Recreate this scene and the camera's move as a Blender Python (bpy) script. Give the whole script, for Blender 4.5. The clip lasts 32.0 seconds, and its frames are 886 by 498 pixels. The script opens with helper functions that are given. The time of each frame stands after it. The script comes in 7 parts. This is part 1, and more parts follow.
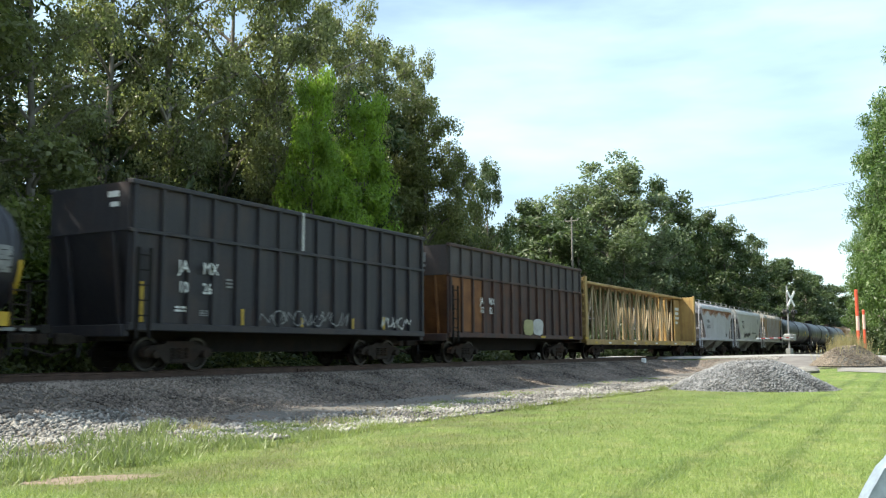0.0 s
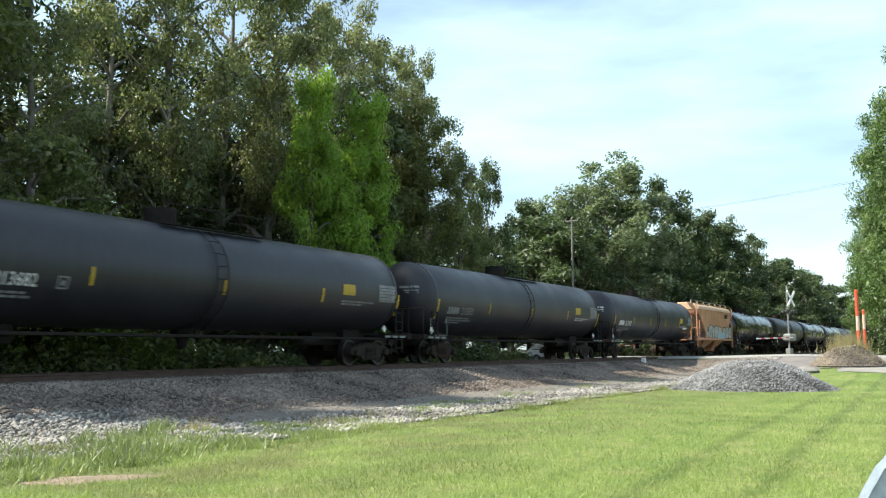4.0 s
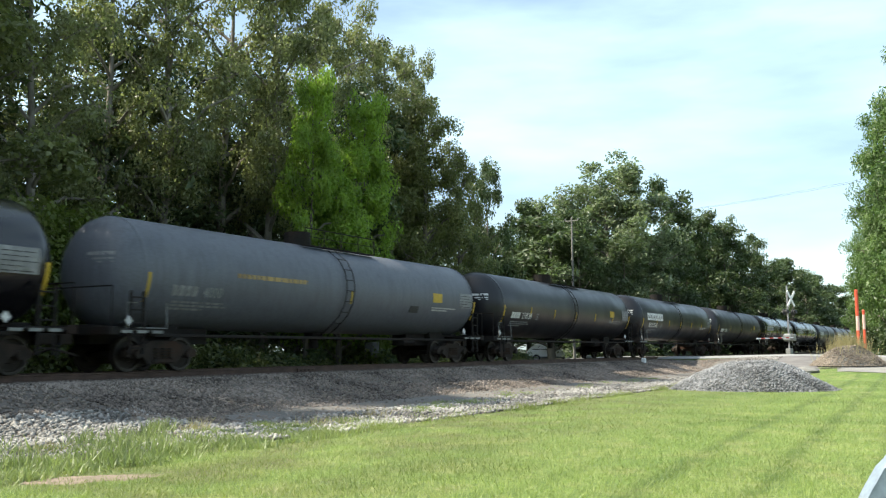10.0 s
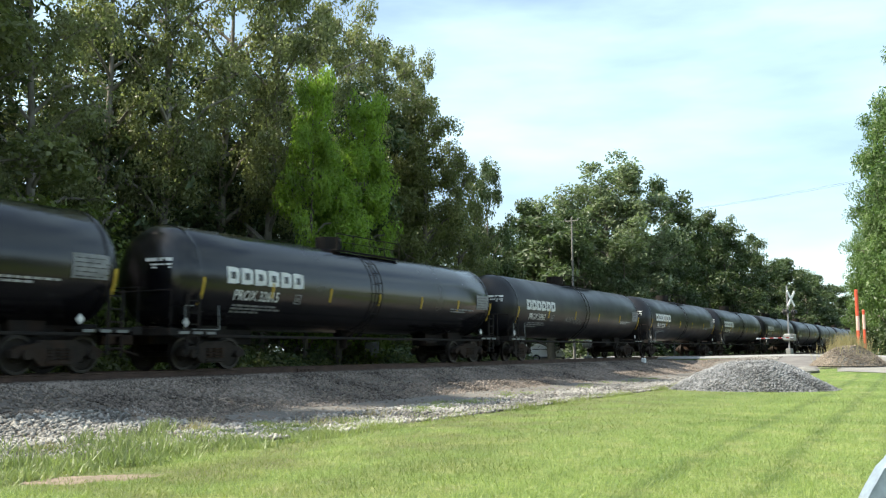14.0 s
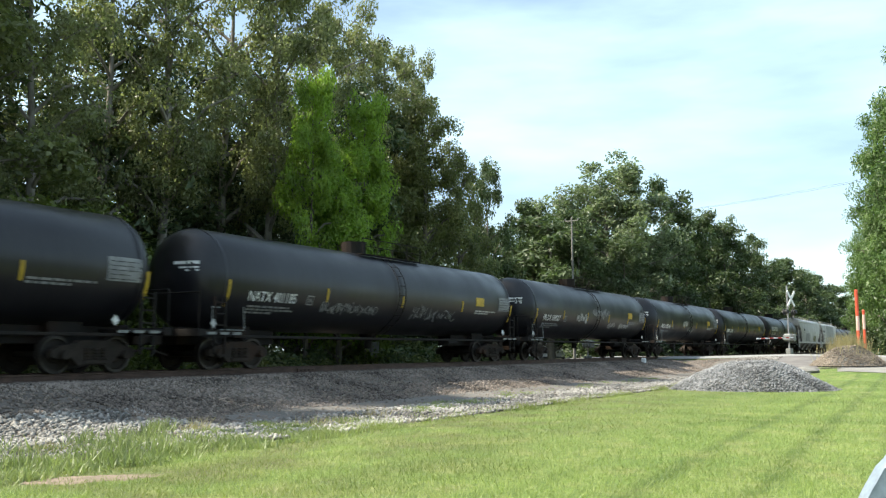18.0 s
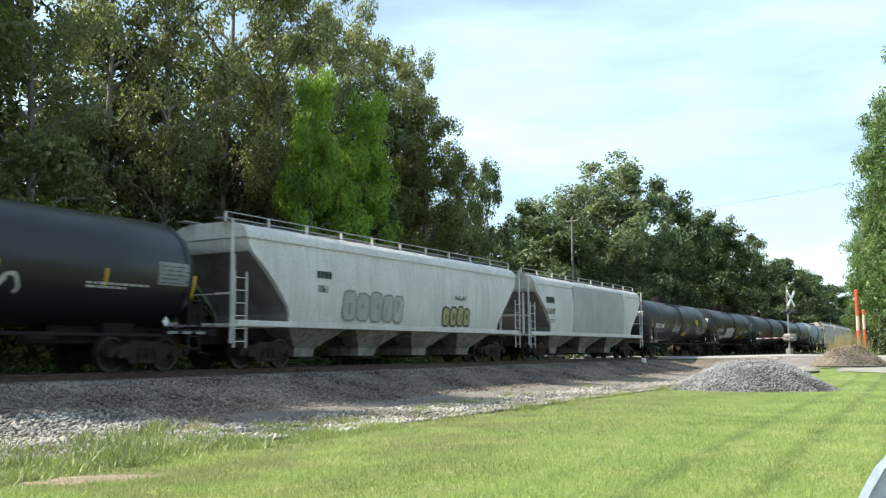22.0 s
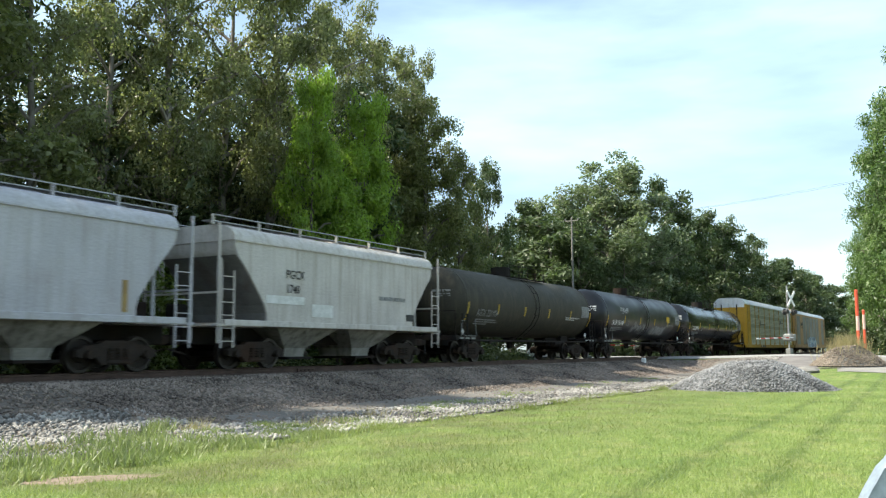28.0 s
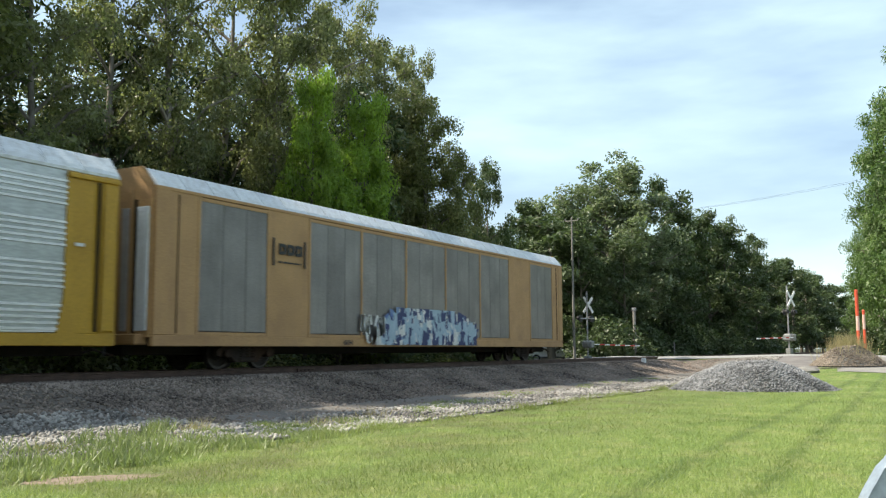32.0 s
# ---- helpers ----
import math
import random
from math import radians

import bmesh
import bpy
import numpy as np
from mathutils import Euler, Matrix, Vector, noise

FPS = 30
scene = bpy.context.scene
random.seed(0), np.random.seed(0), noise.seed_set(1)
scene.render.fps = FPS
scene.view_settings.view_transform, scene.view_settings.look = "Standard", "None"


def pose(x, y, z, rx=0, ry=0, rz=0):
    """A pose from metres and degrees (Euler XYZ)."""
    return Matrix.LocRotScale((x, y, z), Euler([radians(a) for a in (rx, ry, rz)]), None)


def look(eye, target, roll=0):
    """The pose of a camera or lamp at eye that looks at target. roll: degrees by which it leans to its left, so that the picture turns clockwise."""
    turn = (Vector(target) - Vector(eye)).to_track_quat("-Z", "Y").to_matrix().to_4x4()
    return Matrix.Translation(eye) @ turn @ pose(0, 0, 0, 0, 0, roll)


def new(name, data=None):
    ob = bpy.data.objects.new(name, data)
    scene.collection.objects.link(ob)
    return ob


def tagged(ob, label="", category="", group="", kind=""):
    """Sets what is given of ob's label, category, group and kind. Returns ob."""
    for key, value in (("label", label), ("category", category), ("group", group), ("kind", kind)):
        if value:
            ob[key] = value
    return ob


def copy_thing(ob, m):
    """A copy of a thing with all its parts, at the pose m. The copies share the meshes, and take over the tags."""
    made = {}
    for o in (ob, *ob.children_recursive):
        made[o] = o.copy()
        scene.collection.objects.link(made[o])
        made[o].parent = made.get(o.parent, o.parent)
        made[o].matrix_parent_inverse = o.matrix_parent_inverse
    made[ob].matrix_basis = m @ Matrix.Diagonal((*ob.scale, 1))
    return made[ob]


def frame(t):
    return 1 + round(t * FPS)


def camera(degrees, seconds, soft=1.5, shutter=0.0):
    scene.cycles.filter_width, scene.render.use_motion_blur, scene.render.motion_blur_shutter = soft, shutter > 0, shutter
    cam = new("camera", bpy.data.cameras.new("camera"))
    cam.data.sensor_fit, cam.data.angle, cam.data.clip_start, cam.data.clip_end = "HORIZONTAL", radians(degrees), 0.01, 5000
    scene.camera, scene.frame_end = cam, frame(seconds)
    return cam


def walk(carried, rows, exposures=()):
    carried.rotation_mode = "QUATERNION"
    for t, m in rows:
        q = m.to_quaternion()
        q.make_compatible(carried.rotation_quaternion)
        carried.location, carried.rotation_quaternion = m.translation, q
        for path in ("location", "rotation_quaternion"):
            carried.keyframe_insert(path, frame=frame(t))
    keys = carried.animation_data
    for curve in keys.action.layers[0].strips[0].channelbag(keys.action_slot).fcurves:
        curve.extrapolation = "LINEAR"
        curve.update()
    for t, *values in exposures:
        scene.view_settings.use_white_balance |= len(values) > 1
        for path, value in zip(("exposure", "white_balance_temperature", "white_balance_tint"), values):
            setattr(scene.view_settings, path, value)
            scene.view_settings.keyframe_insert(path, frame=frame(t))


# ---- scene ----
# ---- camera ----
EYE = Vector((0.0, 0.0, 0.516))
YAW, PITCH, ROLL = radians(29.85), radians(6.40), -0.27
AIM = EYE + Vector((math.cos(YAW) * math.cos(PITCH), math.sin(YAW) * math.cos(PITCH), math.sin(PITCH)))
cam = camera(52.2, 32.0, soft=1.2, shutter=0.15)
walk(cam, [(0, look(EYE, AIM, ROLL)), (32, look(EYE, AIM, ROLL))], exposures=[(0, 1.30, 6720, 6), (30.5, 1.30, 6720, 6), (31.2, 1.22, 6800, 7), (32, 1.05, 6900, 8)])

# ---- world and sun ----
SUN_TO = Vector((-0.41, 0.58, 0.81)).normalized()      # from the ground towards the sun
world = bpy.data.worlds.new("world")
scene.world = world
world.use_nodes = True
wn, wl = world.node_tree.nodes, world.node_tree.links
wn.clear()
sky = wn.new("ShaderNodeTexSky")
sky.sky_type, sky.sun_disc = "NISHITA", False
sky.sun_elevation = math.asin(SUN_TO.z)
sky.sun_rotation = math.atan2(SUN_TO.x, SUN_TO.y)
sky.air_density, sky.dust_density, sky.ozone_density = 1.0, 1.6, 1.2
wtc, wmap, wnoise, wramp, wmix, wbg, wout = (wn.new("ShaderNode" + k) for k in ("TexCoord", "Mapping", "TexNoise", "ValToRGB", "MixRGB", "Background", "OutputWorld"))
wmap.inputs["Scale"].default_value = (1.2, 1.2, 5.0)
wnoise.inputs["Scale"].default_value, wnoise.inputs["Detail"].default_value = 2.2, 6.0
wramp.color_ramp.elements[0].position, wramp.color_ramp.elements[1].position = 0.35, 0.75
wramp.color_ramp.elements[0].color, wramp.color_ramp.elements[1].color = (0.06, 0.06, 0.06, 1), (0.5, 0.5, 0.5, 1)
wmix.inputs[2].default_value = (6.9, 9.0, 9.9, 1)
wl.new(wtc.outputs["Generated"], wmap.inputs[0])
wl.new(wmap.outputs[0], wnoise.inputs[0])
wl.new(wnoise.outputs[0], wramp.inputs[0])
wl.new(wramp.outputs[0], wmix.inputs[0])
wl.new(sky.outputs[0], wmix.inputs[1])
wl.new(wmix.outputs[0], wbg.inputs[0])
wbg.inputs[1].default_value = 0.10
wl.new(wbg.outputs[0], wout.inputs[0])
sun = new("sun", bpy.data.lights.new("sun", "SUN"))
sun.data.energy, sun.data.angle, sun.data.color = 4.0, radians(0.6), (1.0, 0.94, 0.83)
sun.matrix_world = look(SUN_TO * 100, (0, 0, 0))


# ---- materials ----
def mat(name, a, b=None, rough=0.6, metal=0.0, scale=2.0, bump=0.15, fine=30.0, streak=None, streak_amount=0.5, rust=None, rust_amount=0.4, coat=0.0, stretch=(1, 1, 1), spec=0.35):
    """Paint, metal or earth: two scales of variation between a and b, run-off streaks and patches of wear."""
    m = bpy.data.materials.new(name)
    m.use_nodes = True
    n, l = m.node_tree.nodes, m.node_tree.links
    p = n["Principled BSDF"]
    b = b or tuple(c * 0.7 for c in a)
    tc, mp, info, add = n.new("ShaderNodeTexCoord"), n.new("ShaderNodeMapping"), n.new("ShaderNodeObjectInfo"), n.new("ShaderNodeVectorMath")
    mp.inputs["Scale"].default_value = stretch
    cmb = n.new("ShaderNodeMath")
    cmb.operation = "MULTIPLY"
    cmb.inputs[1].default_value = 37.0
    l.new(info.outputs["Random"], cmb.inputs[0])
    l.new(tc.outputs["Object"], add.inputs[0])
    l.new(cmb.outputs[0], add.inputs[1])
    l.new(add.outputs[0], mp.inputs[0])

    def noise_of(s, detail, vec=mp):
        t = n.new("ShaderNodeTexNoise")
        t.inputs["Scale"].default_value, t.inputs["Detail"].default_value = s, detail
        l.new(vec.outputs[0], t.inputs[0])
        return t

    def ramp_of(src, lo, hi, c0=(0, 0, 0, 1), c1=(1, 1, 1, 1)):
        r = n.new("ShaderNodeValToRGB")
        r.color_ramp.elements[0].position, r.color_ramp.elements[1].position = lo, hi
        r.color_ramp.elements[0].color, r.color_ramp.elements[1].color = c0, c1
        l.new(src, r.inputs[0])
        return r

    def mixed(fac, c1, c2):
        x = n.new("ShaderNodeMixRGB")
        for sock, v in ((x.inputs[0], fac), (x.inputs[1], c1), (x.inputs[2], c2)):
            if isinstance(v, tuple):
                sock.default_value = (*v, 1)
            elif isinstance(v, float):
                sock.default_value = v
            else:
                l.new(v, sock)
        return x.outputs[0]

    big, small = noise_of(scale, 5), noise_of(fine, 3)
    col = mixed(ramp_of(big.outputs[0], 0.3, 0.7).outputs[0], a, b)
    grain = ramp_of(small.outputs[0], 0.25, 0.75, (0.78, 0.78, 0.78, 1), (1.15, 1.15, 1.15, 1))
    mul = n.new("ShaderNodeMixRGB")
    mul.blend_type, mul.inputs[0].default_value = "MULTIPLY", 1.0
    l.new(col, mul.inputs[1])
    l.new(grain.outputs[0], mul.inputs[2])
    col = mul.outputs[0]
    if streak:
        sm = n.new("ShaderNodeMapping")
        sm.inputs["Scale"].default_value = (4.0, 4.0, 0.22)
        l.new(add.outputs[0], sm.inputs[0])
        sr = ramp_of(noise_of(1.6, 6, sm).outputs[0], 0.46, 0.70, (0, 0, 0, 1), (streak_amount,) * 3 + (1,))
        col = mixed(sr.outputs[0], col, streak)
    if rust:
        rr = ramp_of(noise_of(0.9, 8).outputs[0], 0.56 - 0.12 * rust_amount, 0.66, (0, 0, 0, 1), (rust_amount,) * 3 + (1,))
        col = mixed(rr.outputs[0], col, rust)
    l.new(col, p.inputs["Base Color"])
    ro = ramp_of(big.outputs[0], 0.2, 0.8, (max(rough - 0.1, 0.02),) * 3 + (1,), (min(rough + 0.12, 1),) * 3 + (1,))
    l.new(ro.outputs[0], p.inputs["Roughness"])
    p.inputs["Metallic"].default_value = metal
    p.inputs["Specular IOR Level"].default_value = spec
    p.inputs["Coat Weight"].default_value = coat
    if bump:
        bp = n.new("ShaderNodeBump")
        bp.inputs["Strength"].default_value, bp.inputs["Distance"].default_value = bump, 0.02
        l.new(small.outputs[0], bp.inputs["Height"])
        l.new(bp.outputs[0], p.inputs["Normal"])
    return m


def leaf_mat(name, dark, light, through_amount=0.35, rough=0.45):
    m = bpy.data.materials.new(name)
    m.use_nodes = True
    n, l = m.node_tree.nodes, m.node_tree.links
    p, out = n["Principled BSDF"], n["Material Output"]
    geo, tc, ns = n.new("ShaderNodeNewGeometry"), n.new("ShaderNodeTexCoord"), n.new("ShaderNodeTexNoise")
    ns.inputs["Scale"].default_value = 0.55
    l.new(tc.outputs["Object"], ns.inputs[0])
    ad = n.new("ShaderNodeMath")
    ad.operation = "MULTIPLY_ADD"
    ad.inputs[1].default_value = 0.55
    l.new(geo.outputs["Random Per Island"], ad.inputs[0])
    sb = n.new("ShaderNodeMath")
    sb.operation = "MULTIPLY_ADD"
    sb.inputs[1].default_value, sb.inputs[2].default_value = 1.5, -0.52
    l.new(ns.outputs[0], sb.inputs[0])
    l.new(sb.outputs[0], ad.inputs[2])
    mx = n.new("ShaderNodeMixRGB")
    mx.inputs[1].default_value, mx.inputs[2].default_value = (*dark, 1), (*light, 1)
    l.new(ad.outputs[0], mx.inputs[0])
    l.new(mx.outputs[0], p.inputs["Base Color"])
    p.inputs["Roughness"].default_value = rough
    p.inputs["Specular IOR Level"].default_value = 0.4
    tr, ms = n.new("ShaderNodeBsdfTranslucent"), n.new("ShaderNodeMixShader")
    br = n.new("ShaderNodeMixRGB")
    br.blend_type, br.inputs[0].default_value, br.inputs[2].default_value = "MULTIPLY", 1.0, (1.3, 1.5, 0.9, 1)
    l.new(mx.outputs[0], br.inputs[1])
    l.new(br.outputs[0], tr.inputs[0])
    ms.inputs[0].default_value = through_amount
    l.new(p.outputs[0], ms.inputs[1])
    l.new(tr.outputs[0], ms.inputs[2])
    l.new(ms.outputs[0], out.inputs[0])
    return m


M = {
    "tank_black": mat("tank_black", (0.0085, 0.008, 0.0105), (0.0125, 0.012, 0.0155), 0.36, 0, 0.8, 0.03, 22, streak=(0.022, 0.021, 0.024), streak_amount=0.3, spec=0.42),
    "tank_gloss": mat("tank_gloss", (0.0045, 0.0042, 0.006), (0.0075, 0.007, 0.009), 0.20, 0, 0.8, 0.012, 22, streak=(0.020, 0.017, 0.014), streak_amount=0.25, spec=0.55),
    "tank_grey": mat("tank_grey", (0.088, 0.094, 0.112), (0.120, 0.126, 0.146), 0.5, 0, 0.7, 0.06, 22, streak=(0.05, 0.05, 0.055), streak_amount=0.4),
    "tank_dull": mat("tank_dull", (0.017, 0.0165, 0.022), (0.025, 0.0245, 0.031), 0.42, 0, 0.8, 0.04, 22, streak=(0.040, 0.038, 0.040), streak_amount=0.3, spec=0.42),
    "tank_olive": mat("tank_olive", (0.034, 0.032, 0.024), (0.05, 0.046, 0.036), 0.6, 0, 0.8, 0.08, 22, streak=(0.10, 0.085, 0.06), streak_amount=0.4, spec=0.15),
    "tank_light": mat("tank_light", (0.36, 0.39, 0.43), (0.26, 0.28, 0.32), 0.5, 0, 0.8, 0.06, 22, streak=(0.12, 0.11, 0.10), streak_amount=0.5),
    "under": mat("underframe_black", (0.016, 0.015, 0.015), (0.027, 0.023, 0.020), 0.75, 0, 3, 0.3, 25, rust=(0.035, 0.018, 0.012), rust_amount=0.4, spec=0.08),
    "truck": mat("cast_steel_dirty", (0.028, 0.024, 0.021), (0.048, 0.038, 0.032), 0.8, 0, 4, 0.4, 30, rust=(0.06, 0.03, 0.018), rust_amount=0.5, spec=0.08),
    "wheel": mat("wheel_steel", (0.024, 0.020, 0.018), (0.038, 0.031, 0.026), 0.6, 0.5, 5, 0.2, 30, spec=0.2),
    "yellow": mat("reflective_yellow", (0.52, 0.34, 0.03), (0.40, 0.26, 0.03), 0.5, 0, 4, 0.05, 40),
    "white_mark": mat("white_lettering", (0.72, 0.72, 0.70), (0.55, 0.55, 0.53), 0.6, 0, 5, 0.05, 40),
    "grey_mark": mat("faded_lettering", (0.26, 0.26, 0.26), (0.16, 0.16, 0.16), 0.6, 0, 5, 0.05, 40),
    "black_mark": mat("black_lettering", (0.02, 0.02, 0.02), (0.04, 0.04, 0.04), 0.6, 0, 5, 0.05, 40),
    "red_mark": mat("red_placard", (0.42, 0.03, 0.03), (0.5, 0.06, 0.05), 0.5, 0, 5, 0.05, 40),
    "teal_mark": mat("teal_spray_paint", (0.03, 0.30, 0.28), (0.05, 0.2, 0.22), 0.6, 0, 5, 0.05, 40),
    "blue_mark": mat("blue_spray_paint", (0.08, 0.14, 0.34), (0.25, 0.36, 0.50), 0.6, 0, 3, 0.05, 40),
    "orange_mark": mat("orange_spray_paint", (0.45, 0.10, 0.05), (0.3, 0.08, 0.05), 0.6, 0, 3, 0.05, 40),
    "silver_mark": mat("silver_spray_paint", (0.50, 0.50, 0.48), (0.34, 0.33, 0.32), 0.55, 0, 3, 0.05, 40),
    "hop_grey": mat("hopper_grey_paint", (0.48, 0.475, 0.51), (0.39, 0.385, 0.415), 0.55, 0, 0.7, 0.06, 20, streak=(0.24, 0.21, 0.18), streak_amount=0.4, rust=(0.22, 0.12, 0.07), rust_amount=0.12),
    "hop_white": mat("hopper_white_paint", (0.61, 0.585, 0.575), (0.51, 0.485, 0.475), 0.55, 0, 0.7, 0.06, 20, streak=(0.30, 0.27, 0.22), streak_amount=0.4),
    "hop_cream": mat("hopper_weathered_white", (0.56, 0.53, 0.50), (0.45, 0.42, 0.395), 0.6, 0, 0.8, 0.08, 20, streak=(0.26, 0.21, 0.15), streak_amount=0.5),
    "hop_band": mat("primer_grey_band", (0.39, 0.375, 0.37), (0.32, 0.31, 0.305), 0.6, 0, 0.8, 0.06, 20, streak=(0.24, 0.23, 0.21), streak_amount=0.5),
    "hop_rust": mat("rust_stained_panel", (0.42, 0.25, 0.12), (0.52, 0.42, 0.32), 0.7, 0, 1.3, 0.15, 20, streak=(0.30, 0.14, 0.06), streak_amount=0.7),
    "hop_rustband": mat("rust_run_band", (0.20, 0.075, 0.042), (0.27, 0.12, 0.075), 0.75, 0, 1.5, 0.15, 20, streak=(0.40, 0.36, 0.33), streak_amount=0.5),
    "hop_rustpale": mat("thin_rust_stain", (0.36, 0.25, 0.19), (0.40, 0.33, 0.29), 0.7, 0, 1.5, 0.1, 20),
    "hop_orange": mat("hopper_faded_orange", (0.53, 0.262, 0.142), (0.42, 0.19, 0.10), 0.6, 0, 0.8, 0.08, 20, streak=(0.50, 0.38, 0.26), streak_amount=0.5, rust=(0.20, 0.09, 0.05), rust_amount=0.3),
    "hop_orange_top": mat("hopper_sun_bleached_orange", (0.62, 0.42, 0.275), (0.52, 0.34, 0.225), 0.65, 0, 0.9, 0.08, 20),
    "gond_black": mat("gondola_black", (0.023, 0.022, 0.027), (0.034, 0.032, 0.037), 0.55, 0, 0.8, 0.12, 20, streak=(0.050, 0.044, 0.044), streak_amount=0.5, rust=(0.075, 0.042, 0.03), rust_amount=0.25, spec=0.3),
    "gond_brown": mat("gondola_brown", (0.066, 0.042, 0.036), (0.038, 0.032, 0.034), 0.65, 0, 0.9, 0.2, 20, streak=(0.12, 0.052, 0.032), streak_amount=0.6, rust=(0.15, 0.064, 0.03), rust_amount=0.4, spec=0.25),
    "gond_upper": mat("gondola_steel_blue", (0.068, 0.060, 0.060), (0.048, 0.043, 0.045), 0.6, 0, 0.8, 0.15, 20, streak=(0.085, 0.055, 0.046), streak_amount=0.4, rust=(0.09, 0.05, 0.035), rust_amount=0.25, spec=0.25),
    "gond_rust": mat("bright_rust", (0.23, 0.10, 0.034), (0.13, 0.058, 0.028), 0.8, 0, 1.5, 0.25, 20),
    "beam_yellow": mat("weathered_yellow_paint", (0.40, 0.27, 0.095), (0.28, 0.19, 0.075), 0.6, 0, 1.0, 0.1, 20, streak=(0.18, 0.11, 0.05), streak_amount=0.5, rust=(0.16, 0.08, 0.03), rust_amount=0.45),
    "beam_worn": mat("worn_spine_steel", (0.34, 0.26, 0.14), (0.22, 0.17, 0.10), 0.6, 0, 1.4, 0.12, 20, streak=(0.40, 0.36, 0.30), streak_amount=0.5, rust=(0.12, 0.07, 0.04), rust_amount=0.55),
    "olive_mark": mat("pale_olive_spray_paint", (0.34, 0.32, 0.15), (0.27, 0.26, 0.12), 0.6, 0, 3, 0.05, 40),
    "rack_yellow": mat("rack_yellow_paint", (0.46, 0.265, 0.024), (0.38, 0.215, 0.024), 0.5, 0, 0.8, 0.06, 20, streak=(0.40, 0.22, 0.03), streak_amount=0.25),
    "rack_tan": mat("rack_faded_yellow", (0.45, 0.262, 0.112), (0.37, 0.215, 0.100), 0.6, 0, 0.8, 0.08, 20, streak=(0.34, 0.20, 0.10), streak_amount=0.35, rust=(0.24, 0.13, 0.07), rust_amount=0.35),
    "rack_panel": mat("galvanised_panel", (0.45, 0.465, 0.46), (0.34, 0.355, 0.35), 0.38, 0.8, 0.7, 0.04, 20, streak=(0.28, 0.29, 0.27), streak_amount=0.35, stretch=(0.3, 1, 1)),
    # ribs lighter than the panel, their catch-light put into the colour
    "rack_rib": mat("highlit_zinc_rib", (0.74, 0.74, 0.74), (0.62, 0.62, 0.62), 0.38, 0.6, 0.7, 0.03, 20, stretch=(0.3, 1, 1)),
    "rack_panel_dull": mat("dull_galvanised_panel", (0.235, 0.222, 0.212), (0.175, 0.165, 0.158), 0.5, 0.55, 0.8, 0.06, 20, streak=(0.15, 0.14, 0.13), streak_amount=0.5),
    "rack_roof": mat("rack_roof_white", (0.68, 0.70, 0.72), (0.56, 0.58, 0.62), 0.5, 0, 1.0, 0.06, 20, streak=(0.36, 0.34, 0.32), streak_amount=0.5),
    "rail": mat("rail_steel", (0.10, 0.060, 0.045), (0.07, 0.045, 0.036), 0.6, 0.3, 3, 0.2, 40),
    "tie": mat("tie_wood", (0.075, 0.06, 0.05), (0.05, 0.042, 0.036), 0.9, 0, 2, 0.5, 30, stretch=(1, 0.2, 1)),
    "ballast": mat("ballast_bed", (0.105, 0.088, 0.076), (0.145, 0.126, 0.110), 0.95, 0, 0.7, 1.0, 14),
    "stone": mat("crushed_stone", (0.17, 0.166, 0.163), (0.11, 0.108, 0.106), 0.9, 0, 0.8, 0.4, 12),
    "stone_dark": mat("ballast_stone", (0.20, 0.185, 0.175), (0.13, 0.12, 0.115), 0.9, 0, 0.8, 0.4, 12),
    "road": mat("worn_road", (0.30, 0.295, 0.285), (0.24, 0.235, 0.23), 0.9, 0, 0.5, 0.3, 25),
    "asphalt": mat("asphalt", (0.050, 0.050, 0.052), (0.068, 0.067, 0.066), 0.9, 0, 0.5, 0.4, 40),
    "drive": mat("white_limestone_gravel", (0.25, 0.24, 0.22), (0.18, 0.17, 0.155), 0.95, 0, 0.6, 0.5, 16),
    "path": mat("dusty_stone_path", (0.175, 0.162, 0.146), (0.128, 0.117, 0.104), 0.95, 0, 0.6, 0.6, 26),
    "tread": mat("polished_wheel_rim", (0.05, 0.045, 0.042), (0.032, 0.028, 0.026), 0.42, 0.7, 5, 0.05, 30),
    "soil": mat("forest_floor", (0.045, 0.042, 0.025), (0.03, 0.035, 0.018), 0.95, 0, 0.4, 0.5, 10),
    "bark": mat("grey_bark", (0.17, 0.15, 0.12), (0.09, 0.08, 0.065), 0.9, 0, 2, 0.6, 12, stretch=(1, 1, 0.25)),
    # end-sheet paint with some dirt, its grey darkened for shade under the slope
    "grime": mat("shaded_grimy_slope", (0.20, 0.195, 0.19), (0.12, 0.115, 0.11), 0.8, 0, 1.2, 0.2, 20, rust=(0.12, 0.06, 0.035), rust_amount=0.3, spec=0.1),
    "bay": mat("dusty_bay_paint", (0.34, 0.325, 0.30), (0.20, 0.19, 0.17), 0.8, 0, 1.2, 0.15, 20, streak=(0.07, 0.06, 0.05), streak_amount=0.7, spec=0.1),
    "earth": mat("bare_earth", (0.27, 0.205, 0.155), (0.18, 0.145, 0.108), 0.95, 0, 3.5, 0.8, 22),
    "bark_light": mat("pale_bark", (0.27, 0.245, 0.21), (0.13, 0.115, 0.10), 0.9, 0, 2, 0.5, 12, stretch=(1, 1, 0.4)),
    "galv": mat("galvanised_steel", (0.32, 0.32, 0.33), (0.24, 0.24, 0.25), 0.45, 0.5, 3, 0.05, 30),
    "sign_white": mat("sign_white", (0.70, 0.70, 0.69), (0.6, 0.6, 0.59), 0.5, 0, 3, 0.03, 30),
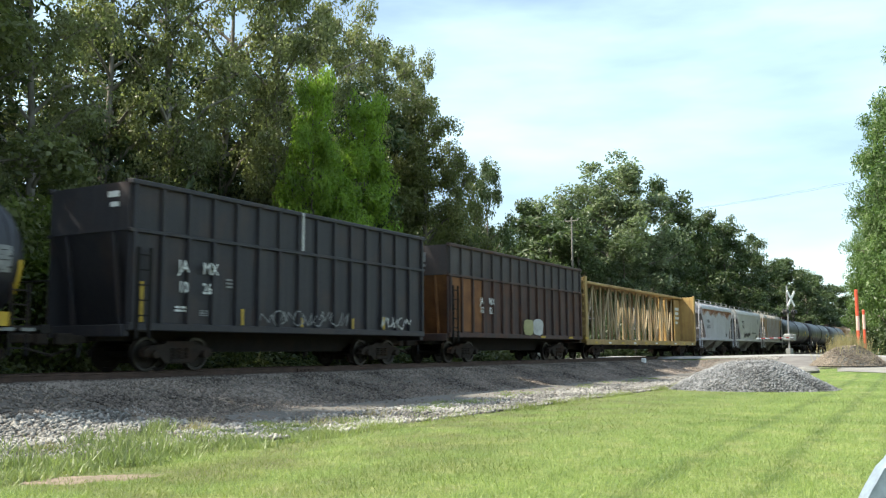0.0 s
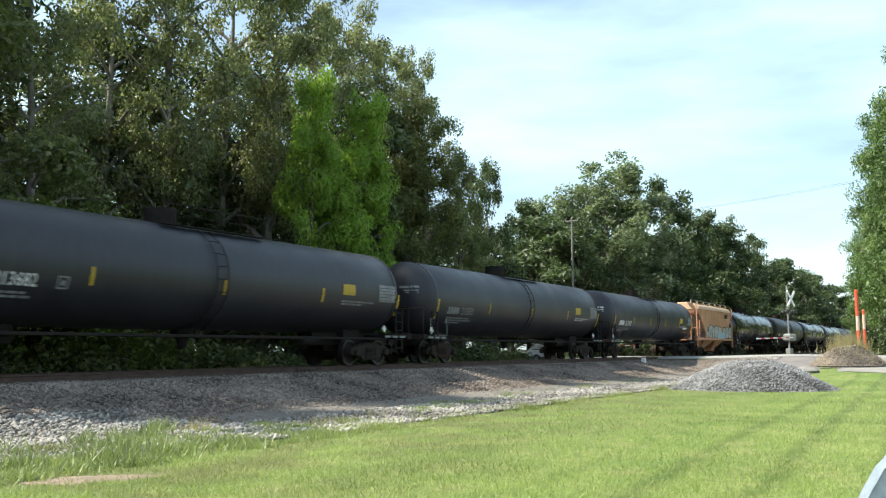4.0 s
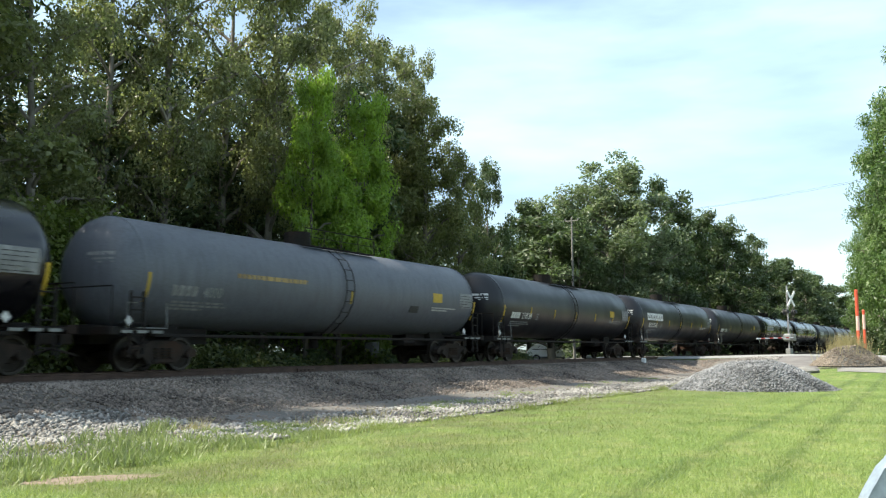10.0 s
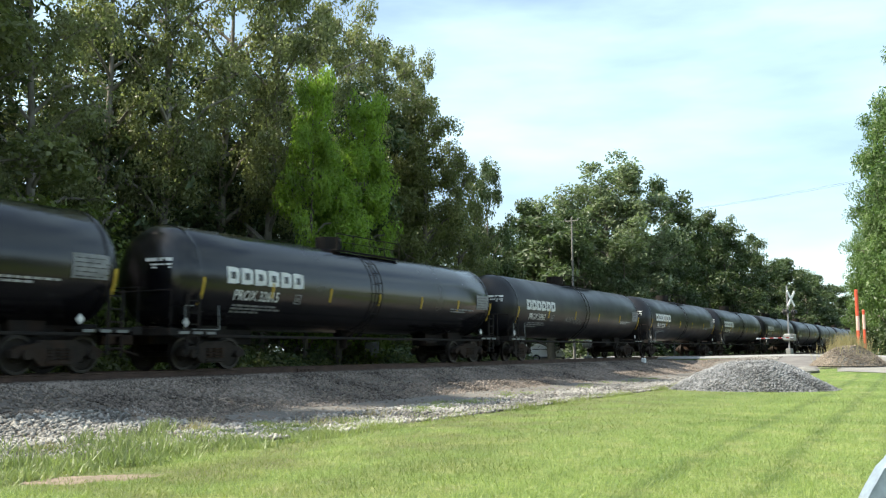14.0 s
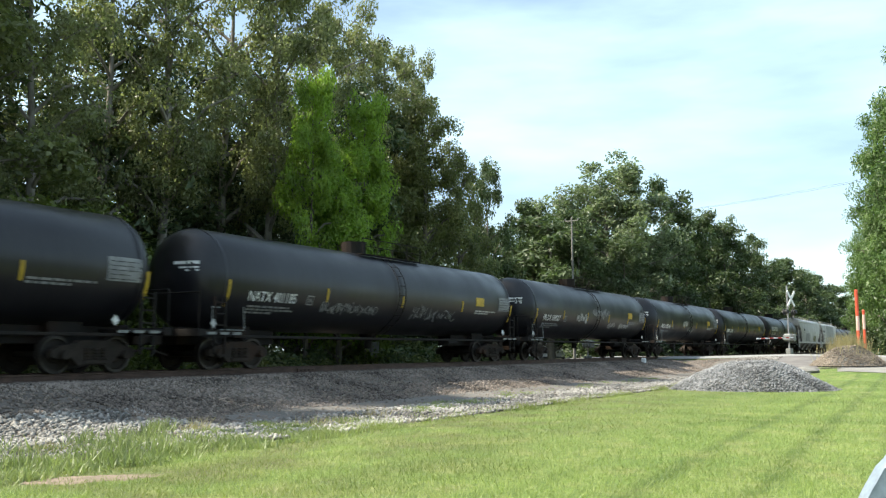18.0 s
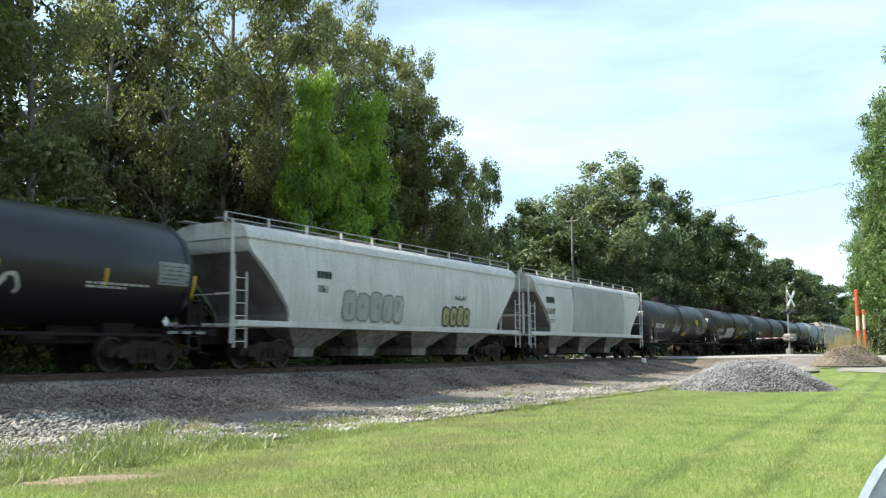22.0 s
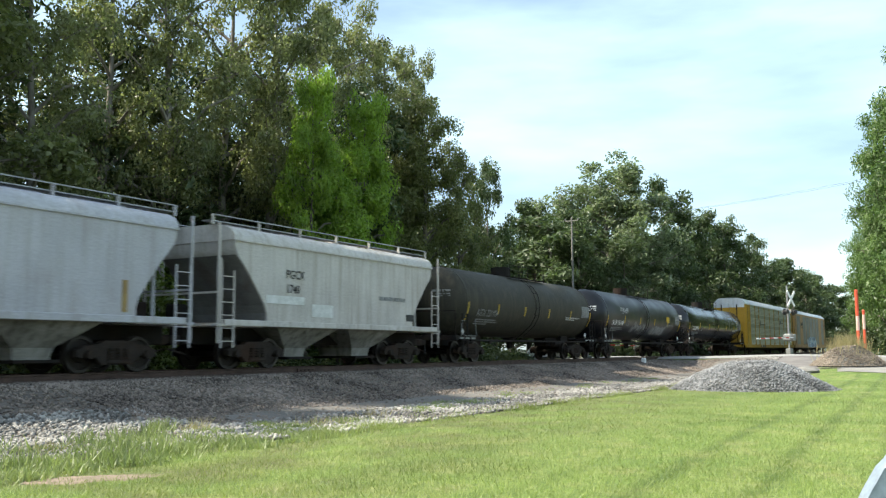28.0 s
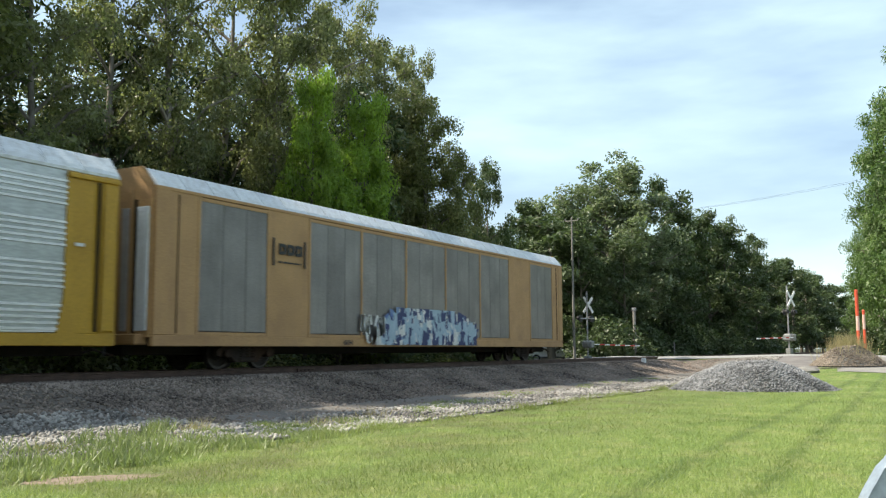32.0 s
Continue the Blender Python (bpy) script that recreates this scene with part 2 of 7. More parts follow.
    "navy_mark": mat("navy_spray_paint", (0.03, 0.04, 0.12), (0.05, 0.07, 0.16), 0.6, 0, 3, 0.05, 40),
    "pale_blue_mark": mat("pale_blue_spray_paint", (0.38, 0.48, 0.58), (0.30, 0.42, 0.50), 0.6, 0, 3, 0.05, 40),
    "pole_wood": mat("pole_wood", (0.25, 0.24, 0.22), (0.18, 0.17, 0.155), 0.9, 0, 2, 0.4, 20, stretch=(1, 1, 0.1)),
    "orange": mat("marker_orange", (0.62, 0.10, 0.05), (0.52, 0.08, 0.04), 0.45, 0, 3, 0.03, 30),
    "faded_orange": mat("faded_orange_band", (0.62, 0.42, 0.36), (0.55, 0.36, 0.30), 0.6, 0, 3, 0.03, 30),
    "wing_paint": mat("pale_silver_paint", (0.30, 0.36, 0.43), (0.27, 0.33, 0.40), 0.3, 0.2, 1, 0.0, 30, coat=0.5),
    "car_white": mat("car_white_paint", (0.84, 0.85, 0.86), (0.80, 0.81, 0.82), 0.25, 0, 1, 0.0, 30, coat=0.6),
    "glass_dark": mat("dark_glass", (0.012, 0.014, 0.016), (0.015, 0.017, 0.02), 0.06, 0, 1, 0.0, 30),
    "tyre": mat("tyre_rubber", (0.02, 0.02, 0.02), (0.03, 0.03, 0.03), 0.85, 0, 5, 0.2, 30),
    "plastic": mat("grey_plastic", (0.10, 0.105, 0.11), (0.08, 0.085, 0.09), 0.6, 0, 5, 0.05, 40),
    "wire": mat("cable_black", (0.03, 0.03, 0.03), (0.04, 0.04, 0.04), 0.6, 0, 5, 0.0, 30),
    "cabinet": mat("relay_cabinet_grey", (0.22, 0.225, 0.22), (0.15, 0.155, 0.15), 0.5, 0.2, 3, 0.05, 30),
}
L_DARK = leaf_mat("leaves_dark", (0.072, 0.086, 0.036), (0.200, 0.212, 0.088), 0.44)
L_FAR = leaf_mat("leaves_far", (0.030, 0.048, 0.021), (0.100, 0.135, 0.060), 0.30)
L_GREY = leaf_mat("leaves_silvery", (0.084, 0.096, 0.044), (0.275, 0.280, 0.150), 0.48, 0.42)
L_DOME = leaf_mat("leaves_grey_green", (0.070, 0.096, 0.050), (0.235, 0.272, 0.172), 0.40, 0.42)
L_LIT = leaf_mat("leaves_light", (0.062, 0.112, 0.036), (0.165, 0.235, 0.090), 0.40, 0.45)
L_MID = leaf_mat("leaves_mid", (0.034, 0.056, 0.022), (0.090, 0.126, 0.050), 0.30)
L_BRIGHT = leaf_mat("leaves_bright", (0.110, 0.180, 0.032), (0.270, 0.370, 0.066), 0.55)
L_YEL = leaf_mat("leaves_yellowish", (0.075, 0.110, 0.022), (0.170, 0.200, 0.048), 0.40)


def mower_bands(n, l, tc):
    """Factors over the lawn: two narrow wheel tracks of the mower, dry patches, and rougher olive turf by the track."""
    def math_of(op, a, b=None):
        k = n.new("ShaderNodeMath")
        k.operation = op
        for sock, v in zip(k.inputs, (a, b)):
            if isinstance(v, float):
                sock.default_value = v
            elif v is not None:
                l.new(v, sock)
        return k.outputs[0]

    def span(src, lo, hi):
        k = n.new("ShaderNodeMapRange")
        k.inputs[1].default_value, k.inputs[2].default_value = lo, hi
        l.new(src, k.inputs[0])
        return k.outputs[0]

    def noise_of(scale, detail):
        k = n.new("ShaderNodeTexNoise")
        k.inputs["Scale"].default_value, k.inputs["Detail"].default_value = scale, detail
        l.new(tc.outputs["Object"], k.inputs[0])
        return k.outputs[0]
    rot, sep = n.new("ShaderNodeMapping"), n.new("ShaderNodeSeparateXYZ")
    rot.inputs["Rotation"].default_value = (0, 0, radians(-2.2))
    l.new(tc.outputs["Object"], rot.inputs[0])
    l.new(rot.outputs[0], sep.inputs[0])
    y = math_of("ADD", sep.outputs["Y"], math_of("MULTIPLY", math_of("SUBTRACT", noise_of(0.5, 3), 0.5), 0.35))
    track = math_of("PINGPONG", math_of("ADD", y, 0.105), 0.595)
    track = math_of("MULTIPLY", span(track, 0.36, 0.58), span(y, 4.4, 3.2))
    rough = math_of("MULTIPLY", span(y, 3.6, 7.5), span(noise_of(0.9, 5), 0.36, 0.62))
    return ((track, 0.5, (0.100, 0.150, 0.028)), (span(noise_of(1.1, 5), 0.54, 0.74), 0.5, (0.28, 0.29, 0.11)), (rough, 0.55, (0.150, 0.150, 0.058)))


def blade_mat(name):
    """Turf blades: single-blade variation, dry patches and the mower's stripes."""
    m = leaf_mat(name, (0.105, 0.145, 0.038), (0.375, 0.425, 0.170), 0.36, 0.5)
    n, l = m.node_tree.nodes, m.node_tree.links
    src = next(k for k in n if k.type == "MIX_RGB" and k.blend_type == "MIX")
    users = [k.to_socket for k in src.outputs[0].links]
    tc = n.new("ShaderNodeTexCoord")
    last = src.outputs[0]
    for fac_src, amount, colour in mower_bands(n, l, tc):
        mx = n.new("ShaderNodeMixRGB")
        mr = n.new("ShaderNodeMath")
        mr.operation, mr.inputs[1].default_value = "MULTIPLY", amount
        mx.inputs[2].default_value = (*colour, 1)
        l.new(fac_src, mr.inputs[0])
        l.new(mr.outputs[0], mx.inputs[0])
        l.new(last, mx.inputs[1])
        last = mx.outputs[0]
    for sock in users:
        l.new(last, sock)
    return m


BLADE = blade_mat("grass_blades")
WEED = leaf_mat("weed_leaves", (0.115, 0.150, 0.060), (0.29, 0.325, 0.155), 0.35, 0.5)
DRY = leaf_mat("dry_grass", (0.24, 0.20, 0.11), (0.38, 0.33, 0.19), 0.3, 0.6)


# ---- mesh helpers ----
def part(name, bm, material, parent, label="", m=None):
    me = bm
    if isinstance(bm, bmesh.types.BMesh):
        bmesh.ops.recalc_face_normals(bm, faces=bm.faces)
        me = bpy.data.meshes.new(name)
        bm.to_mesh(me)
        bm.free()
    if material and not me.materials:
        me.materials.append(material)
    ob = new(name, me)
    ob.parent = parent
    if m is not None:
        ob.matrix_basis = m
    if label:
        tagged(ob, label)
    return ob


def smooth(me, angle=40):
    me.shade_smooth()
    me.set_sharp_from_angle(angle=radians(angle))
    return me


def to_mesh(name, bm, material, soft=False):
    bmesh.ops.recalc_face_normals(bm, faces=bm.faces)
    me = bpy.data.meshes.new(name)
    bm.to_mesh(me)
    bm.free()
    me.materials.append(material)
    return smooth(me) if soft else me


def box(bm, x0, x1, y0, y1, z0, z1, bev=0.0):
    v = [bm.verts.new((x, y, z)) for x in (x0, x1) for y in (y0, y1) for z in (z0, z1)]
    fs = [bm.faces.new([v[i] for i in q]) for q in ((0, 1, 3, 2), (4, 6, 7, 5), (0, 4, 5, 1), (2, 3, 7, 6), (0, 2, 6, 4), (1, 5, 7, 3))]
    if bev:
        es = {e for f in fs for e in f.edges}
        bmesh.ops.bevel(bm, geom=list(es), offset=bev, segments=1, affect="EDGES", profile=0.5)
    return bm


def boxes(*args, bev=0.0):
    bm = bmesh.new()
    for a in args:
        box(bm, *a, bev=bev)
    return bm


def loft(bm, rings, cap=True):
    rows = [[bm.verts.new(p) for p in ring] for ring in rings]
    n = len(rows[0])
    for a, b in zip(rows, rows[1:]):
        for i in range(n):
            j = (i + 1) % n
            bm.faces.new((a[i], a[j], b[j], b[i]))
    if cap:
        bm.faces.new(rows[0][::-1])
        bm.faces.new(rows[-1])
    return bm


def tube(bm, p, q, r, n=8, r2=None):
    p, q = Vector(p), Vector(q)
    d = (q - p).normalized()
    a = d.orthogonal().normalized()
    b = d.cross(a)
    ring = lambda c, s: [c + (a * math.cos(t) + b * math.sin(t)) * s for t in (2 * math.pi * k / n for k in range(n))]
    return loft(bm, [ring(p, r), ring(q, r if r2 is None else r2)])


def prism(bm, outline, y0, y1):
    """An outline in x, z drawn out along y."""
    return loft(bm, [[(x, y0, z) for x, z in outline], [(x, y1, z) for x, z in outline]])


CACHE = {}


def cached(key, build, material, soft=False):
    if key not in CACHE:
        CACHE[key] = to_mesh(key.split("#")[0], build(), material, soft)
    return CACHE[key]


def thing(name, label, category, m=None, group="", kind=""):
    ob = new(name)
    ob.empty_display_size = 0.3
    if m is not None:
        ob.matrix_basis = m
    return tagged(ob, label, category, group, kind)


# ---- ground, track bed, road ----
TRACK_Y, GAUGE_NEAR, GAUGE_FAR = 19.57, 18.85, 20.29


def road_z(y):
    return float(np.interp(y, [-60, -4, 6, 11, 16, 23, 30, 45], [-0.8, -0.25, 0.05, 0.10, -0.03, -0.03, -0.35, -0.6]))


def land(x, y):
    z = float(np.interp(y, [-2000, 9.6, 10.6, 13.3, 14.3, 17.2, 17.5, 21.6, 22.0, 24.4, 26, 60, 2000],
                        [-1.0, -1.0, -1.03, -0.97, -0.9, -0.26, -0.24, -0.24, -0.28, -0.9, -0.8, -0.3, 0.0]))
    if -60 < y < 60 and 50 < x < 82:
        off = max(0.0, abs(x - 66.2) - 3.6)
        z = max(z, road_z(y) - 0.06 - off * float(np.interp(y, [12, 16], [0.07, 0.28])))
    if y < 9 and x < 60:
        z += 0.05 * noise.noise((x * 0.12, y * 0.12, 0.3)) * min(1, (9 - y) / 2)
    return z


xs = sorted(set([-1500, -700, -300, -150, -80, -50, -30] + list(np.arange(-20, 112, 1.0)) + [115, 120, 130, 145, 165, 190, 230, 300, 420, 600, 900, 1400, 2500]))
ys = sorted(set([-2500, -1200, -600, -300, -150, -80, -50, -35, -26] + list(np.arange(-20, 34, 0.5)) + [36, 40, 46, 55, 70, 100, 160, 300, 600, 1200, 2500]))
verts = [(x, y, land(x, y)) for x in xs for y in ys]
ny = len(ys)
faces = [(i * ny + j, (i + 1) * ny + j, (i + 1) * ny + j + 1, i * ny + j + 1) for i in range(len(xs) - 1) for j in range(ny - 1)]
gme = bpy.data.meshes.new("ground")
gme.from_pydata(verts, [], faces)


def grass_ground():
    """Mown turf with mower stripes, turning to forest floor past the track."""
    m = bpy.data.materials.new("turf")
    m.use_nodes = True
    n, l = m.node_tree.nodes, m.node_tree.links
    p = n["Principled BSDF"]
    tc = n.new("ShaderNodeTexCoord")

    def noise_of(s, d=4):
        t = n.new("ShaderNodeTexNoise")
        t.inputs["Scale"].default_value, t.inputs["Detail"].default_value = s, d
        l.new(tc.outputs["Object"], t.inputs[0])
        return t.outputs[0]

    def ramp(src, lo, hi):
        r = n.new("ShaderNodeMapRange")
        r.inputs[1].default_value, r.inputs[2].default_value = lo, hi
        l.new(src, r.inputs[0])
        return r.outputs[0]

    def mix(f, a, b):
        x = n.new("ShaderNodeMixRGB")
        for s, v in zip(x.inputs, (f, a, b)):
            if isinstance(v, tuple):
                s.default_value = (*v, 1)
            else:
                l.new(v, s)
        return x.outputs[0]

    base = mix(ramp(noise_of(0.35), 0.3, 0.7), (0.10, 0.165, 0.025), (0.17, 0.235, 0.045))
    for fac, _, colour in mower_bands(n, l, tc):
        base = mix(fac, base, tuple(c * 0.8 for c in colour))
    base = mix(ramp(noise_of(1.4), 0.52, 0.75), base, (0.24, 0.25, 0.085))
    base = mix(ramp(noise_of(9, 3), 0.42, 0.75), base, (0.06, 0.105, 0.018))
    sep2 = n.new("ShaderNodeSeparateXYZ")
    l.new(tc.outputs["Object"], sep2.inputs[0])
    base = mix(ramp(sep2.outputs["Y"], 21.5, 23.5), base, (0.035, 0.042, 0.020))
    l.new(base, p.inputs["Base Color"])
    p.inputs["Roughness"].default_value = 0.9
    bp = n.new("ShaderNodeBump")
    bp.inputs["Strength"].default_value, bp.inputs["Distance"].default_value = 0.8, 0.05
    l.new(noise_of(26, 4), bp.inputs["Height"])
    l.new(bp.outputs[0], p.inputs["Normal"])
    return m


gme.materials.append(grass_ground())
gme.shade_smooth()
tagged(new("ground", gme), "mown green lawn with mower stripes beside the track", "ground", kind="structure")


def verge_edge(x):
    """How far out the stones reach: weeds have grown over them near the lawn's left end."""
    t = min(1.0, max(0.0, (14.5 - x) / 4.0))
    return 10.0 + 0.9 * t * t * (3 - 2 * t) if x > -60 else 10.0


def strip(name, material, x0, x1, y_edges, lift, label, category, step=2.0, ragged=0.0):
    """A thin sheet of stone or paving laid on the land."""
    bm = bmesh.new()
    count = int((x1 - x0) / step)
    rows = []
    for i in range(count + 1):
        x = x0 + (x1 - x0) * i / count
        rows.append([])
        for k, y in enumerate(y_edges):
            y = max(y, verge_edge(x) + 0.02 * k) if y_edges[-1] > 15 else y
            yy = y + (ragged * noise.noise((x * 0.5, y, 2.0)) if k in (0, len(y_edges) - 1) else 0)
            rows[-1].append(bm.verts.new((x, yy, land(x, yy) + (lift if 0 < k < len(y_edges) - 1 else -0.05))))
    for a, b in zip(rows, rows[1:]):
        for i in range(len(a) - 1):
            bm.faces.new((a[i], b[i], b[i + 1], a[i + 1]))
    return tagged(part(name, bm, material, None), label, category, kind="structure")


bed_edges = [10.0, 10.4, 11, 12, 13, 13.6, 14.3, 15, 16, 17, 17.5, 18.4, 19.5, 20.6, 21.6, 22.2, 23, 23.8]
strip("ballast_bed", M["ballast"], -40, 62.0, bed_edges, 0.035, "grey crushed stone track bed with sloping shoulder", "track bed", 1.0, 0.5)
strip("ballast_bed", M["ballast"], 70.4, 420, bed_edges, 0.035, "grey crushed stone track bed beyond the crossing", "track bed", 4.0, 0.5)

strip("service_path", M["path"], 14.5, 61.0, [12.6, 12.9, 13.3, 13.8, 14.3, 14.7], 0.052, "smooth dusty grey path of fine stone below the ballast", "path", 1.0, 0.5)


def rail(y):
    prof = [(-0.075, -0.175), (0.075, -0.175), (0.07, -0.160), (0.012, -0.145), (0.012, -0.045), (0.036, -0.035), (0.036, -0.004), (0.026, 0), (-0.026, 0), (-0.036, -0.004), (-0.036, -0.035), (-0.012, -0.045), (-0.012, -0.145), (-0.07, -0.160)]
    bm = loft(bmesh.new(), [[(x, y + a, b) for a, b in prof] for x in (-900, -100, 0, 100, 1000)])
    return tagged(part("rail", bm, M["rail"], None), "long rusty brown steel rail on the ballast", "rail", "rails of the track")


rail(GAUGE_NEAR), rail(GAUGE_FAR)
joint = thing("rail_joint", "bolted steel joint bar on the near rail", "rail joint", pose(23.7, GAUGE_NEAR - 0.03, -0.1))
part("joint_bar", boxes((-0.45, 0.45, -0.045, 0.0, -0.055, 0.055), bev=0.01), M["rail"], joint)
for k in range(4):
    part("bolt", cached("bolt", lambda: tube(bmesh.new(), (0, -0.075, 0), (0, -0.04, 0), 0.022, 6), M["wheel"]), None, joint, m=pose(-0.3 + 0.2 * k, 0, 0))

tie_mesh = cached("tie", lambda: boxes((-0.115, 0.115, -1.3, 1.3, -0.35, -0.180), bev=0.012), M["tie"])
ties = thing("track_ties", "dark creosoted wooden ties half buried in ballast", "ties")
for k in range(110):
    part("tie", tie_mesh, None, ties, m=pose(-2 + 0.56 * k, TRACK_Y, 0, 0, 0, random.uniform(-1, 1)))

road_bm = bmesh.new()
rows = []
for y in list(np.arange(-60, 18.6, 1.5)) + [18.7]:
    rows.append([road_bm.verts.new((x, y, road_z(y) + dz)) for x, dz in ((62.4, -0.1), (62.9, 0.01), (66.2, 0.05), (69.5, 0.01), (70.0, -0.1))])
for a, b in zip(rows, rows[1:]):
    for i in range(4):
        road_bm.faces.new((a[i], a[i + 1], b[i + 1], b[i]))
tagged(part("road", road_bm, M["road"], None), "worn pale asphalt road leading over the level crossing", "road", kind="structure")
road_bm = bmesh.new()
rows = []
for y in [20.45] + list(np.arange(21.5, 60, 1.5)):
    rows.append([road_bm.verts.new((x, y, road_z(y) + dz)) for x, dz in ((62.4, -0.1), (62.9, 0.01), (66.2, 0.05), (69.5, 0.01), (70.0, -0.1))])
for a, b in zip(rows, rows[1:]):
    for i in range(4):
        road_bm.faces.new((a[i], a[i + 1], b[i + 1], b[i]))
tagged(part("road", road_bm, M["road"], None), "worn asphalt road on the wooded side of the crossing", "road", kind="structure")
tagged(part("crossing_panel", boxes((62.6, 69.8, 18.95, 20.19, -0.12, -0.01), bev=0.01), M["road"], None), "flat crossing panel between the rails", "crossing panel", kind="structure")
# unseen dark lane behind the camera, added so the tanks' reflections darken
bm = bmesh.new()
rows = [[bm.verts.new((x, y, land(x, y) + dz)) for y, dz in ((-1.4, -0.05), (-1.5, 0.03), (-4.6, 0.09), (-7.7, 0.03), (-7.8, -0.05))] for x in range(-60, 61, 2)]
for a, b in zip(rows, rows[1:]):
    for i in range(4):
        bm.faces.new((a[i], b[i], b[i + 1], a[i + 1]))
tagged(part("road", bm, M["asphalt"], None), "dark asphalt lane along the edge of the lawn", "road", kind="structure")
# the turnout lies nearer than the bed, so its edges are set by hand
strip("driveway", M["drive"], 52.5, 62.6, [-40, -20, -6, 0, 3, 5.5, 7.5], 0.03, "white limestone gravel turnout beside the road", "driveway", 1.0, 1.5)


# ---- stones ----
def scatter_stones(name, pts, size, material, label):
    """Many small broken stones, each a jittered octahedron, in one mesh."""
    rng = np.random.default_rng(5)
    pts = np.asarray(pts)
    n = len(pts)
    base = np.array([(1, 0, 0), (-1, 0, 0), (0, 1, 0), (0, -1, 0), (0, 0, 0.75), (0, 0, -0.75)], float)
    s = rng.uniform(size[0], size[1], (n, 1, 1)) * rng.uniform(0.6, 1.25, (n, 1, 3))
    ang = rng.uniform(0, 6.28, n)
    tilt = rng.uniform(-0.6, 0.6, n)
    v = base[None] * s * rng.uniform(0.75, 1.25, (n, 6, 3))
    ct, st = np.cos(tilt)[:, None], np.sin(tilt)[:, None]
    v = np.stack([v[..., 0] * ct - v[..., 2] * st, v[..., 1], v[..., 0] * st + v[..., 2] * ct], -1)
    ca, sa = np.cos(ang)[:, None], np.sin(ang)[:, None]
    v = np.stack([v[..., 0] * ca - v[..., 1] * sa, v[..., 0] * sa + v[..., 1] * ca, v[..., 2]], -1)
    v += pts[:, None, :]
    f = np.array([(0, 2, 4), (2, 1, 4), (1, 3, 4), (3, 0, 4), (2, 0, 5), (1, 2, 5), (3, 1, 5), (0, 3, 5)])
    tri = (f[None] + 6 * np.arange(n)[:, None, None]).reshape(-1, 3)
    return soup(name, v.reshape(-1, 3), tri, material)


def soup(name, v, f, material):
    me = bpy.data.meshes.new(name)
    k = f.shape[1]
    me.vertices.add(len(v))
    me.vertices.foreach_set("co", np.ascontiguousarray(v, dtype=np.float32).ravel())
    me.loops.add(f.size)
    me.loops.foreach_set("vertex_index", np.ascontiguousarray(f, dtype=np.int32).ravel())
    me.polygons.add(len(f))
    me.polygons.foreach_set("loop_start", np.arange(0, f.size, k, dtype=np.int32))
    me.update(calc_edges=True)
    me.materials.append(material)
    return me


def rock_mat(name, a, b):
    m = leaf_mat(name, a, b, 0.0, 0.9)
    return m


STONE_L = rock_mat("loose_stone_light", (0.034, 0.031, 0.028), (0.43, 0.41, 0.38))
STONE_D = rock_mat("loose_stone_dark", (0.026, 0.020, 0.016), (0.315, 0.258, 0.218))
STONE_P = rock_mat("heaped_stone", (0.016, 0.017, 0.018), (0.315, 0.32, 0.33))
STONE_B = rock_mat("brown_heaped_stone", (0.022, 0.018, 0.014), (0.33, 0.275, 0.22))
rng = np.random.default_rng(3)


def bed_points(n, y0, y1, x0=6.0, x1=62.0):
    u = rng.random(n)
    x = x0 + (x1 - x0) * u ** 1.7
    y = rng.uniform(y0, y1, n)
    y = np.where(y < 10.8, y + 0.4 * np.sin(x * 0.9) * np.cos(x * 0.37), y)
    return [(a, b, land(a, b) + 0.045) for a, b in zip(x, y) if b > verge_edge(a) + 0.1]


tagged(new("ballast_stones", scatter_stones("ballast_stones", bed_points(25000, 14.1, 18.7, 13.0) + bed_points(5200, 15.2, 18.7, 5.0, 14.0) + bed_points(900, 12.8, 14.2, 14.0), (0.03, 0.065), STONE_D, "")), "dark grey crushed ballast stones on the shoulder", "ballast", kind="stuff")
tagged(new("verge_stones", scatter_stones("verge_stones", bed_points(12500, 10.0, 12.95) + bed_points(5200, 12.9, 15.3, 5.0, 13.6), (0.03, 0.07), STONE_L, "")), "pale grey broken stones along the lawn's edge", "stones", kind="stuff")


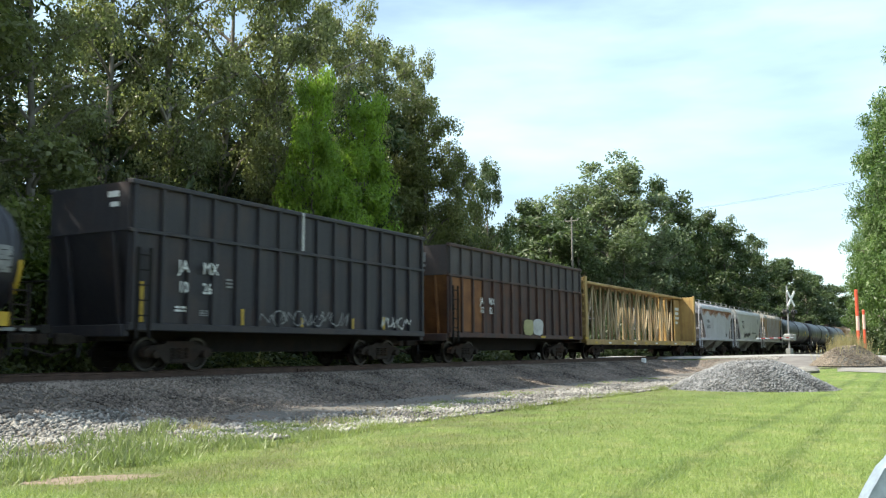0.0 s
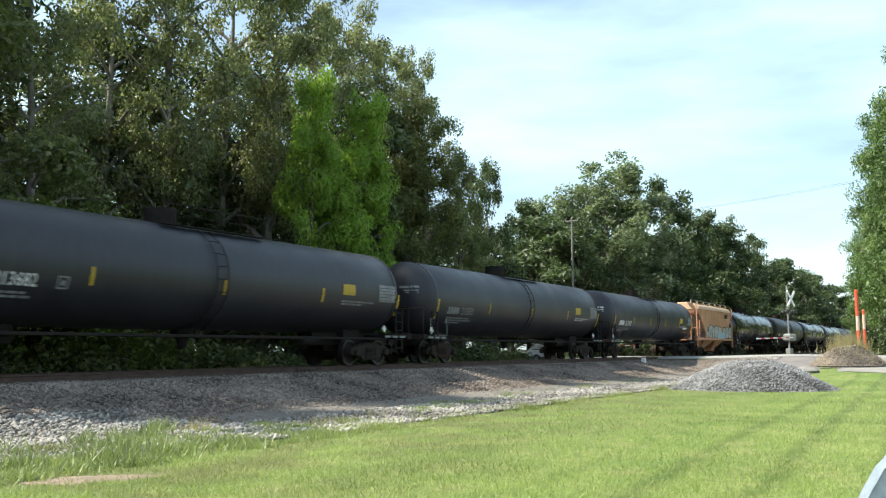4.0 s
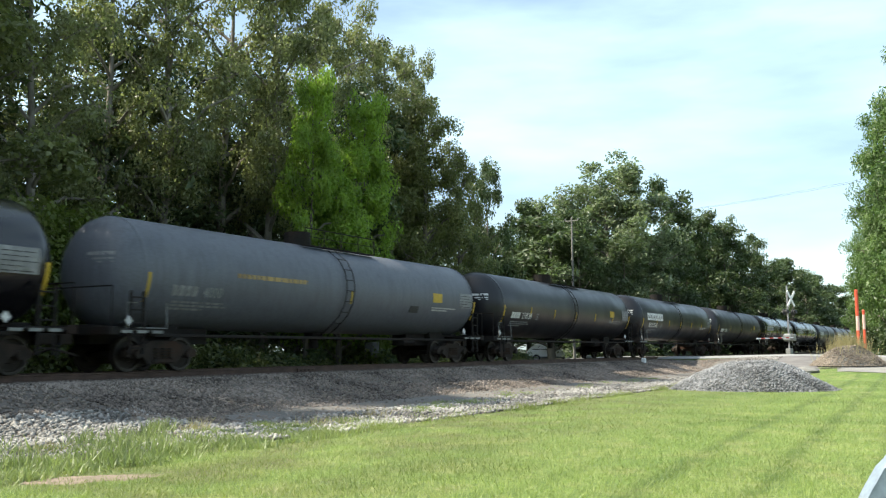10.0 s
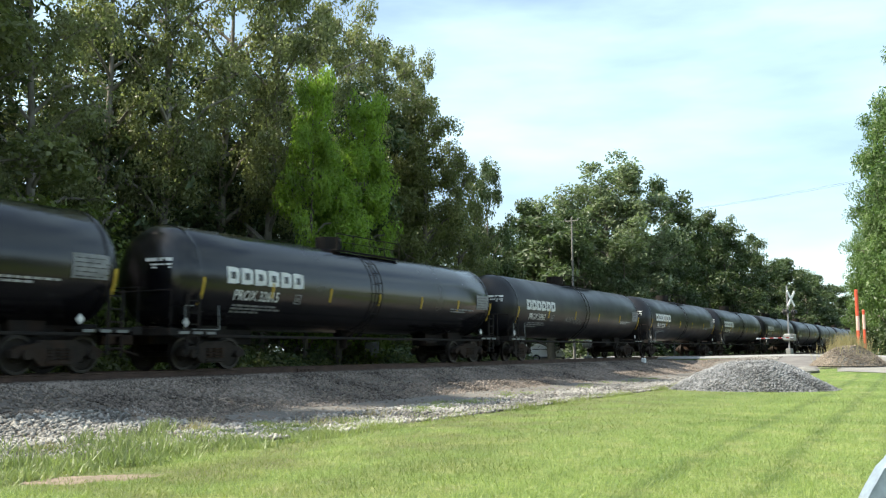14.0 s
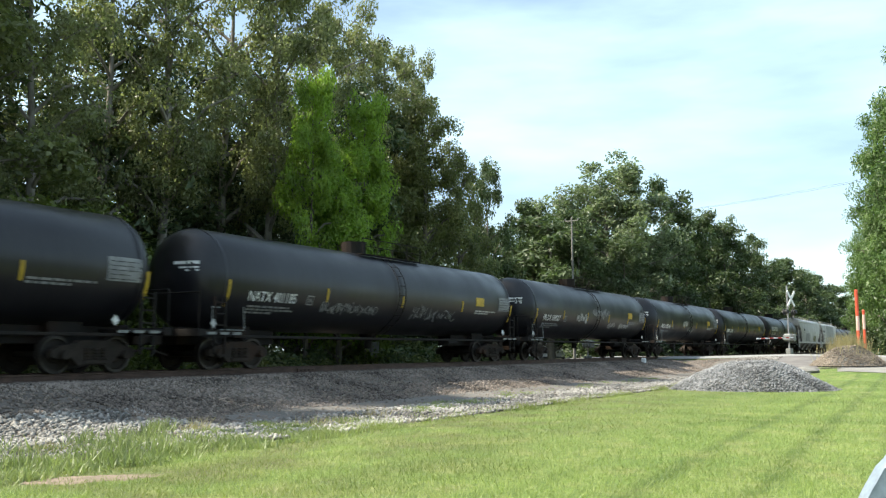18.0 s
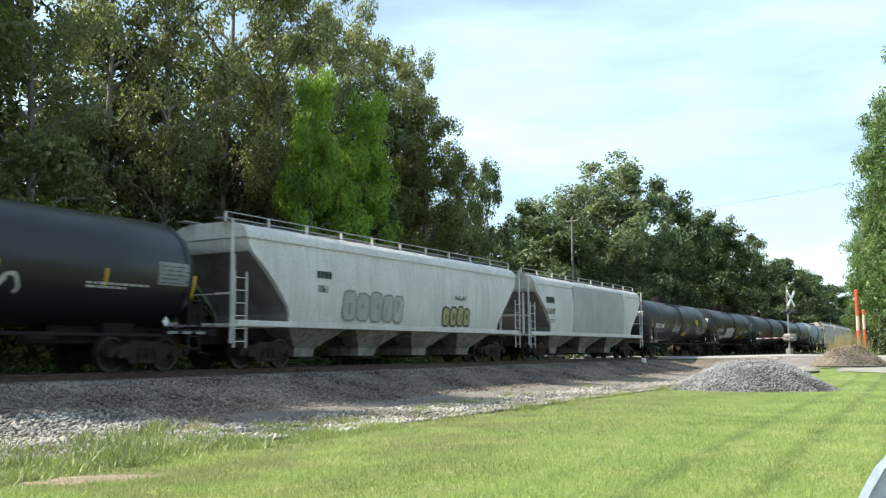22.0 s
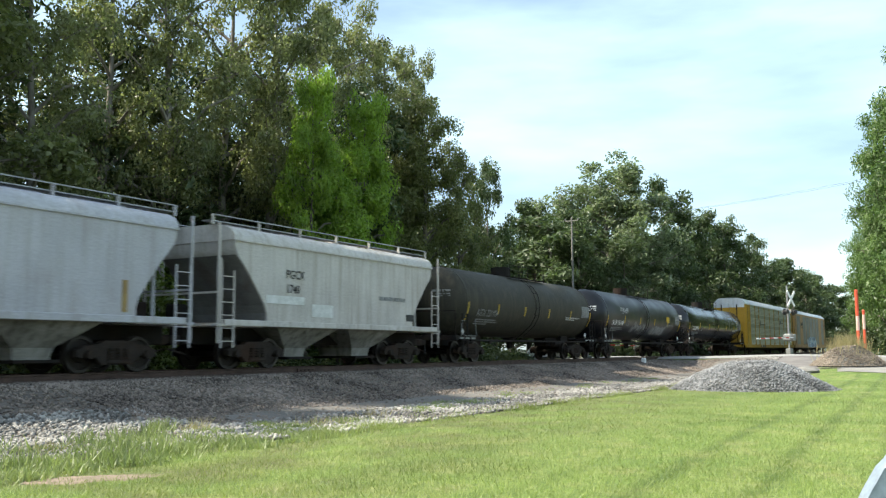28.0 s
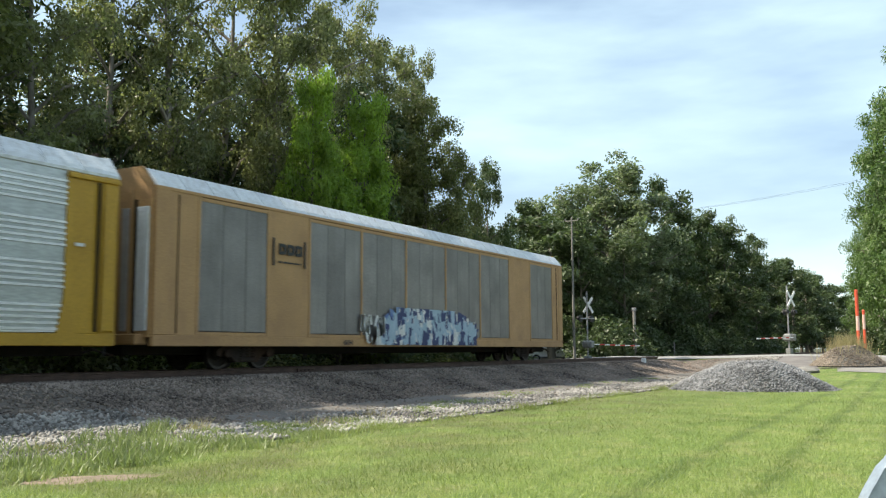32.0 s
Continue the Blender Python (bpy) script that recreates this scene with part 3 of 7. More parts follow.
def gravel_pile(x, y, rx, ry, h, count, turn, label, skin):
    """A mound of loose stone: a lumpy cone under a skin of single stones."""
    z0 = land(x, y) - 0.05
    ca, sa = math.cos(turn), math.sin(turn)

    def top(u, w):
        d = math.hypot(u, w)
        return h * min(1.0, 1.45 * max(0.0, 1 - d)) ** 0.85 * (1 + 0.25 * noise.noise((u * 2.2 + x, w * 2.2, 1.0))) + 0.02
    holder = thing("gravel_pile", label, "gravel pile", pose(x, y, z0), "piles of gravel by the crossing")
    bm = bmesh.new()
    n = 28
    grid = [[None] * (n + 1) for _ in range(n + 1)]
    for i in range(n + 1):
        for j in range(n + 1):
            u, w = 2.2 * i / n - 1.1, 2.2 * j / n - 1.1
            grid[i][j] = bm.verts.new((u * rx * ca - w * ry * sa, u * rx * sa + w * ry * ca, top(u, w) - (0.1 if math.hypot(u, w) > 1 else 0)))
    for i in range(n):
        for j in range(n):
            bm.faces.new((grid[i][j], grid[i + 1][j], grid[i + 1][j + 1], grid[i][j + 1]))
    part("mound", bm, M["stone"], holder)
    pts = []
    while len(pts) < count:
        u, w = random.uniform(-1.05, 1.05), random.uniform(-1.05, 1.05)
        if u * u + w * w < 1.08:
            pts.append((u * rx * ca - w * ry * sa, u * rx * sa + w * ry * ca, top(u, w) + 0.02))
    ob = part("stone_cover", scatter_stones("stone_cover", pts, (0.032, 0.066), skin, ""), None, holder)
    tagged(ob, kind="stuff")


gravel_pile(36.2, 7.15, 3.1, 2.4, 1.04, 12000, radians(-60), "low mound of grey crushed stone on the grass", STONE_P)
gravel_pile(56.6, 5.8, 2.15, 1.7, 1.02, 6000, radians(-60), "weedy mound of brownish gravel beside the road", STONE_B)
strip("road_shoulder", M["stone_dark"], 45.0, 62.6, [6.9, 7.4, 8.2, 9.2, 10.0, 10.8], 0.04, "grey gravel shoulder beside the crossing road", "shoulder", 1.0, 0.8)
pale = thing("sand_heap", "small heap of pale crushed limestone by the road", "sand heap", pose(52.0, 7.6, land(52, 7.6)))
bm = bmesh.new()
bmesh.ops.create_icosphere(bm, subdivisions=3, radius=1.0)
for v in bm.verts:
    k = 1 + 0.25 * noise.noise(v.co * 1.8)
    v.co = Vector((v.co.x * 0.95 * k, v.co.y * 0.8 * k, v.co.z * 0.30 * k))
part("heap", bm, M["drive"], pale)


# ---- grass ----
def blades(name, pts, height, width, material, lean=0.4):
    rng = np.random.default_rng(11)
    pts = np.asarray(pts)
    n = len(pts)
    a = rng.uniform(0, 6.28, n)
    w = rng.uniform(0.7, 1.3, n)[:, None] * width
    h = rng.uniform(0.5, 1.25, n) * height
    side = np.stack([np.cos(a), np.sin(a), np.zeros(n)], 1) * w
    tip = np.stack([rng.normal(0, lean, n) * h, rng.normal(0, lean, n) * h, h], 1)
    v = np.stack([pts - side, pts + side, pts + tip], 1).reshape(-1, 3)
    f = np.arange(3 * n).reshape(-1, 3)
    return soup(name, v, f, material)


def patch_place(u, w):
    """The bare patch: an oval lying across the way to the track."""
    return 7.45 + 0.98 * u * 0.78 + 0.36 * w * 0.62, 9.22 - 0.98 * u * 0.62 + 0.36 * w * 0.78


def patch_bare(x, y):
    """How far a place lies from the patch's middle, 1 at its rim."""
    dx, dy = x - 7.45, y - 9.22
    return math.hypot((dx * 0.78 - dy * 0.62) / 0.98, (dx * 0.62 + dy * 0.78) / 0.36)


def lawn_points(n, d0, d1):
    out = []
    d = d0 + (d1 - d0) * rng.random(n) ** 1.5
    lat = rng.uniform(-0.56, 0.56, n) * d
    X = d * math.cos(YAW) + lat * math.sin(YAW)
    Y = d * math.sin(YAW) - lat * math.cos(YAW)
    for x, y in zip(X, Y):
        if y < verge_edge(x) + 0.2 + 0.5 * math.sin(x * 0.9) and x < 52 and rng.random() < 0.10 + 1.1 * max(0.0, patch_bare(x, y) + 0.25 * math.sin(5 * x + 3 * y) - 0.45):
            out.append((x, y, land(x, y) - 0.005))
    return out


tagged(new("lawn_grass", blades("lawn_grass", lawn_points(250000, 7.5, 42), 0.058, 0.0040, BLADE, 0.7)), "short mown green grass blades of the lawn", "grass", kind="stuff")
tagged(new("tall_grass", blades("tall_grass", lawn_points(22000, 7.5, 30), 0.11, 0.0035, BLADE, 0.5)), "longer uncut grass blades standing in the lawn", "grass", kind="stuff")


def tuft_points(x, y, count, spread):
    return [(px, py, land(px, py)) for px, py in ((x + random.gauss(0, spread), y + random.gauss(0, spread * 0.8)) for _ in range(count))]


low_pts, weed_pts, tall_pts, straw_pts, dry_pts = [], [], [], [], []
for k in range(120):
    x, y = random.uniform(6.5, 14.5), random.uniform(9.7, 12.3)
    weed_pts += tuft_points(x, y, random.choice((18, 30, 60, 130, 190)), 0.16)
for k in range(70):
    u = random.random() ** 1.4
    x = 14 + 30 * u
    weed_pts += tuft_points(x, 11.3 + 2.0 * min(1, (x - 14) / 16) + random.gauss(0, 0.3), random.choice((12, 25, 60, 110)), 0.20)
for k in range(90):
    x = 13 + 35 * random.random() ** 1.3
    low_pts += tuft_points(x, 10.15 + random.gauss(0, 0.22), random.choice((25, 60, 120)), 0.22)
for k in range(34):
    tall_pts += tuft_points(random.uniform(7.2, 11.5), random.uniform(10.2, 12.9), random.choice((14, 26, 50)), 0.13)
tall_pts += tuft_points(12.1, 13.0, 200, 0.15) + tuft_points(11.2, 12.3, 120, 0.12) + tuft_points(8.7, 10.3, 200, 0.2) + tuft_points(7.6, 10.7, 200, 0.2) + tuft_points(9.8, 11.2, 170, 0.2)
straw_pts = tuft_points(12.6, 12.6, 110, 0.14) + tuft_points(8.9, 11.9, 40, 0.2) + tuft_points(17.5, 11.9, 60, 0.25) + tuft_points(15.0, 11.4, 70, 0.3)
tagged(new("verge_weeds", blades("verge_weeds", weed_pts, 0.125, 0.014, WEED, 0.6)), "ragged green weeds between lawn and stones", "weeds", kind="stuff")
tagged(new("low_grass", blades("low_grass", low_pts, 0.18, 0.006, BLADE, 0.6)), "uncut grass fringe where the lawn meets the stones", "grass", kind="stuff")
tagged(new("tall_weeds", blades("tall_weeds", tall_pts, 0.27, 0.013, WEED, 0.42)), "tall feathery weeds standing among the stones", "weeds", kind="stuff")
tagged(new("straw_weeds", blades("straw_weeds", straw_pts, 0.26, 0.010, DRY, 0.5)), "reddish-brown withered weeds among the stones", "weeds", kind="stuff")
for k in range(1700):
    x, y = 57.2 + random.gauss(0, 0.6), 5.9 + random.gauss(0, 0.5)
    dry_pts.append((x, y, land(x, y) + 0.6 * max(0, 1 - math.hypot(x - 56.6, y - 5.8) / 2.0)))
tagged(new("dry_grass", blades("dry_grass", dry_pts, 1.25, 0.016, DRY, 0.2)), "tall dry straw-coloured grass on the gravel", "grass", kind="stuff")

# worn soil, its edge lost among the blades
bm = bmesh.new()
rings = []
for q in (0.0, 0.4, 0.75, 1.0):
    rings.append([])
    for a in (2 * math.pi * k / 36 for k in range(36)):
        w = q * (1 + 0.35 * noise.noise((math.cos(a) * 2.2, math.sin(a) * 2.2, 0)))
        x, y = patch_place(w * math.cos(a), w * math.sin(a))
        rings[-1].append(bm.verts.new((x, y, land(x, y) + (0.012 if q < 1 else -0.02) + 0.008 * noise.noise((x * 5, y * 5, 1)))))
for ra, rb in zip(rings, rings[1:]):
    for k in range(36):
        if ra is rings[0]:
            continue
        bm.faces.new((ra[k], ra[(k + 1) % 36], rb[(k + 1) % 36], rb[k]))
bm.faces.new(rings[1])
bmesh.ops.delete(bm, geom=rings[0], context="VERTS")
tagged(part("bare_patch", bm, M["earth"], None), "pinkish bare earth patch worn in the lawn", "soil", kind="structure")

# ---- trees ----
def leaf_soup(name, centres, per, spread, size, material, seed, flat=0.75, tri=False):
    """Folded leaves in clumps round the given centres."""
    rng = np.random.default_rng(seed)
    c = np.repeat(np.asarray(centres, float), per, axis=0)
    n = len(c)
    sp = np.repeat(rng.uniform(0.65, 1.3, len(centres)), per)[:, None] * spread
    d = rng.normal(0, 1, (n, 3))
    d /= np.linalg.norm(d, axis=1)[:, None] + 1e-6
    rad = rng.random((n, 1)) ** 0.45
    pos = c + d * rad * sp * np.array([1, 1, flat])
    up = d * 0.6 + rng.normal(0, 0.7, (n, 3)) + np.array([0, 0, 0.55])
    up /= np.linalg.norm(up, axis=1)[:, None]
    t = np.cross(up, rng.normal(0, 1, (n, 3)))
    t /= np.linalg.norm(t, axis=1)[:, None] + 1e-6
    b = np.cross(up, t)
    s = rng.uniform(0.65, 1.35, (n, 1)) * size
    v = np.stack([pos - t * s, pos - b * s * 0.55 + up * s * 0.18, pos + t * s, pos + b * s * 0.55 + up * s * 0.18], 1).reshape(-1, 3)
    if tri:
        v = v.reshape(-1, 4, 3)[:, :3].reshape(-1, 3)
        return soup(name, v, np.arange(3 * n).reshape(-1, 3), material)
    return soup(name, v, np.arange(4 * n).reshape(-1, 4), material)


def limb(bm, pts, r0, r1, n=7):
    rings = []
    for i, p in enumerate(pts):
        d = (Vector(pts[min(i + 1, len(pts) - 1)]) - Vector(pts[max(i - 1, 0)])).normalized()
        a = d.orthogonal().normalized()
        b = d.cross(a)
        r = r0 + (r1 - r0) * i / (len(pts) - 1)
        rings.append([Vector(p) + (a * math.cos(t) + b * math.sin(t)) * r for t in (2 * math.pi * k / n for k in range(n))])
    loft(bm, rings)


def make_tree(name, H, R, base, seed, leafmat, barkmat, clumps, per, size, spread, label, gappy=0.0, taper=0.6, tri=False):
    """A trunk that forks, limbs, and a crown of leaf clumps hung on the limbs."""
    rnd = random.Random(seed)
    holder = thing(name, label, "tree")
    trunk = bmesh.new()
    lean = Vector((rnd.uniform(-0.05, 0.05), rnd.uniform(-0.05, 0.05), 0))
    spine = [Vector((lean.x * z + 0.15 * math.sin(z * 0.4 + seed), lean.y * z + 0.12 * math.cos(z * 0.5 + seed), z)) for z in np.linspace(-0.4, H * 0.92, 9)]
    limb(trunk, spine, 0.022 * H * 0.75 + 0.05, 0.03, 9)
    part("trunk", to_mesh("trunk", trunk, barkmat, True), None, holder)
    limbs = bmesh.new()
    centres = []
    n_limbs = max(7, clumps // 7)
    for k in range(n_limbs):
        f = base + (0.97 - base) * (k + rnd.random()) / n_limbs
        z = f * H
        u = (f - base) / (1 - base)
        reach = R * (0.35 + 0.65 * math.sin(math.pi * min(1, 0.15 + 0.85 * u) ** taper)) * rnd.uniform(0.65, 1.1)
        a = k * 2.4 + rnd.uniform(-0.5, 0.5)
        start = spine[min(8, int(f * 8.6))].copy()
        start.z = z - 0.25 * reach
        end = Vector((start.x + math.cos(a) * reach, start.y + math.sin(a) * reach, z + rnd.uniform(0.0, 0.35) * reach))
        mid = (start + end) / 2 + Vector((0, 0, 0.12 * reach))
        limb(limbs, [start, mid, end], 0.0075 * H * (1.15 - f) + 0.025, 0.012, 5)
        m = max(3, clumps // n_limbs)
        for j in range(m):
            if j and rnd.random() < gappy:
                continue
            w = rnd.uniform(0.3, 1.05) if j else 1.0
            q = start.lerp(end, w) + Vector((rnd.gauss(0, 0.26), rnd.gauss(0, 0.26), rnd.gauss(0.1, 0.24))) * (0.35 * R)
            centres.append(q)
            if j % 3 == 0:
                limb(limbs, [start.lerp(end, w * 0.8), q], 0.03, 0.01, 4)
    tagged(part("branchwork", to_mesh("branchwork", limbs, barkmat, True), None, holder), kind="stuff")
    part("crown", leaf_soup("crown", centres, per, spread, size, leafmat, seed, tri=tri), None, holder)
    return holder


def make_bush(name, h, r, seed, leafmat, n, per, size, label):
    rnd = random.Random(seed)
    holder = thing(name, label, "bush")
    bm, centres = bmesh.new(), []
    for k in range(n):
        a, w = rnd.uniform(0, 6.28), rnd.random() ** 0.5
        top = Vector((math.cos(a) * r * w, math.sin(a) * r * w, h * rnd.uniform(0.15, 0.95) * (1 - 0.5 * w * w)))
        centres.append(top)
        limb(bm, [Vector((top.x * 0.25, top.y * 0.25, -0.1)), top], 0.02, 0.006, 4)
    part("stemwork", to_mesh("stemwork", bm, M["bark"]), None, holder)
    part("foliage", leaf_soup("foliage", centres, per, 0.42 * r, size, leafmat, seed), None, holder)
    return holder


T = {
    "silver": [make_tree("broadleaf_tree", 18, 4.2, 0.33, s, L_GREY, M["bark_light"], 168, 140, 0.095, 0.76, "tall grey-green poplar with pale limbs at the wood's edge", 0.2, 0.8) for s in (11, 12, 13)],
    "dark": [make_tree("broadleaf_tree", 17, 4.4, 0.16, s, L_DARK, M["bark"], 170, 150, 0.11, 0.9, "dense dark green broadleaf tree by the track", 0.04, 0.6) for s in (21, 22)],
    "bright": [make_tree("broadleaf_tree", 11, 3.1, 0.14, 31, L_BRIGHT, M["bark"], 170, 150, 0.10, 0.75, "bright yellow-green young tree in front of the wood", 0.08, 0.6)],
    "mid": [make_tree("broadleaf_tree", 16, 4.4, 0.2, s, L_MID, M["bark"], 130, 105, 0.16, 0.95, "full green broadleaf tree along the railway", 0.08, 0.7) for s in (41, 42, 43)],
    "dome": [make_tree("broadleaf_tree", 17, 6.6, 0.22, 91, L_DOME, M["bark_light"], 330, 125, 0.15, 0.92, "broad domed cottonwood beyond the level crossing", 0.12, 0.55)],
    "light": [make_tree("broadleaf_tree", 16, 4.4, 0.14, s, L_LIT, M["bark"], 220, 170, 0.15, 1.0, "sunlit light green broadleaf tree past the road", 0.0, 0.7, True) for s in (81, 82)],
    "back": [make_tree("broadleaf_tree", 17, 4.6, 0.12, s, L_FAR, M["bark"], 80, 62, 0.24, 1.3, "dark broadleaf tree deep in the wood", 0.0, 0.6, True) for s in (51, 52)],
    "far": [make_tree("broadleaf_tree", 17, 5.0, 0.08, s, L_FAR, M["bark"], 110, 80, 0.30, 1.15, "distant green tree lining the railway", 0.0, 0.6, True) for s in (61, 62)],
}
B = [make_bush("bush", 2.0, 1.5, 71, L_DARK, 34, 70, 0.10, "dark green undergrowth bush beside the track"),
     make_bush("bush", 1.6, 1.4, 72, L_MID, 30, 70, 0.10, "green undergrowth bush beside the track"),
     make_bush("bush", 3.4, 2.2, 73, L_FAR, 50, 90, 0.12, "tall green shrub at the wood's edge"),
     make_bush("bush", 3.6, 2.0, 74, L_YEL, 40, 80, 0.13, "yellow-green shrub at the wood's edge"),
     make_bush("tall_shrub", 7.2, 2.3, 75, L_YEL, 110, 90, 0.10, "tall yellowish-green shrub before the wood")]
random.seed(7)
PROTO = [t for v in T.values() for t in v] + B
used = set()


def plant(proto, x, y, height_scale=1.0, width_scale=None, turn=None, group="", z=None):
    w = width_scale or height_scale
    m = pose(x, y, land(x, y) - 0.05 if z is None else z, 0, 0, random.uniform(0, 360) if turn is None else turn) @ Matrix.Diagonal((w, w, height_scale, 1))
    if proto.name not in used:
        used.add(proto.name)
        proto.matrix_basis = m
        ob = proto
    else:
        ob = copy_thing(proto, m)
        ob.matrix_basis = m
    return tagged(ob, group=group)


def along(px, y):
    """Where the sight line through that column of the view crosses the line y."""
    u = (px - 784) / 1600
    d = y / (math.sin(YAW) - math.cos(YAW) * u)
    return d * (math.cos(YAW) + math.sin(YAW) * u), d


def plant_seen(proto, px, top, half, y, H, R, group=""):
    """A tree on the line y whose crown's top and half width fill that much of the view."""
    x, d = along(px, y)
    h = (624 - top) / 1600 * d + 0.5 - land(x, y)
    return plant(proto, x, y, h / (H * 0.98), half / 1600 * d / (R * 0.92), group=group)


WOOD = "trees of the wood behind the track"
FRONT = [("silver", 0, -95, -190, 150, 28), ("silver", 1, 45, -190, 150, 27.5), ("silver", 2, 170, -190, 140, 29), ("silver", 0, 285, -190, 135, 28), ("silver", 1, 390, -190, 125, 29.5),
         ("silver", 2, 470, -120, 110, 28), ("silver", 0, 560, -30, 110, 30.5), ("silver", 1, 672, 60, 95, 31), ("silver", 2, 622, 2, 85, 31.5), ("silver", 0, 728, 92, 58, 32), ("bright", 0, 543, 140, 62, 24.6), ("bright", 0, 634, 184, 66, 24.3), ("bright", 0, 598, 262, 84, 24.0), ("dark", 0, 760, 192, 92, 27.5),
         ("dark", 1, 690, 190, 80, 29.5), ("dark", 1, 815, 275, 60, 27), ("mid", 0, 868, 300, 48, 29), ("mid", 1, 935, 365, 62, 38), ("mid", 2, 1000, 400, 50, 40)]
SIZE = {"silver": (18, 4.2), "dark": (17, 4.4), "bright": (11, 3.1), "mid": (16, 4.4), "light": (16, 4.4), "dome": (17, 6.6), "back": (17, 4.6), "far": (17, 5.0)}
for kind, k, px, top, half, y in FRONT:
    plant_seen(T[kind][k], px, top, half, y, *SIZE[kind], WOOD)
LINE = [("dome", 0, 1074, 312, 132, 30), ("mid", 2, 1030, 392, 50, 29), ("mid", 0, 1168, 338, 62, 29.5), ("mid", 1, 1212, 378, 52, 28), ("far", 0, 1255, 386, 62, 28), ("far", 1, 1300, 416, 60, 27.5),
        ("far", 0, 1345, 452, 56, 27), ("far", 1, 1385, 470, 54, 28), ("far", 0, 1425, 487, 50, 28), ("far", 1, 1452, 500, 34, 27.5), ("mid", 1, 1290, 400, 45, 25.8), ("mid", 2, 1335, 430, 40, 25.8), ("far", 0, 1180, 420, 60, 26.5), ("far", 1, 1110, 430, 60, 26.2), ("far", 1, 1400, 470, 45, 26)]
for kind, k, px, top, half, y in LINE:
    plant_seen(T[kind][k], px, top, half, y, *SIZE[kind], "trees lining the railway past the crossing")
for k in range(34):
    x = -8 + k * 2.1
    for y, s in ((33.5, 0.74 if 3 < x < 42 else 0.62), (40, 0.86 if 3 < x < 46 else 0.80)):
        if x > 58 or (y < 35 and k % 2 and x < 20) or (y > 35 and k % 2):
            continue
        plant(T["back"][k % 2], x + random.uniform(-1, 1), y + random.uniform(-1.5, 1.5), s * random.uniform(0.9, 1.0), 1.1, group=WOOD)
# unseen trees left of the view, added to shape the shade on the ballast
for k in range(9):
    plant(T["back"][k % 2], -26 + 4.6 * k, 28.6 + random.uniform(-0.5, 1.0), (random.uniform(1.16, 1.24) if k > 6 else random.uniform(0.74, 0.82)), 1.2, group=WOOD)
for k in range(16):
    plant(T["far"][k % 2], 76 + k * 12 + random.uniform(-2, 2), 33 + random.uniform(-2, 8), random.uniform(0.8, 0.95), 1.3, group="trees lining the railway past the crossing")
for k in range(16):
    plant(T["far"][k % 2], 78 + k * 7 + random.uniform(-2, 2), 36 + random.uniform(-2, 5), random.uniform(0.75, 0.9), 1.0, group="trees lining the railway past the crossing")
for k in range(14):
    plant(T["far"][k % 2], 215 + k * 22, 27 + random.uniform(-1, 3), random.uniform(0.9, 1.1), 1.6, group="trees lining the railway past the crossing")
RIGHT = [("light", 0, 1640, 150, 100, 7.0, 84), ("light", 1, 1600, 255, 72, 0, 92), ("light", 0, 1572, 345, 66, 0, 104), ("light", 1, 1545, 425, 55, 0, 112), ("light", 1, 1665, 80, 120, 0, 80), ("light", 1, 1588, 205, 84, 0, 87), ("light", 0, 1590, 420, 60, 0, 98)]
for kind, k, px, top, half, _, d in RIGHT:
    u = (px - 784) / 1600
    x, y = d * (math.cos(YAW) + math.sin(YAW) * u), d * (math.sin(YAW) - math.cos(YAW) * u)
    h = (624 - top) / 1600 * d + 1.5
    plant(T[kind][k], x, y, h / SIZE[kind][0], half / 1600 * d / SIZE[kind][1], group="trees on the lawn's side past the road")
for k in range(10):
    plant(T["far"][k % 2], 120 + 26 * k, 6.5 - 0.4 * k + random.uniform(-2, 2), random.uniform(0.8, 1.0), 1.2, group="trees on the lawn's side past the road")
# mostly unseen trees left of the view, added to block sun from the ballast
for x, y, k in ((8.4, 26.6, 0), (13.4, 26.9, 1), (15.6, 29.8, 0)):
    plant(T["dark"][k], x, y, 1.06, 1.1, group=WOOD)
for k in range(9):
    plant(T["back"][k % 2], 17 + 3.6 * k, 31.0 + random.uniform(-0.5, 0.5), random.uniform(0.85, 0.95), 1.0, group=WOOD)
for k in range(20):
    plant(T["back"][k % 2], 56 + 6.5 * k, 45 + random.uniform(-2, 2), random.uniform(0.84, 0.94), 1.35, group="trees lining the railway past the crossing")
for k in range(14):
    plant(T["back"][k % 2], 88 + 7 * k, 38 + random.uniform(-2, 1), random.uniform(0.8, 0.9), 1.3, group="trees lining the railway past the crossing")
# unseen tree row behind the camera, added to dim reflections and sky light
for k in range(13):
    plant(T["far"][k % 2], -34 + 7.2 * k + random.uniform(-1, 1), -17 + random.uniform(-2, 2), random.uniform(0.40, 0.52), 0.9, group="trees behind the lane")
UNDER = "undergrowth behind the track"
for k in range(46):
    x = 2 + k * 1.25
    if x > 51.5:
        continue
    plant(B[k % 2], x + random.uniform(-0.4, 0.4), 24.4 + random.uniform(-0.5, 0.6), random.uniform(0.65, 1.05), random.uniform(0.9, 1.2), group=UNDER)
for k in range(23):
    plant(B[k % 2], 4 + k * 2.15 + random.uniform(-0.6, 0.6), 26.4 + random.uniform(-0.5, 0.8), random.uniform(0.8, 1.3), random.uniform(0.9, 1.3), group=UNDER)
for k in range(16):
    plant(B[2], 73 + k * 4.5, 25.5 + random.uniform(-0.5, 1), random.uniform(0.8, 1.4), 1.4, group="shrubs past the crossing")
plant(B[3], along(620, 24.6)[0], 24.6, 1.25, 0.9, group=UNDER)
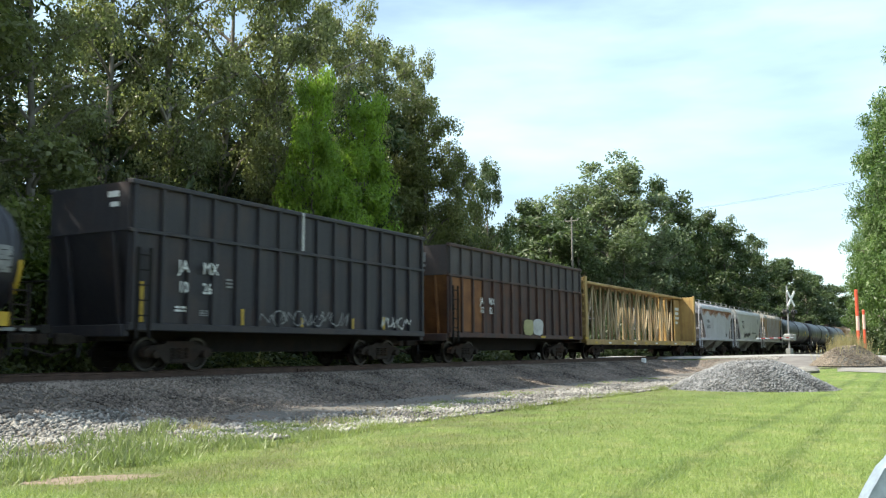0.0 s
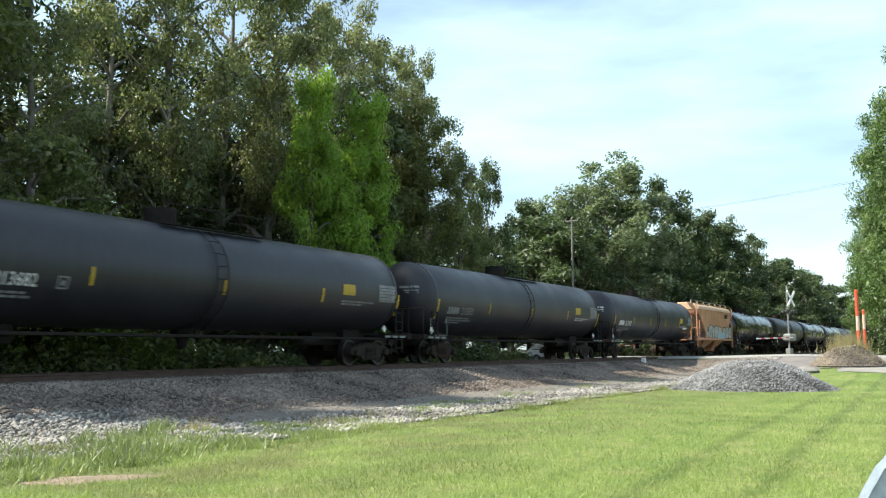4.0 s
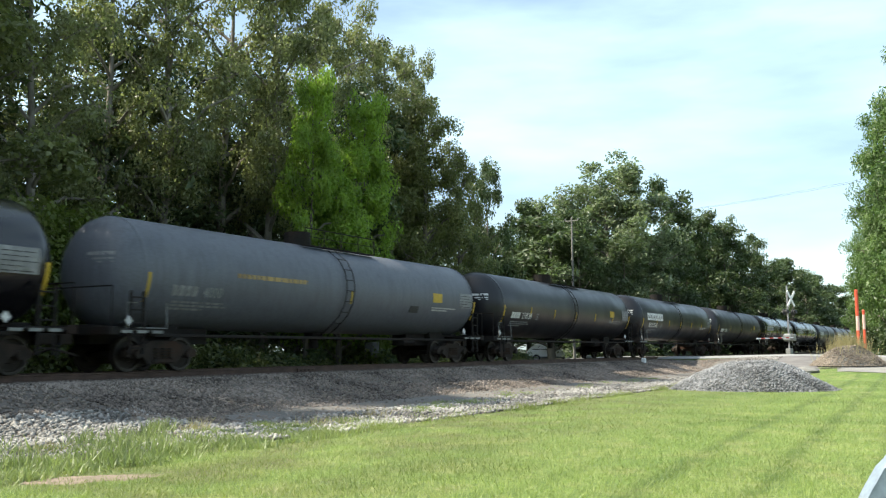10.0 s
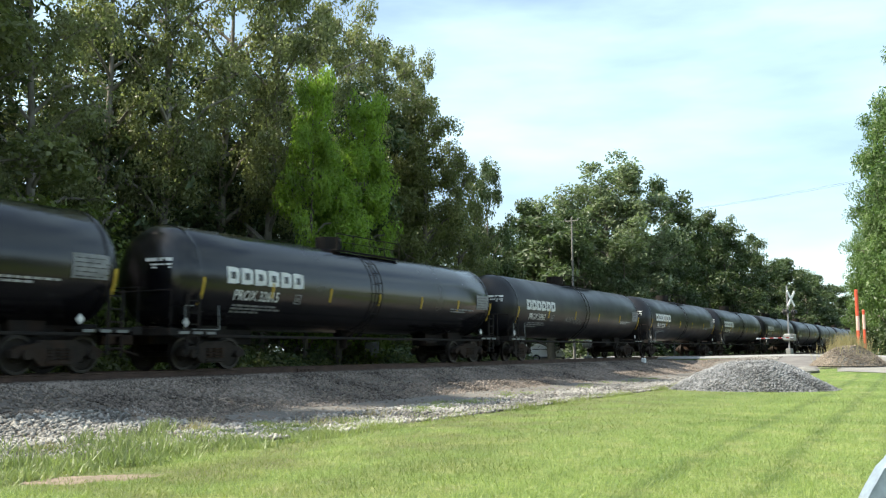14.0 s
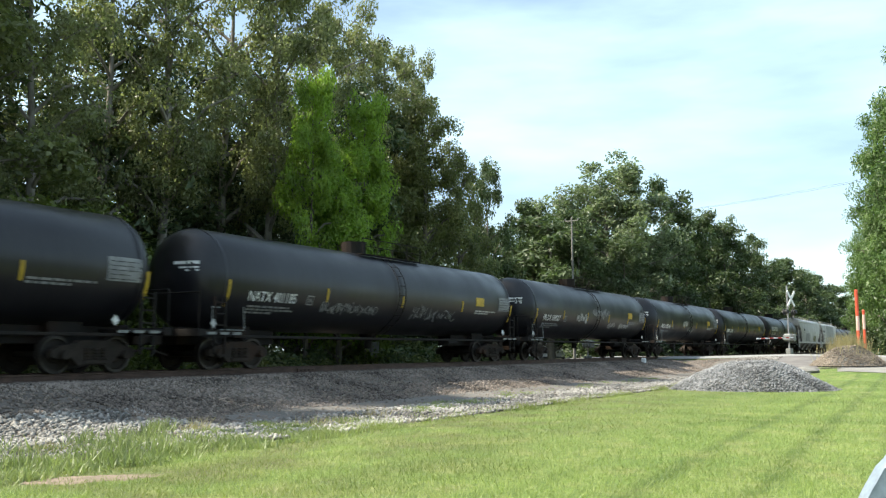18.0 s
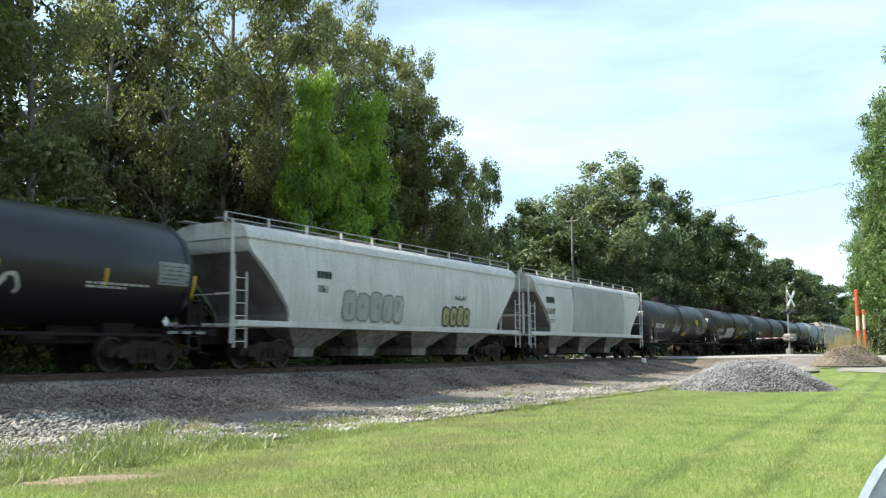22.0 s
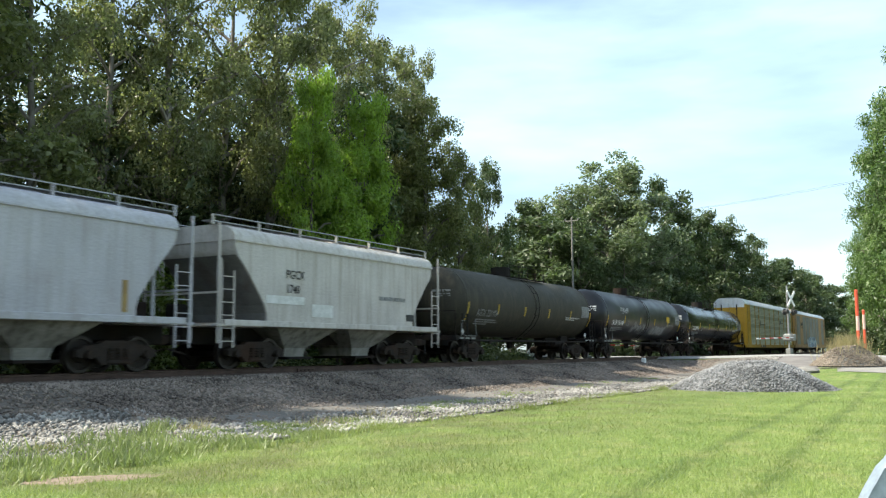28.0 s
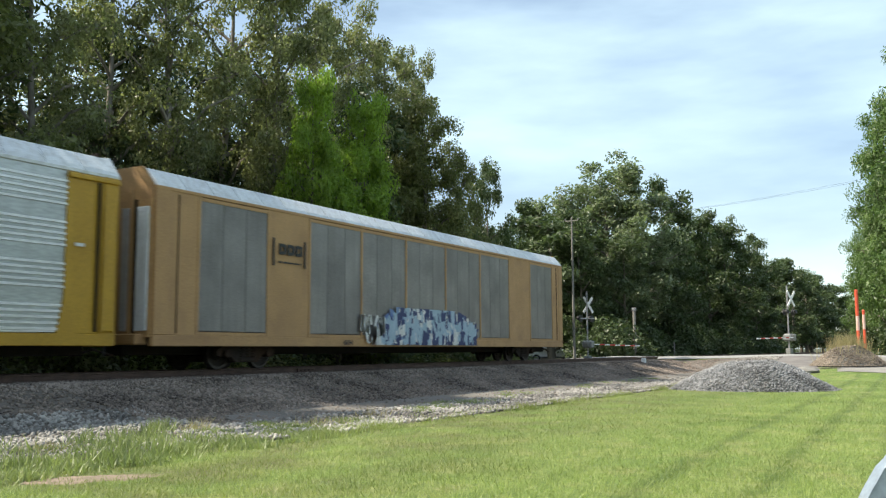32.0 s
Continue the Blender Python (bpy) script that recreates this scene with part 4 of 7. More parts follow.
for px_, sc in ((-10, 0.95), (60, 1.0), (130, 0.98), (190, 0.85)):
    plant(B[4], along(px_, 25.8)[0], 25.8, sc, 1.05, group=UNDER)
for k in range(7):
    plant(B[2], 92 + 2.5 * k, 6.5 - 0.5 * k, 1.2, 1.3, group="shrubs past the crossing")

# ---- train ----
SPEED = 25.42
TANK = {"r": 1.49}             # radius of the tank in hand; its belly hangs 1.13 m over the rail


def yt(z, lift=0.012):
    """The near face of a tank at height z."""
    r = TANK["r"]
    return -math.sqrt(max(0.05, r * r - (z - 1.13 - r) ** 2)) - lift


def patch(bm, x0, x1, z0, z1, face, seg=4):
    """A thin plate laid on the near face of a car; face gives its depth at a height."""
    vs = [[(bm.verts.new((x, face(z), z)), bm.verts.new((x, face(z) + 0.02, z))) for x in (x0, x1)] for z in np.linspace(z0, z1, seg + 1)]
    for a, b in zip(vs, vs[1:]):
        bm.faces.new((a[0][0], a[1][0], b[1][0], b[0][0]))
        bm.faces.new((a[0][0], b[0][0], b[0][1], a[0][1]))
        bm.faces.new((a[1][0], a[1][1], b[1][1], b[1][0]))
    return bm


def mark(name, car, x0, x1, z0, z1, face, material, label="", seg=3):
    return part(name, patch(bmesh.new(), x0, x1, z0, z1, face, seg), material, car, label)


def bars(car, x0, z0, rows, face, material, h=0.055, gap=0.09, seed=1, name="stencil_line"):
    """Small print too fine to read: broken rows of bars."""
    rnd = random.Random(seed)
    for r, width in enumerate(rows):
        bm = bmesh.new()
        x = x0
        while x < x0 + width:
            w = rnd.uniform(0.1, 0.32)
            patch(bm, x, min(x + w, x0 + width), z0 - r * gap, z0 - r * gap + h, face, 1)
            x += w + 0.06
        tagged(part(name, bm, material, car), kind="stuff")


def number(text, car, x, z, size, face, material, name="car_number"):
    """Readable numerals laid on the car's face."""
    cu = bpy.data.curves.new(name, "FONT")
    cu.body, cu.size, cu.extrude = text, size, 0.0
    cu.resolution_u, cu.offset = 2, 0.005
    ob = bpy.data.objects.new(name, cu)
    scene.collection.objects.link(ob)
    me = bpy.data.meshes.new_from_object(ob.evaluated_get(bpy.context.evaluated_depsgraph_get()))
    bpy.data.objects.remove(ob)
    for v in me.vertices:
        v.co = Vector((x + 0.87 * v.co.x, face(z + v.co.y) - 0.004, z + v.co.y))
    return part(name, me, material, car)


def mark_letters(car, x, z, h, n, face, material, name="reporting_mark", w=0.62):
    """A company's mark as plain blocks: hollow for the large ones, solid for the small."""
    for k in range(n):
        x0 = x + k * h * (w + 0.2)
        bm = bmesh.new()
        if h < 0.2:
            patch(bm, x0, x0 + h * w, z, z + h, face, 2)
        else:
            t, e = 0.29 * h, x0 + h * w
            patch(bm, x0, x0 + t, z, z + h, face, 2)
            patch(bm, e - t, e, z + 0.05 * h, z + 0.95 * h, face, 2)
            patch(bm, x0 + t, e - t, z + h - t, z + h, face, 1)
            patch(bm, x0 + t, e - t, z, z + t, face, 1)
        part(name, bm, material, car)


def graffiti(car, x0, x1, z0, z1, face, material, seed, label, strokes=9, thick=0.07, fill=None):
    """Loose spray-painted strokes, as crooked ribbons on the car's face."""
    rnd = random.Random(seed)
    if fill:
        bm = bmesh.new()
        n = max(2, int((x1 - x0) / 0.75))
        for k in range(n):
            a = x0 + (x1 - x0) * k / n
            b = a + (x1 - x0) / n * rnd.uniform(0.75, 0.98)
            lo, hi = z0 + rnd.uniform(0, 0.18) * (z1 - z0), z1 - rnd.uniform(0, 0.3) * (z1 - z0)
            da, db = rnd.uniform(-0.1, 0.25), rnd.uniform(-0.2, 0.2)
            rows = [[bm.verts.new((px, face(pz) - 0.003, pz)) for px in (a + da * s, (a + b) / 2 + (da + db) / 2 * s, b + db * s)] for s, pz in ((s, lo + (hi - lo) * s) for s in (0, 0.2, 0.4, 0.6, 0.8, 1.0))]
            rows[-1][1].co.z += 0.08
            for ra, rb in zip(rows, rows[1:]):
                for i in (0, 1):
                    bm.faces.new((ra[i], ra[i + 1], rb[i + 1], rb[i]))
        tagged(part("graffiti_fill", bm, fill, car, label), kind="stuff")
    bm = bmesh.new()
    n = int(strokes * 1.8)
    for k in range(n):
        cx = x0 + (x1 - x0) * (k + 0.5) / n
        w = max((x1 - x0) / n * 0.8, 0.12)
        cz = (z0 + z1) / 2 + rnd.uniform(-0.15, 0.15) * (z1 - z0)
        hh = (z1 - z0) * rnd.uniform(0.28, 0.48)
        if k % 2:
            a0, turn = rnd.uniform(0, 6.28), rnd.choice((-1, 1)) * rnd.uniform(2.6, 6.0)
            pts = [(cx + w * 0.7 * math.cos(a0 + turn * i / 9) * rnd.uniform(0.75, 1.2), cz + hh * math.sin(a0 + turn * i / 9) * rnd.uniform(0.75, 1.2)) for i in range(10)]
        else:
            pts = [(cx + w * (-0.9 + 1.8 * i / 5) + rnd.uniform(-0.3, 0.3) * w, cz + hh * (1 if i % 2 else -1) * rnd.uniform(0.5, 1.1)) for i in range(6)]
        for (xa, za), (xb, zb) in zip(pts, pts[1:]):
            d = math.hypot(xb - xa, zb - za) or 1
            nx, nz = -(zb - za) / d * thick / 2, (xb - xa) / d * thick / 2
            q = [(xa - nx, za - nz), (xb - nx, zb - nz), (xb + nx, zb + nz), (xa + nx, za + nz)]
            bm.faces.new([bm.verts.new((px, face(pz) - 0.008, pz)) for px, pz in q])
    return tagged(part("graffiti", bm, material, car, label), kind="stuff")


def mural(car, x0, x1, z0, z1, face, mats, count, seed, label):
    """A piece of graffiti built up of many sprayed shards, one mesh a colour."""
    rnd = random.Random(seed)
    for layer, m in enumerate(mats):
        bm = bmesh.new()
        for k in range(count):
            cx, cz = rnd.uniform(x0, x1), rnd.uniform(z0, z1)
            w, hh = rnd.uniform(0.06, 0.26), rnd.uniform(0.12, 0.44)
            w, hh = (w * 2.2, hh * 1.3) if layer == 0 else (w, hh)
            cz = z0 + (cz - z0) * (1 - 0.55 * abs(2 * (cx - x0) / (x1 - x0) - 1) ** 3)
            q = [(cx - w * rnd.uniform(0.3, 1), cz - hh * rnd.uniform(0.3, 1)), (cx + w * rnd.uniform(0.3, 1), cz - hh * rnd.uniform(0.3, 1)), (cx + w * rnd.uniform(0.3, 1), cz + hh * rnd.uniform(0.3, 1)), (cx - w * rnd.uniform(0.3, 1), cz + hh * rnd.uniform(0.3, 1))]
            q = [(px, min(max(pz, z0), z1)) for px, pz in q]
            if len({round(pz, 3) for _, pz in q}) > 1:
                bm.faces.new([bm.verts.new((px, face(pz) - 0.002 - 0.003 * layer - 0.0001 * k, pz)) for px, pz in q])
        tagged(part("graffiti", bm, m, car, label), kind="stuff")


def throw_up(car, edges, z0, z1, face, fill, line, seed, label):
    """Fat rounded spray letters: a pale body, a dark outline and a slit in each."""
    rnd = random.Random(seed)

    def ring(cx, cz, a, b, n=22, p=0.55, warp=0.06):
        pts = []
        for k in range(n):
            t = 2 * math.pi * k / n
            c, s = math.cos(t), math.sin(t)
            pts.append((cx + a * math.copysign(abs(c) ** p, c) * (1 + rnd.uniform(-warp, warp)), cz + b * math.copysign(abs(s) ** p, s) * (1 + rnd.uniform(-warp, warp))))
        return pts

    def lay(bm, pts, lift):
        cx, cz = sum(p[0] for p in pts) / len(pts), sum(p[1] for p in pts) / len(pts)
        mid = bm.verts.new((cx, face(cz) - lift, cz))
        half = [bm.verts.new(((cx + x) / 2, face((cz + z) / 2) - lift, (cz + z) / 2)) for x, z in pts]
        rim = [bm.verts.new((x, face(z) - lift, z)) for x, z in pts]
        n = len(pts)
        for k in range(n):
            bm.faces.new((mid, half[k], half[(k + 1) % n]))
            bm.faces.new((half[k], rim[k], rim[(k + 1) % n], half[(k + 1) % n]))
    outline, body, slit = bmesh.new(), bmesh.new(), bmesh.new()
    for i, (a, b) in enumerate(zip(edges, edges[1:])):
        cx, w = (a + b) / 2, (b - a) / 2
        hh = (z1 - z0) / 2 * rnd.uniform(0.88, 1.0)
        pts = ring(cx, z0 + hh, w * 1.03, hh)
        lay(outline, pts, 0.004 + 0.001 * (i % 2))
        c0 = (cx, z0 + hh)
        k = max(0.7, 1 - 0.07 / w)
        kz = max(0.7, 1 - 0.07 / hh)
        lay(body, [(c0[0] + (x - c0[0]) * k, c0[1] + (z - c0[1]) * kz) for x, z in pts], 0.008 + 0.001 * (i % 2))
        lay(slit, ring(cx + w * rnd.uniform(-0.2, 0.25), z0 + hh * rnd.uniform(0.7, 1.2), w * rnd.uniform(0.08, 0.28), hh * rnd.uniform(0.15, 0.5), 10), 0.013)
    for nm, bm, m in (("graffiti_outline", outline, line), ("graffiti_letters", body, fill), ("graffiti_slit", slit, line)):
        tagged(part(nm, bm, m, car, label), kind="stuff")


# running gear, shared by all cars
def wheel_bm():
    bm = bmesh.new()
    prof = [(-0.07, 0.10), (-0.07, 0.19), (-0.02, 0.21), (-0.02, 0.36), (-0.065, 0.38), (-0.065, 0.455), (0.045, 0.457), (0.05, 0.485), (0.075, 0.485), (0.075, 0.38), (0.02, 0.36), (0.02, 0.21), (0.06, 0.19), (0.06, 0.10)]
    loft(bm, [[(r * math.cos(t), y, r * math.sin(t)) for t in (2 * math.pi * k / 26 for k in range(26))] for y, r in prof])
    return bm


def sideframe_bm():
    bm = bmesh.new()
    out = [(-1.22, 0.40), (-1.22, 0.56), (-1.02, 0.66), (-0.55, 0.72), (-0.45, 0.80), (0.45, 0.80), (0.55, 0.72), (1.02, 0.66), (1.22, 0.56), (1.22, 0.40), (1.06, 0.36), (1.02, 0.47), (0.76, 0.47), (0.48, 0.20), (-0.48, 0.20), (-0.76, 0.47), (-1.02, 0.47), (-1.06, 0.36)]
    prism(bm, out, -0.11, 0.08)
    box(bm, -0.34, 0.34, -0.16, 0.04, 0.22, 0.34, 0.02)
    for x in (-0.89, 0.89):
        tube(bm, (x, -0.22, 0.457), (x, 0.02, 0.457), 0.115, 12)
    return bm


def springs_bm():
    bm = bmesh.new()
    for x in (-0.24, 0.0, 0.24):
        for k in range(4):
            tube(bm, (x, -0.13, 0.35 + k * 0.075), (x, -0.13, 0.39 + k * 0.075), 0.085, 8)
    return bm


wheel_mesh = cached("wheel", wheel_bm, M["wheel"], True)
wheel_mesh.materials.append(M["tread"])
for f in wheel_mesh.polygons:
    if f.center.y < -0.05 and math.hypot(f.center.x, f.center.z) > 0.39:
        f.material_index = 1


def truck(car, x):
    t = part("truck", cached("truck", lambda: boxes((-0.22, 0.22, -1.0, 1.0, 0.42, 0.74), (-0.35, 0.35, -0.3, 0.3, 0.5, 0.86), bev=0.03), M["truck"]), None, car, m=pose(x, 0, 0))
    for s in (0, 180):
        part("sideframe", cached("sideframe", sideframe_bm, M["truck"]), None, t, m=pose(0, -1.0 if s == 0 else 1.0, 0, 0, 0, s))
    part("spring_nest", cached("spring_nest", springs_bm, M["truck"], True), None, t, m=pose(0, -1.0, 0))
    for dx in (-0.89, 0.89):
        part("axle", cached("axle", lambda: tube(bmesh.new(), (0, -0.95, 0), (0, 0.95, 0), 0.085, 10), M["wheel"], True), None, t, m=pose(dx, 0, 0.457))
        for y, s in ((-0.745, 0), (0.745, 180)):
            part("wheel", cached("wheel", wheel_bm, M["wheel"], True), None, t, m=pose(dx, y, 0.457, 0, random.uniform(0, 60), s))


def coupler_bm():
    bm = boxes((-0.1, 0.62, -0.09, 0.09, 0.74, 0.95), (0.5, 0.86, -0.17, 0.15, 0.70, 0.99), (0.80, 0.98, -0.05, 0.17, 0.70, 0.99), bev=0.03)
    tube(bm, (0.2, -0.3, 0.6), (0.95, -0.28, 0.42), 0.03, 6)
    return bm


def ladder_bm(h, w, rungs, r=0.03):
    bm = bmesh.new()
    for x in (0, w):
        box(bm, x - r, x + r, -r, r, 0, h)
    for k in range(rungs):
        z = h * (k + 0.5) / rungs
        box(bm, 0, w, -0.6 * r, 0.6 * r, z - 0.6 * r, z + 0.6 * r)
    return bm


def running_gear(car, half, inset=2.3):
    for s in (-1, 1):
        truck(car, s * (half - inset))
        part("coupler", cached("coupler", coupler_bm, M["truck"]), None, car, m=pose(s * (half - 0.15), 0, 0, 0, 0, 0 if s > 0 else 180))
    part("air_hose", cached("air_hose", lambda: tube(bmesh.new(), (0, 0, 0.75), (-0.15, -0.1, 0.38), 0.03, 6), M["tyre"]), None, car, m=pose(-half - 0.3, -0.35, 0))


TRAIN = "cars of the freight train"


def corner_grab_bm():
    bm = bmesh.new()
    for p, q in (((0.25, -1.5, 1.1), (0.25, -1.5, 1.75)), ((0.25, -1.5, 1.75), (0.55, -1.5, 1.75)), ((0.55, -1.5, 1.12), (1.55, -1.5, 1.12)), ((1.55, -1.5, 1.12), (1.55, -1.46, 1.8))):
        tube(bm, p, q, 0.015, 6)
    return bm


HEAD = [(0.0, 0.015), (0.03, 0.30), (0.12, 0.57), (0.28, 0.79), (0.48, 0.926), (0.75, 1.0)]    # depth of a domed end, share of the radius


def head_print(car, half, rows, material):
    """Small print on the tank's rounded front head, as rows of bars that follow its curve."""
    bm = bmesh.new()

    def at(y, z):
        r = math.hypot(y, z - 1.13 - TANK["r"]) / TANK["r"]
        return (-half + float(np.interp(r, [b for _, b in HEAD], [a for a, _ in HEAD])) - 0.012, y, z)
    for z, h, cells in rows:
        for y0, y1 in cells:
            bm.faces.new([bm.verts.new(at(y, q)) for y, q in ((y0, z), (y1, z), (y1, z + h), (y0, z + h))])
    part("head_print", bm, material, car, "white stencilled rows on the tank's head")


def tank_car(half, paint, label, z_hint=0, jacket_gap=False, ring=False):
    """A cylindrical tank on stub sills, with a top platform."""
    car = thing("tank_car", label, "tank car", group=TRAIN)
    R = TANK["r"]
    TC = 1.13 + R

    def shell():
        bm = bmesh.new()
        prof = [(-half + a, b * R) for a, b in HEAD] + [(-half + 3.2, R)]
        mids = [(-half + 3.2 + (2 * half - 6.4) * k / 5, R) for k in range(1, 5)]
        if jacket_gap:
            mids = [(-0.35, R), (-0.33, R - 0.16), (0.33, R - 0.16), (0.35, R)]
        prof = prof + mids + [(-x, r) for x, r in prof[::-1]]
        loft(bm, [[(x, r * math.cos(t), TC + r * math.sin(t)) for t in (2 * math.pi * k / 40 for k in range(40))] for x, r in prof])
        return bm
    part("tank_shell", to_mesh("tank_shell", shell(), paint, True), None, car)
    for x in ([-half + 3.2, 0.6 * half - 1.2, half - 3.2] if ring else [-half + 0.8, half - 0.8]):
        part("weld_band", cached("weld_band#%s%.2f" % (paint.name, R), lambda: loft(bmesh.new(), [[(dx, r * math.cos(t), TC + r * math.sin(t)) for t in (2 * math.pi * k / 40 for k in range(40))] for dx, r in ((-0.05, R - 0.01), (-0.05, R + 0.012), (0.05, R + 0.012), (0.05, R - 0.01))]), paint, True), None, car, m=pose(x, 0, 0))
    for s in (-1, 1):
        part("stub_sill", boxes((min(s * (half - 4.2), s * (half - 0.1)), max(s * (half - 4.2), s * (half - 0.1)), -0.33, 0.33, 0.72, 1.22), bev=0.02), M["under"], car)
        part("saddle", prism(bmesh.new(), [(s * (half - 2.75), 0.95), (s * (half - 1.85), 0.95), (s * (half - 1.75), 1.6), (s * (half - 2.85), 1.6)], -0.6, 0.6), M["under"], car)
        part("end_platform", boxes((min(s * (half - 1.1), s * (half + 0.25)), max(s * (half - 1.1), s * (half + 0.25)), -1.5, 1.5, 1.02, 1.10), (min(s * half, s * (half + 0.28)), max(s * half, s * (half + 0.28)), -1.52, 1.52, 0.94, 1.14), bev=0.01), M["under"], car)
        part("end_ladder", cached("end_ladder", lambda: ladder_bm(1.6, 0.42, 5), M["under"]), None, car, m=pose(s * (half - 0.55) - 0.2, -1.49, 0.45))
        bm = bmesh.new()
        tube(bm, (s * (half + 0.2), -1.45, 1.1), (s * (half + 0.2), -1.45, 2.15), 0.02, 6)
        tube(bm, (s * (half + 0.2), -1.45, 2.15), (s * (half + 0.2), 1.45, 2.15), 0.02, 6)
        tube(bm, (s * (half + 0.2), 1.45, 2.15), (s * (half + 0.2), 1.45, 1.1), 0.02, 6)
        part("end_railing", bm, M["under"], car)
    part("side_sill", boxes((-half + 1.2, half - 1.2, -1.44, -1.36, 0.90, 0.98), bev=0.01), M["under"], car)
    part("brake_pipe", tube(bmesh.new(), (-half + 2.5, -0.5, 0.95), (half - 2.5, -0.5, 0.95), 0.04, 6), M["under"], car)
    part("brake_cylinder", tube(bmesh.new(), (half * 0.45, -0.8, 0.85), (half * 0.45 + 0.8, -0.8, 0.85), 0.16, 10), M["under"], car)
    part("bottom_outlet", loft(bmesh.new(), [[(r * math.cos(t), r * math.sin(t), z) for t in (2 * math.pi * k / 12 for k in range(12))] for z, r in ((1.2, 0.36), (0.95, 0.3), (0.9, 0.16), (0.6, 0.13))]), M["under"], car)
    top = TC + R
    part("manway", tube(bmesh.new(), (-0.95, 0, top - 0.1), (-0.95, 0, top + 0.42), 0.46, 16), M["under"], car, "steel valve housing on the tank's crown")
    part("top_platform", boxes((-1.55, 2.55, -0.80, -0.58, top - 0.10, top - 0.07), (-1.55, 2.55, 0.58, 0.80, top - 0.10, top - 0.07)), M["under"], car)
    for x in (-1.5, -0.5, 0.5, 1.5, 2.5):
        part("platform_post", cached("platform_post", lambda: tube(bmesh.new(), (0, 0, 0), (0, 0, 0.66), 0.02, 6), M["under"]), None, car, m=pose(x, -0.79, top - 0.15))
    part("platform_rail", boxes((-1.52, 2.52, -0.805, -0.775, top + 0.47, top + 0.50), (-1.52, 2.52, -0.80, -0.78, top + 0.20, top + 0.22)), M["under"], car)
    part("corner_grab", cached("corner_grab", corner_grab_bm, M["cabinet"], True), None, car, "pale worn handrail at the car's corner", m=pose(-half, 0, 0))
    part("edge_stripe", cached("edge_stripe", lambda: boxes(*((x, x + 0.34, -1.535, -1.52, 0.985, 1.06) for x in (0.0, 0.5, 1.0))), M["cabinet"]), None, car, m=pose(-half + 0.05, 0, 0))
    part("edge_stripe", cached("edge_stripe", None, None), None, car, m=pose(half - 1.5, 0, 0))
    zs = np.linspace(0.95, top - 0.15, 9)

    def ladder_rail():
        bm = bmesh.new()
        limb(bm, [Vector((0, yt(z, 0.09), z)) for z in zs], 0.018, 0.018, 5)
        return bm
    for x in (-0.22, 0.22):
        part("ladder_rail", cached("ladder_rail#%.2f" % R, ladder_rail, M["under"]), None, car, m=pose(x, 0, 0))
    for z in np.arange(1.1, top - 0.2, 0.36):
        part("ladder_rung", cached("ladder_rung", lambda: tube(bmesh.new(), (-0.22, 0, 0), (0.22, 0, 0), 0.014, 5), M["under"]), None, car, m=pose(0, yt(z, 0.09), z))
    running_gear(car, half + 0.5)
    return car


def stripes(car, half, n, z=2.56, h=0.45, w=0.09):
    """Upright yellow reflector strips along the tank."""
    for k in range(n):
        x = -half + 0.95 + (2 * half - 1.5) * k / (n - 1)
        mark("reflector_strip", car, x - w / 2, x + w / 2, z - (h * 1.7 if k in (0, n - 1) else h), z, yt, M["yellow"], seg=4)


def tank_print(car, half, digits, logo=False, faded=False, seed=1, panel=True, ypanel=True, code=""):
    ink = M["grey_mark"] if faded else M["white_mark"]
    x = -half + (2.2 if logo else 1.8)
    if code:
        number("%s %s" % (code, digits), car, x, 2.0, 0.42, yt, ink)
    else:
        mark_letters(car, x, 2.0, 0.29, 4, yt, ink)
        number(digits, car, x + 1.12, 2.0, 0.42, yt, ink)
    if not faded:
        bm = boxes()
        for bx in ((0, 0.3, 0, 0.035), (0, 0.3, 0.265, 0.30), (0, 0.035, 0.035, 0.265), (0.265, 0.3, 0.035, 0.265), (0.11, 0.19, 0.08, 0.2)):
            patch(bm, x + 2.75 + bx[0], x + 2.75 + bx[1], 1.98 + bx[2], 1.98 + bx[3], yt, 1)
        part("test_stamp", bm, M["grey_mark"], car)
    bars(car, x + 0.1, 1.82, (1.9, 2.1, 1.2), yt, M["grey_mark"], seed=seed)
    if logo:
        mark_letters(car, x - 0.35, 2.45, 0.48, 6, yt, M["white_mark"], "wordmark", 1.02)
    if panel:
        mark("data_panel", car, half - 1.82, half - 0.78, 2.26, 2.86, yt, M["grey_mark"], seg=4)
        bars(car, half - 1.74, 2.74, (0.85, 0.7, 0.9, 0.6, 0.8), lambda z: yt(z, 0.018), M["black_mark"], h=0.022, gap=0.11, seed=seed + 3, name="panel_line")
        bars(car, half - 4.0, 2.16, (1.9, 1.2), yt, M["silver_mark"] if seed % 2 else M["grey_mark"], seed=seed + 5)
    if ypanel:
        mark("placard_panel", car, half - 4.0, half - 3.3, 2.40, 2.76, yt, M["yellow"])
    for px_, m_ in ((-half + 0.25, M["silver_mark"]), (half - 1.6, M["white_mark"])):
        part("diamond_placard", prism(bmesh.new(), [(px_, 1.16), (px_ + 0.11, 1.29), (px_, 1.42), (px_ - 0.11, 1.29)], -1.56, -1.53), m_, car, "diamond hazard placard in its holder")
    rnd = random.Random(seed)
    head_print(car, half, [(2.98, 0.09, [(-1.0, -0.66), (-0.60, -0.2)]), (2.86, 0.05, [(-1.0, -0.72), (-0.66, -0.4)]), (2.78, 0.04, [(-1.0, -rnd.uniform(0.4, 0.7))])], ink)


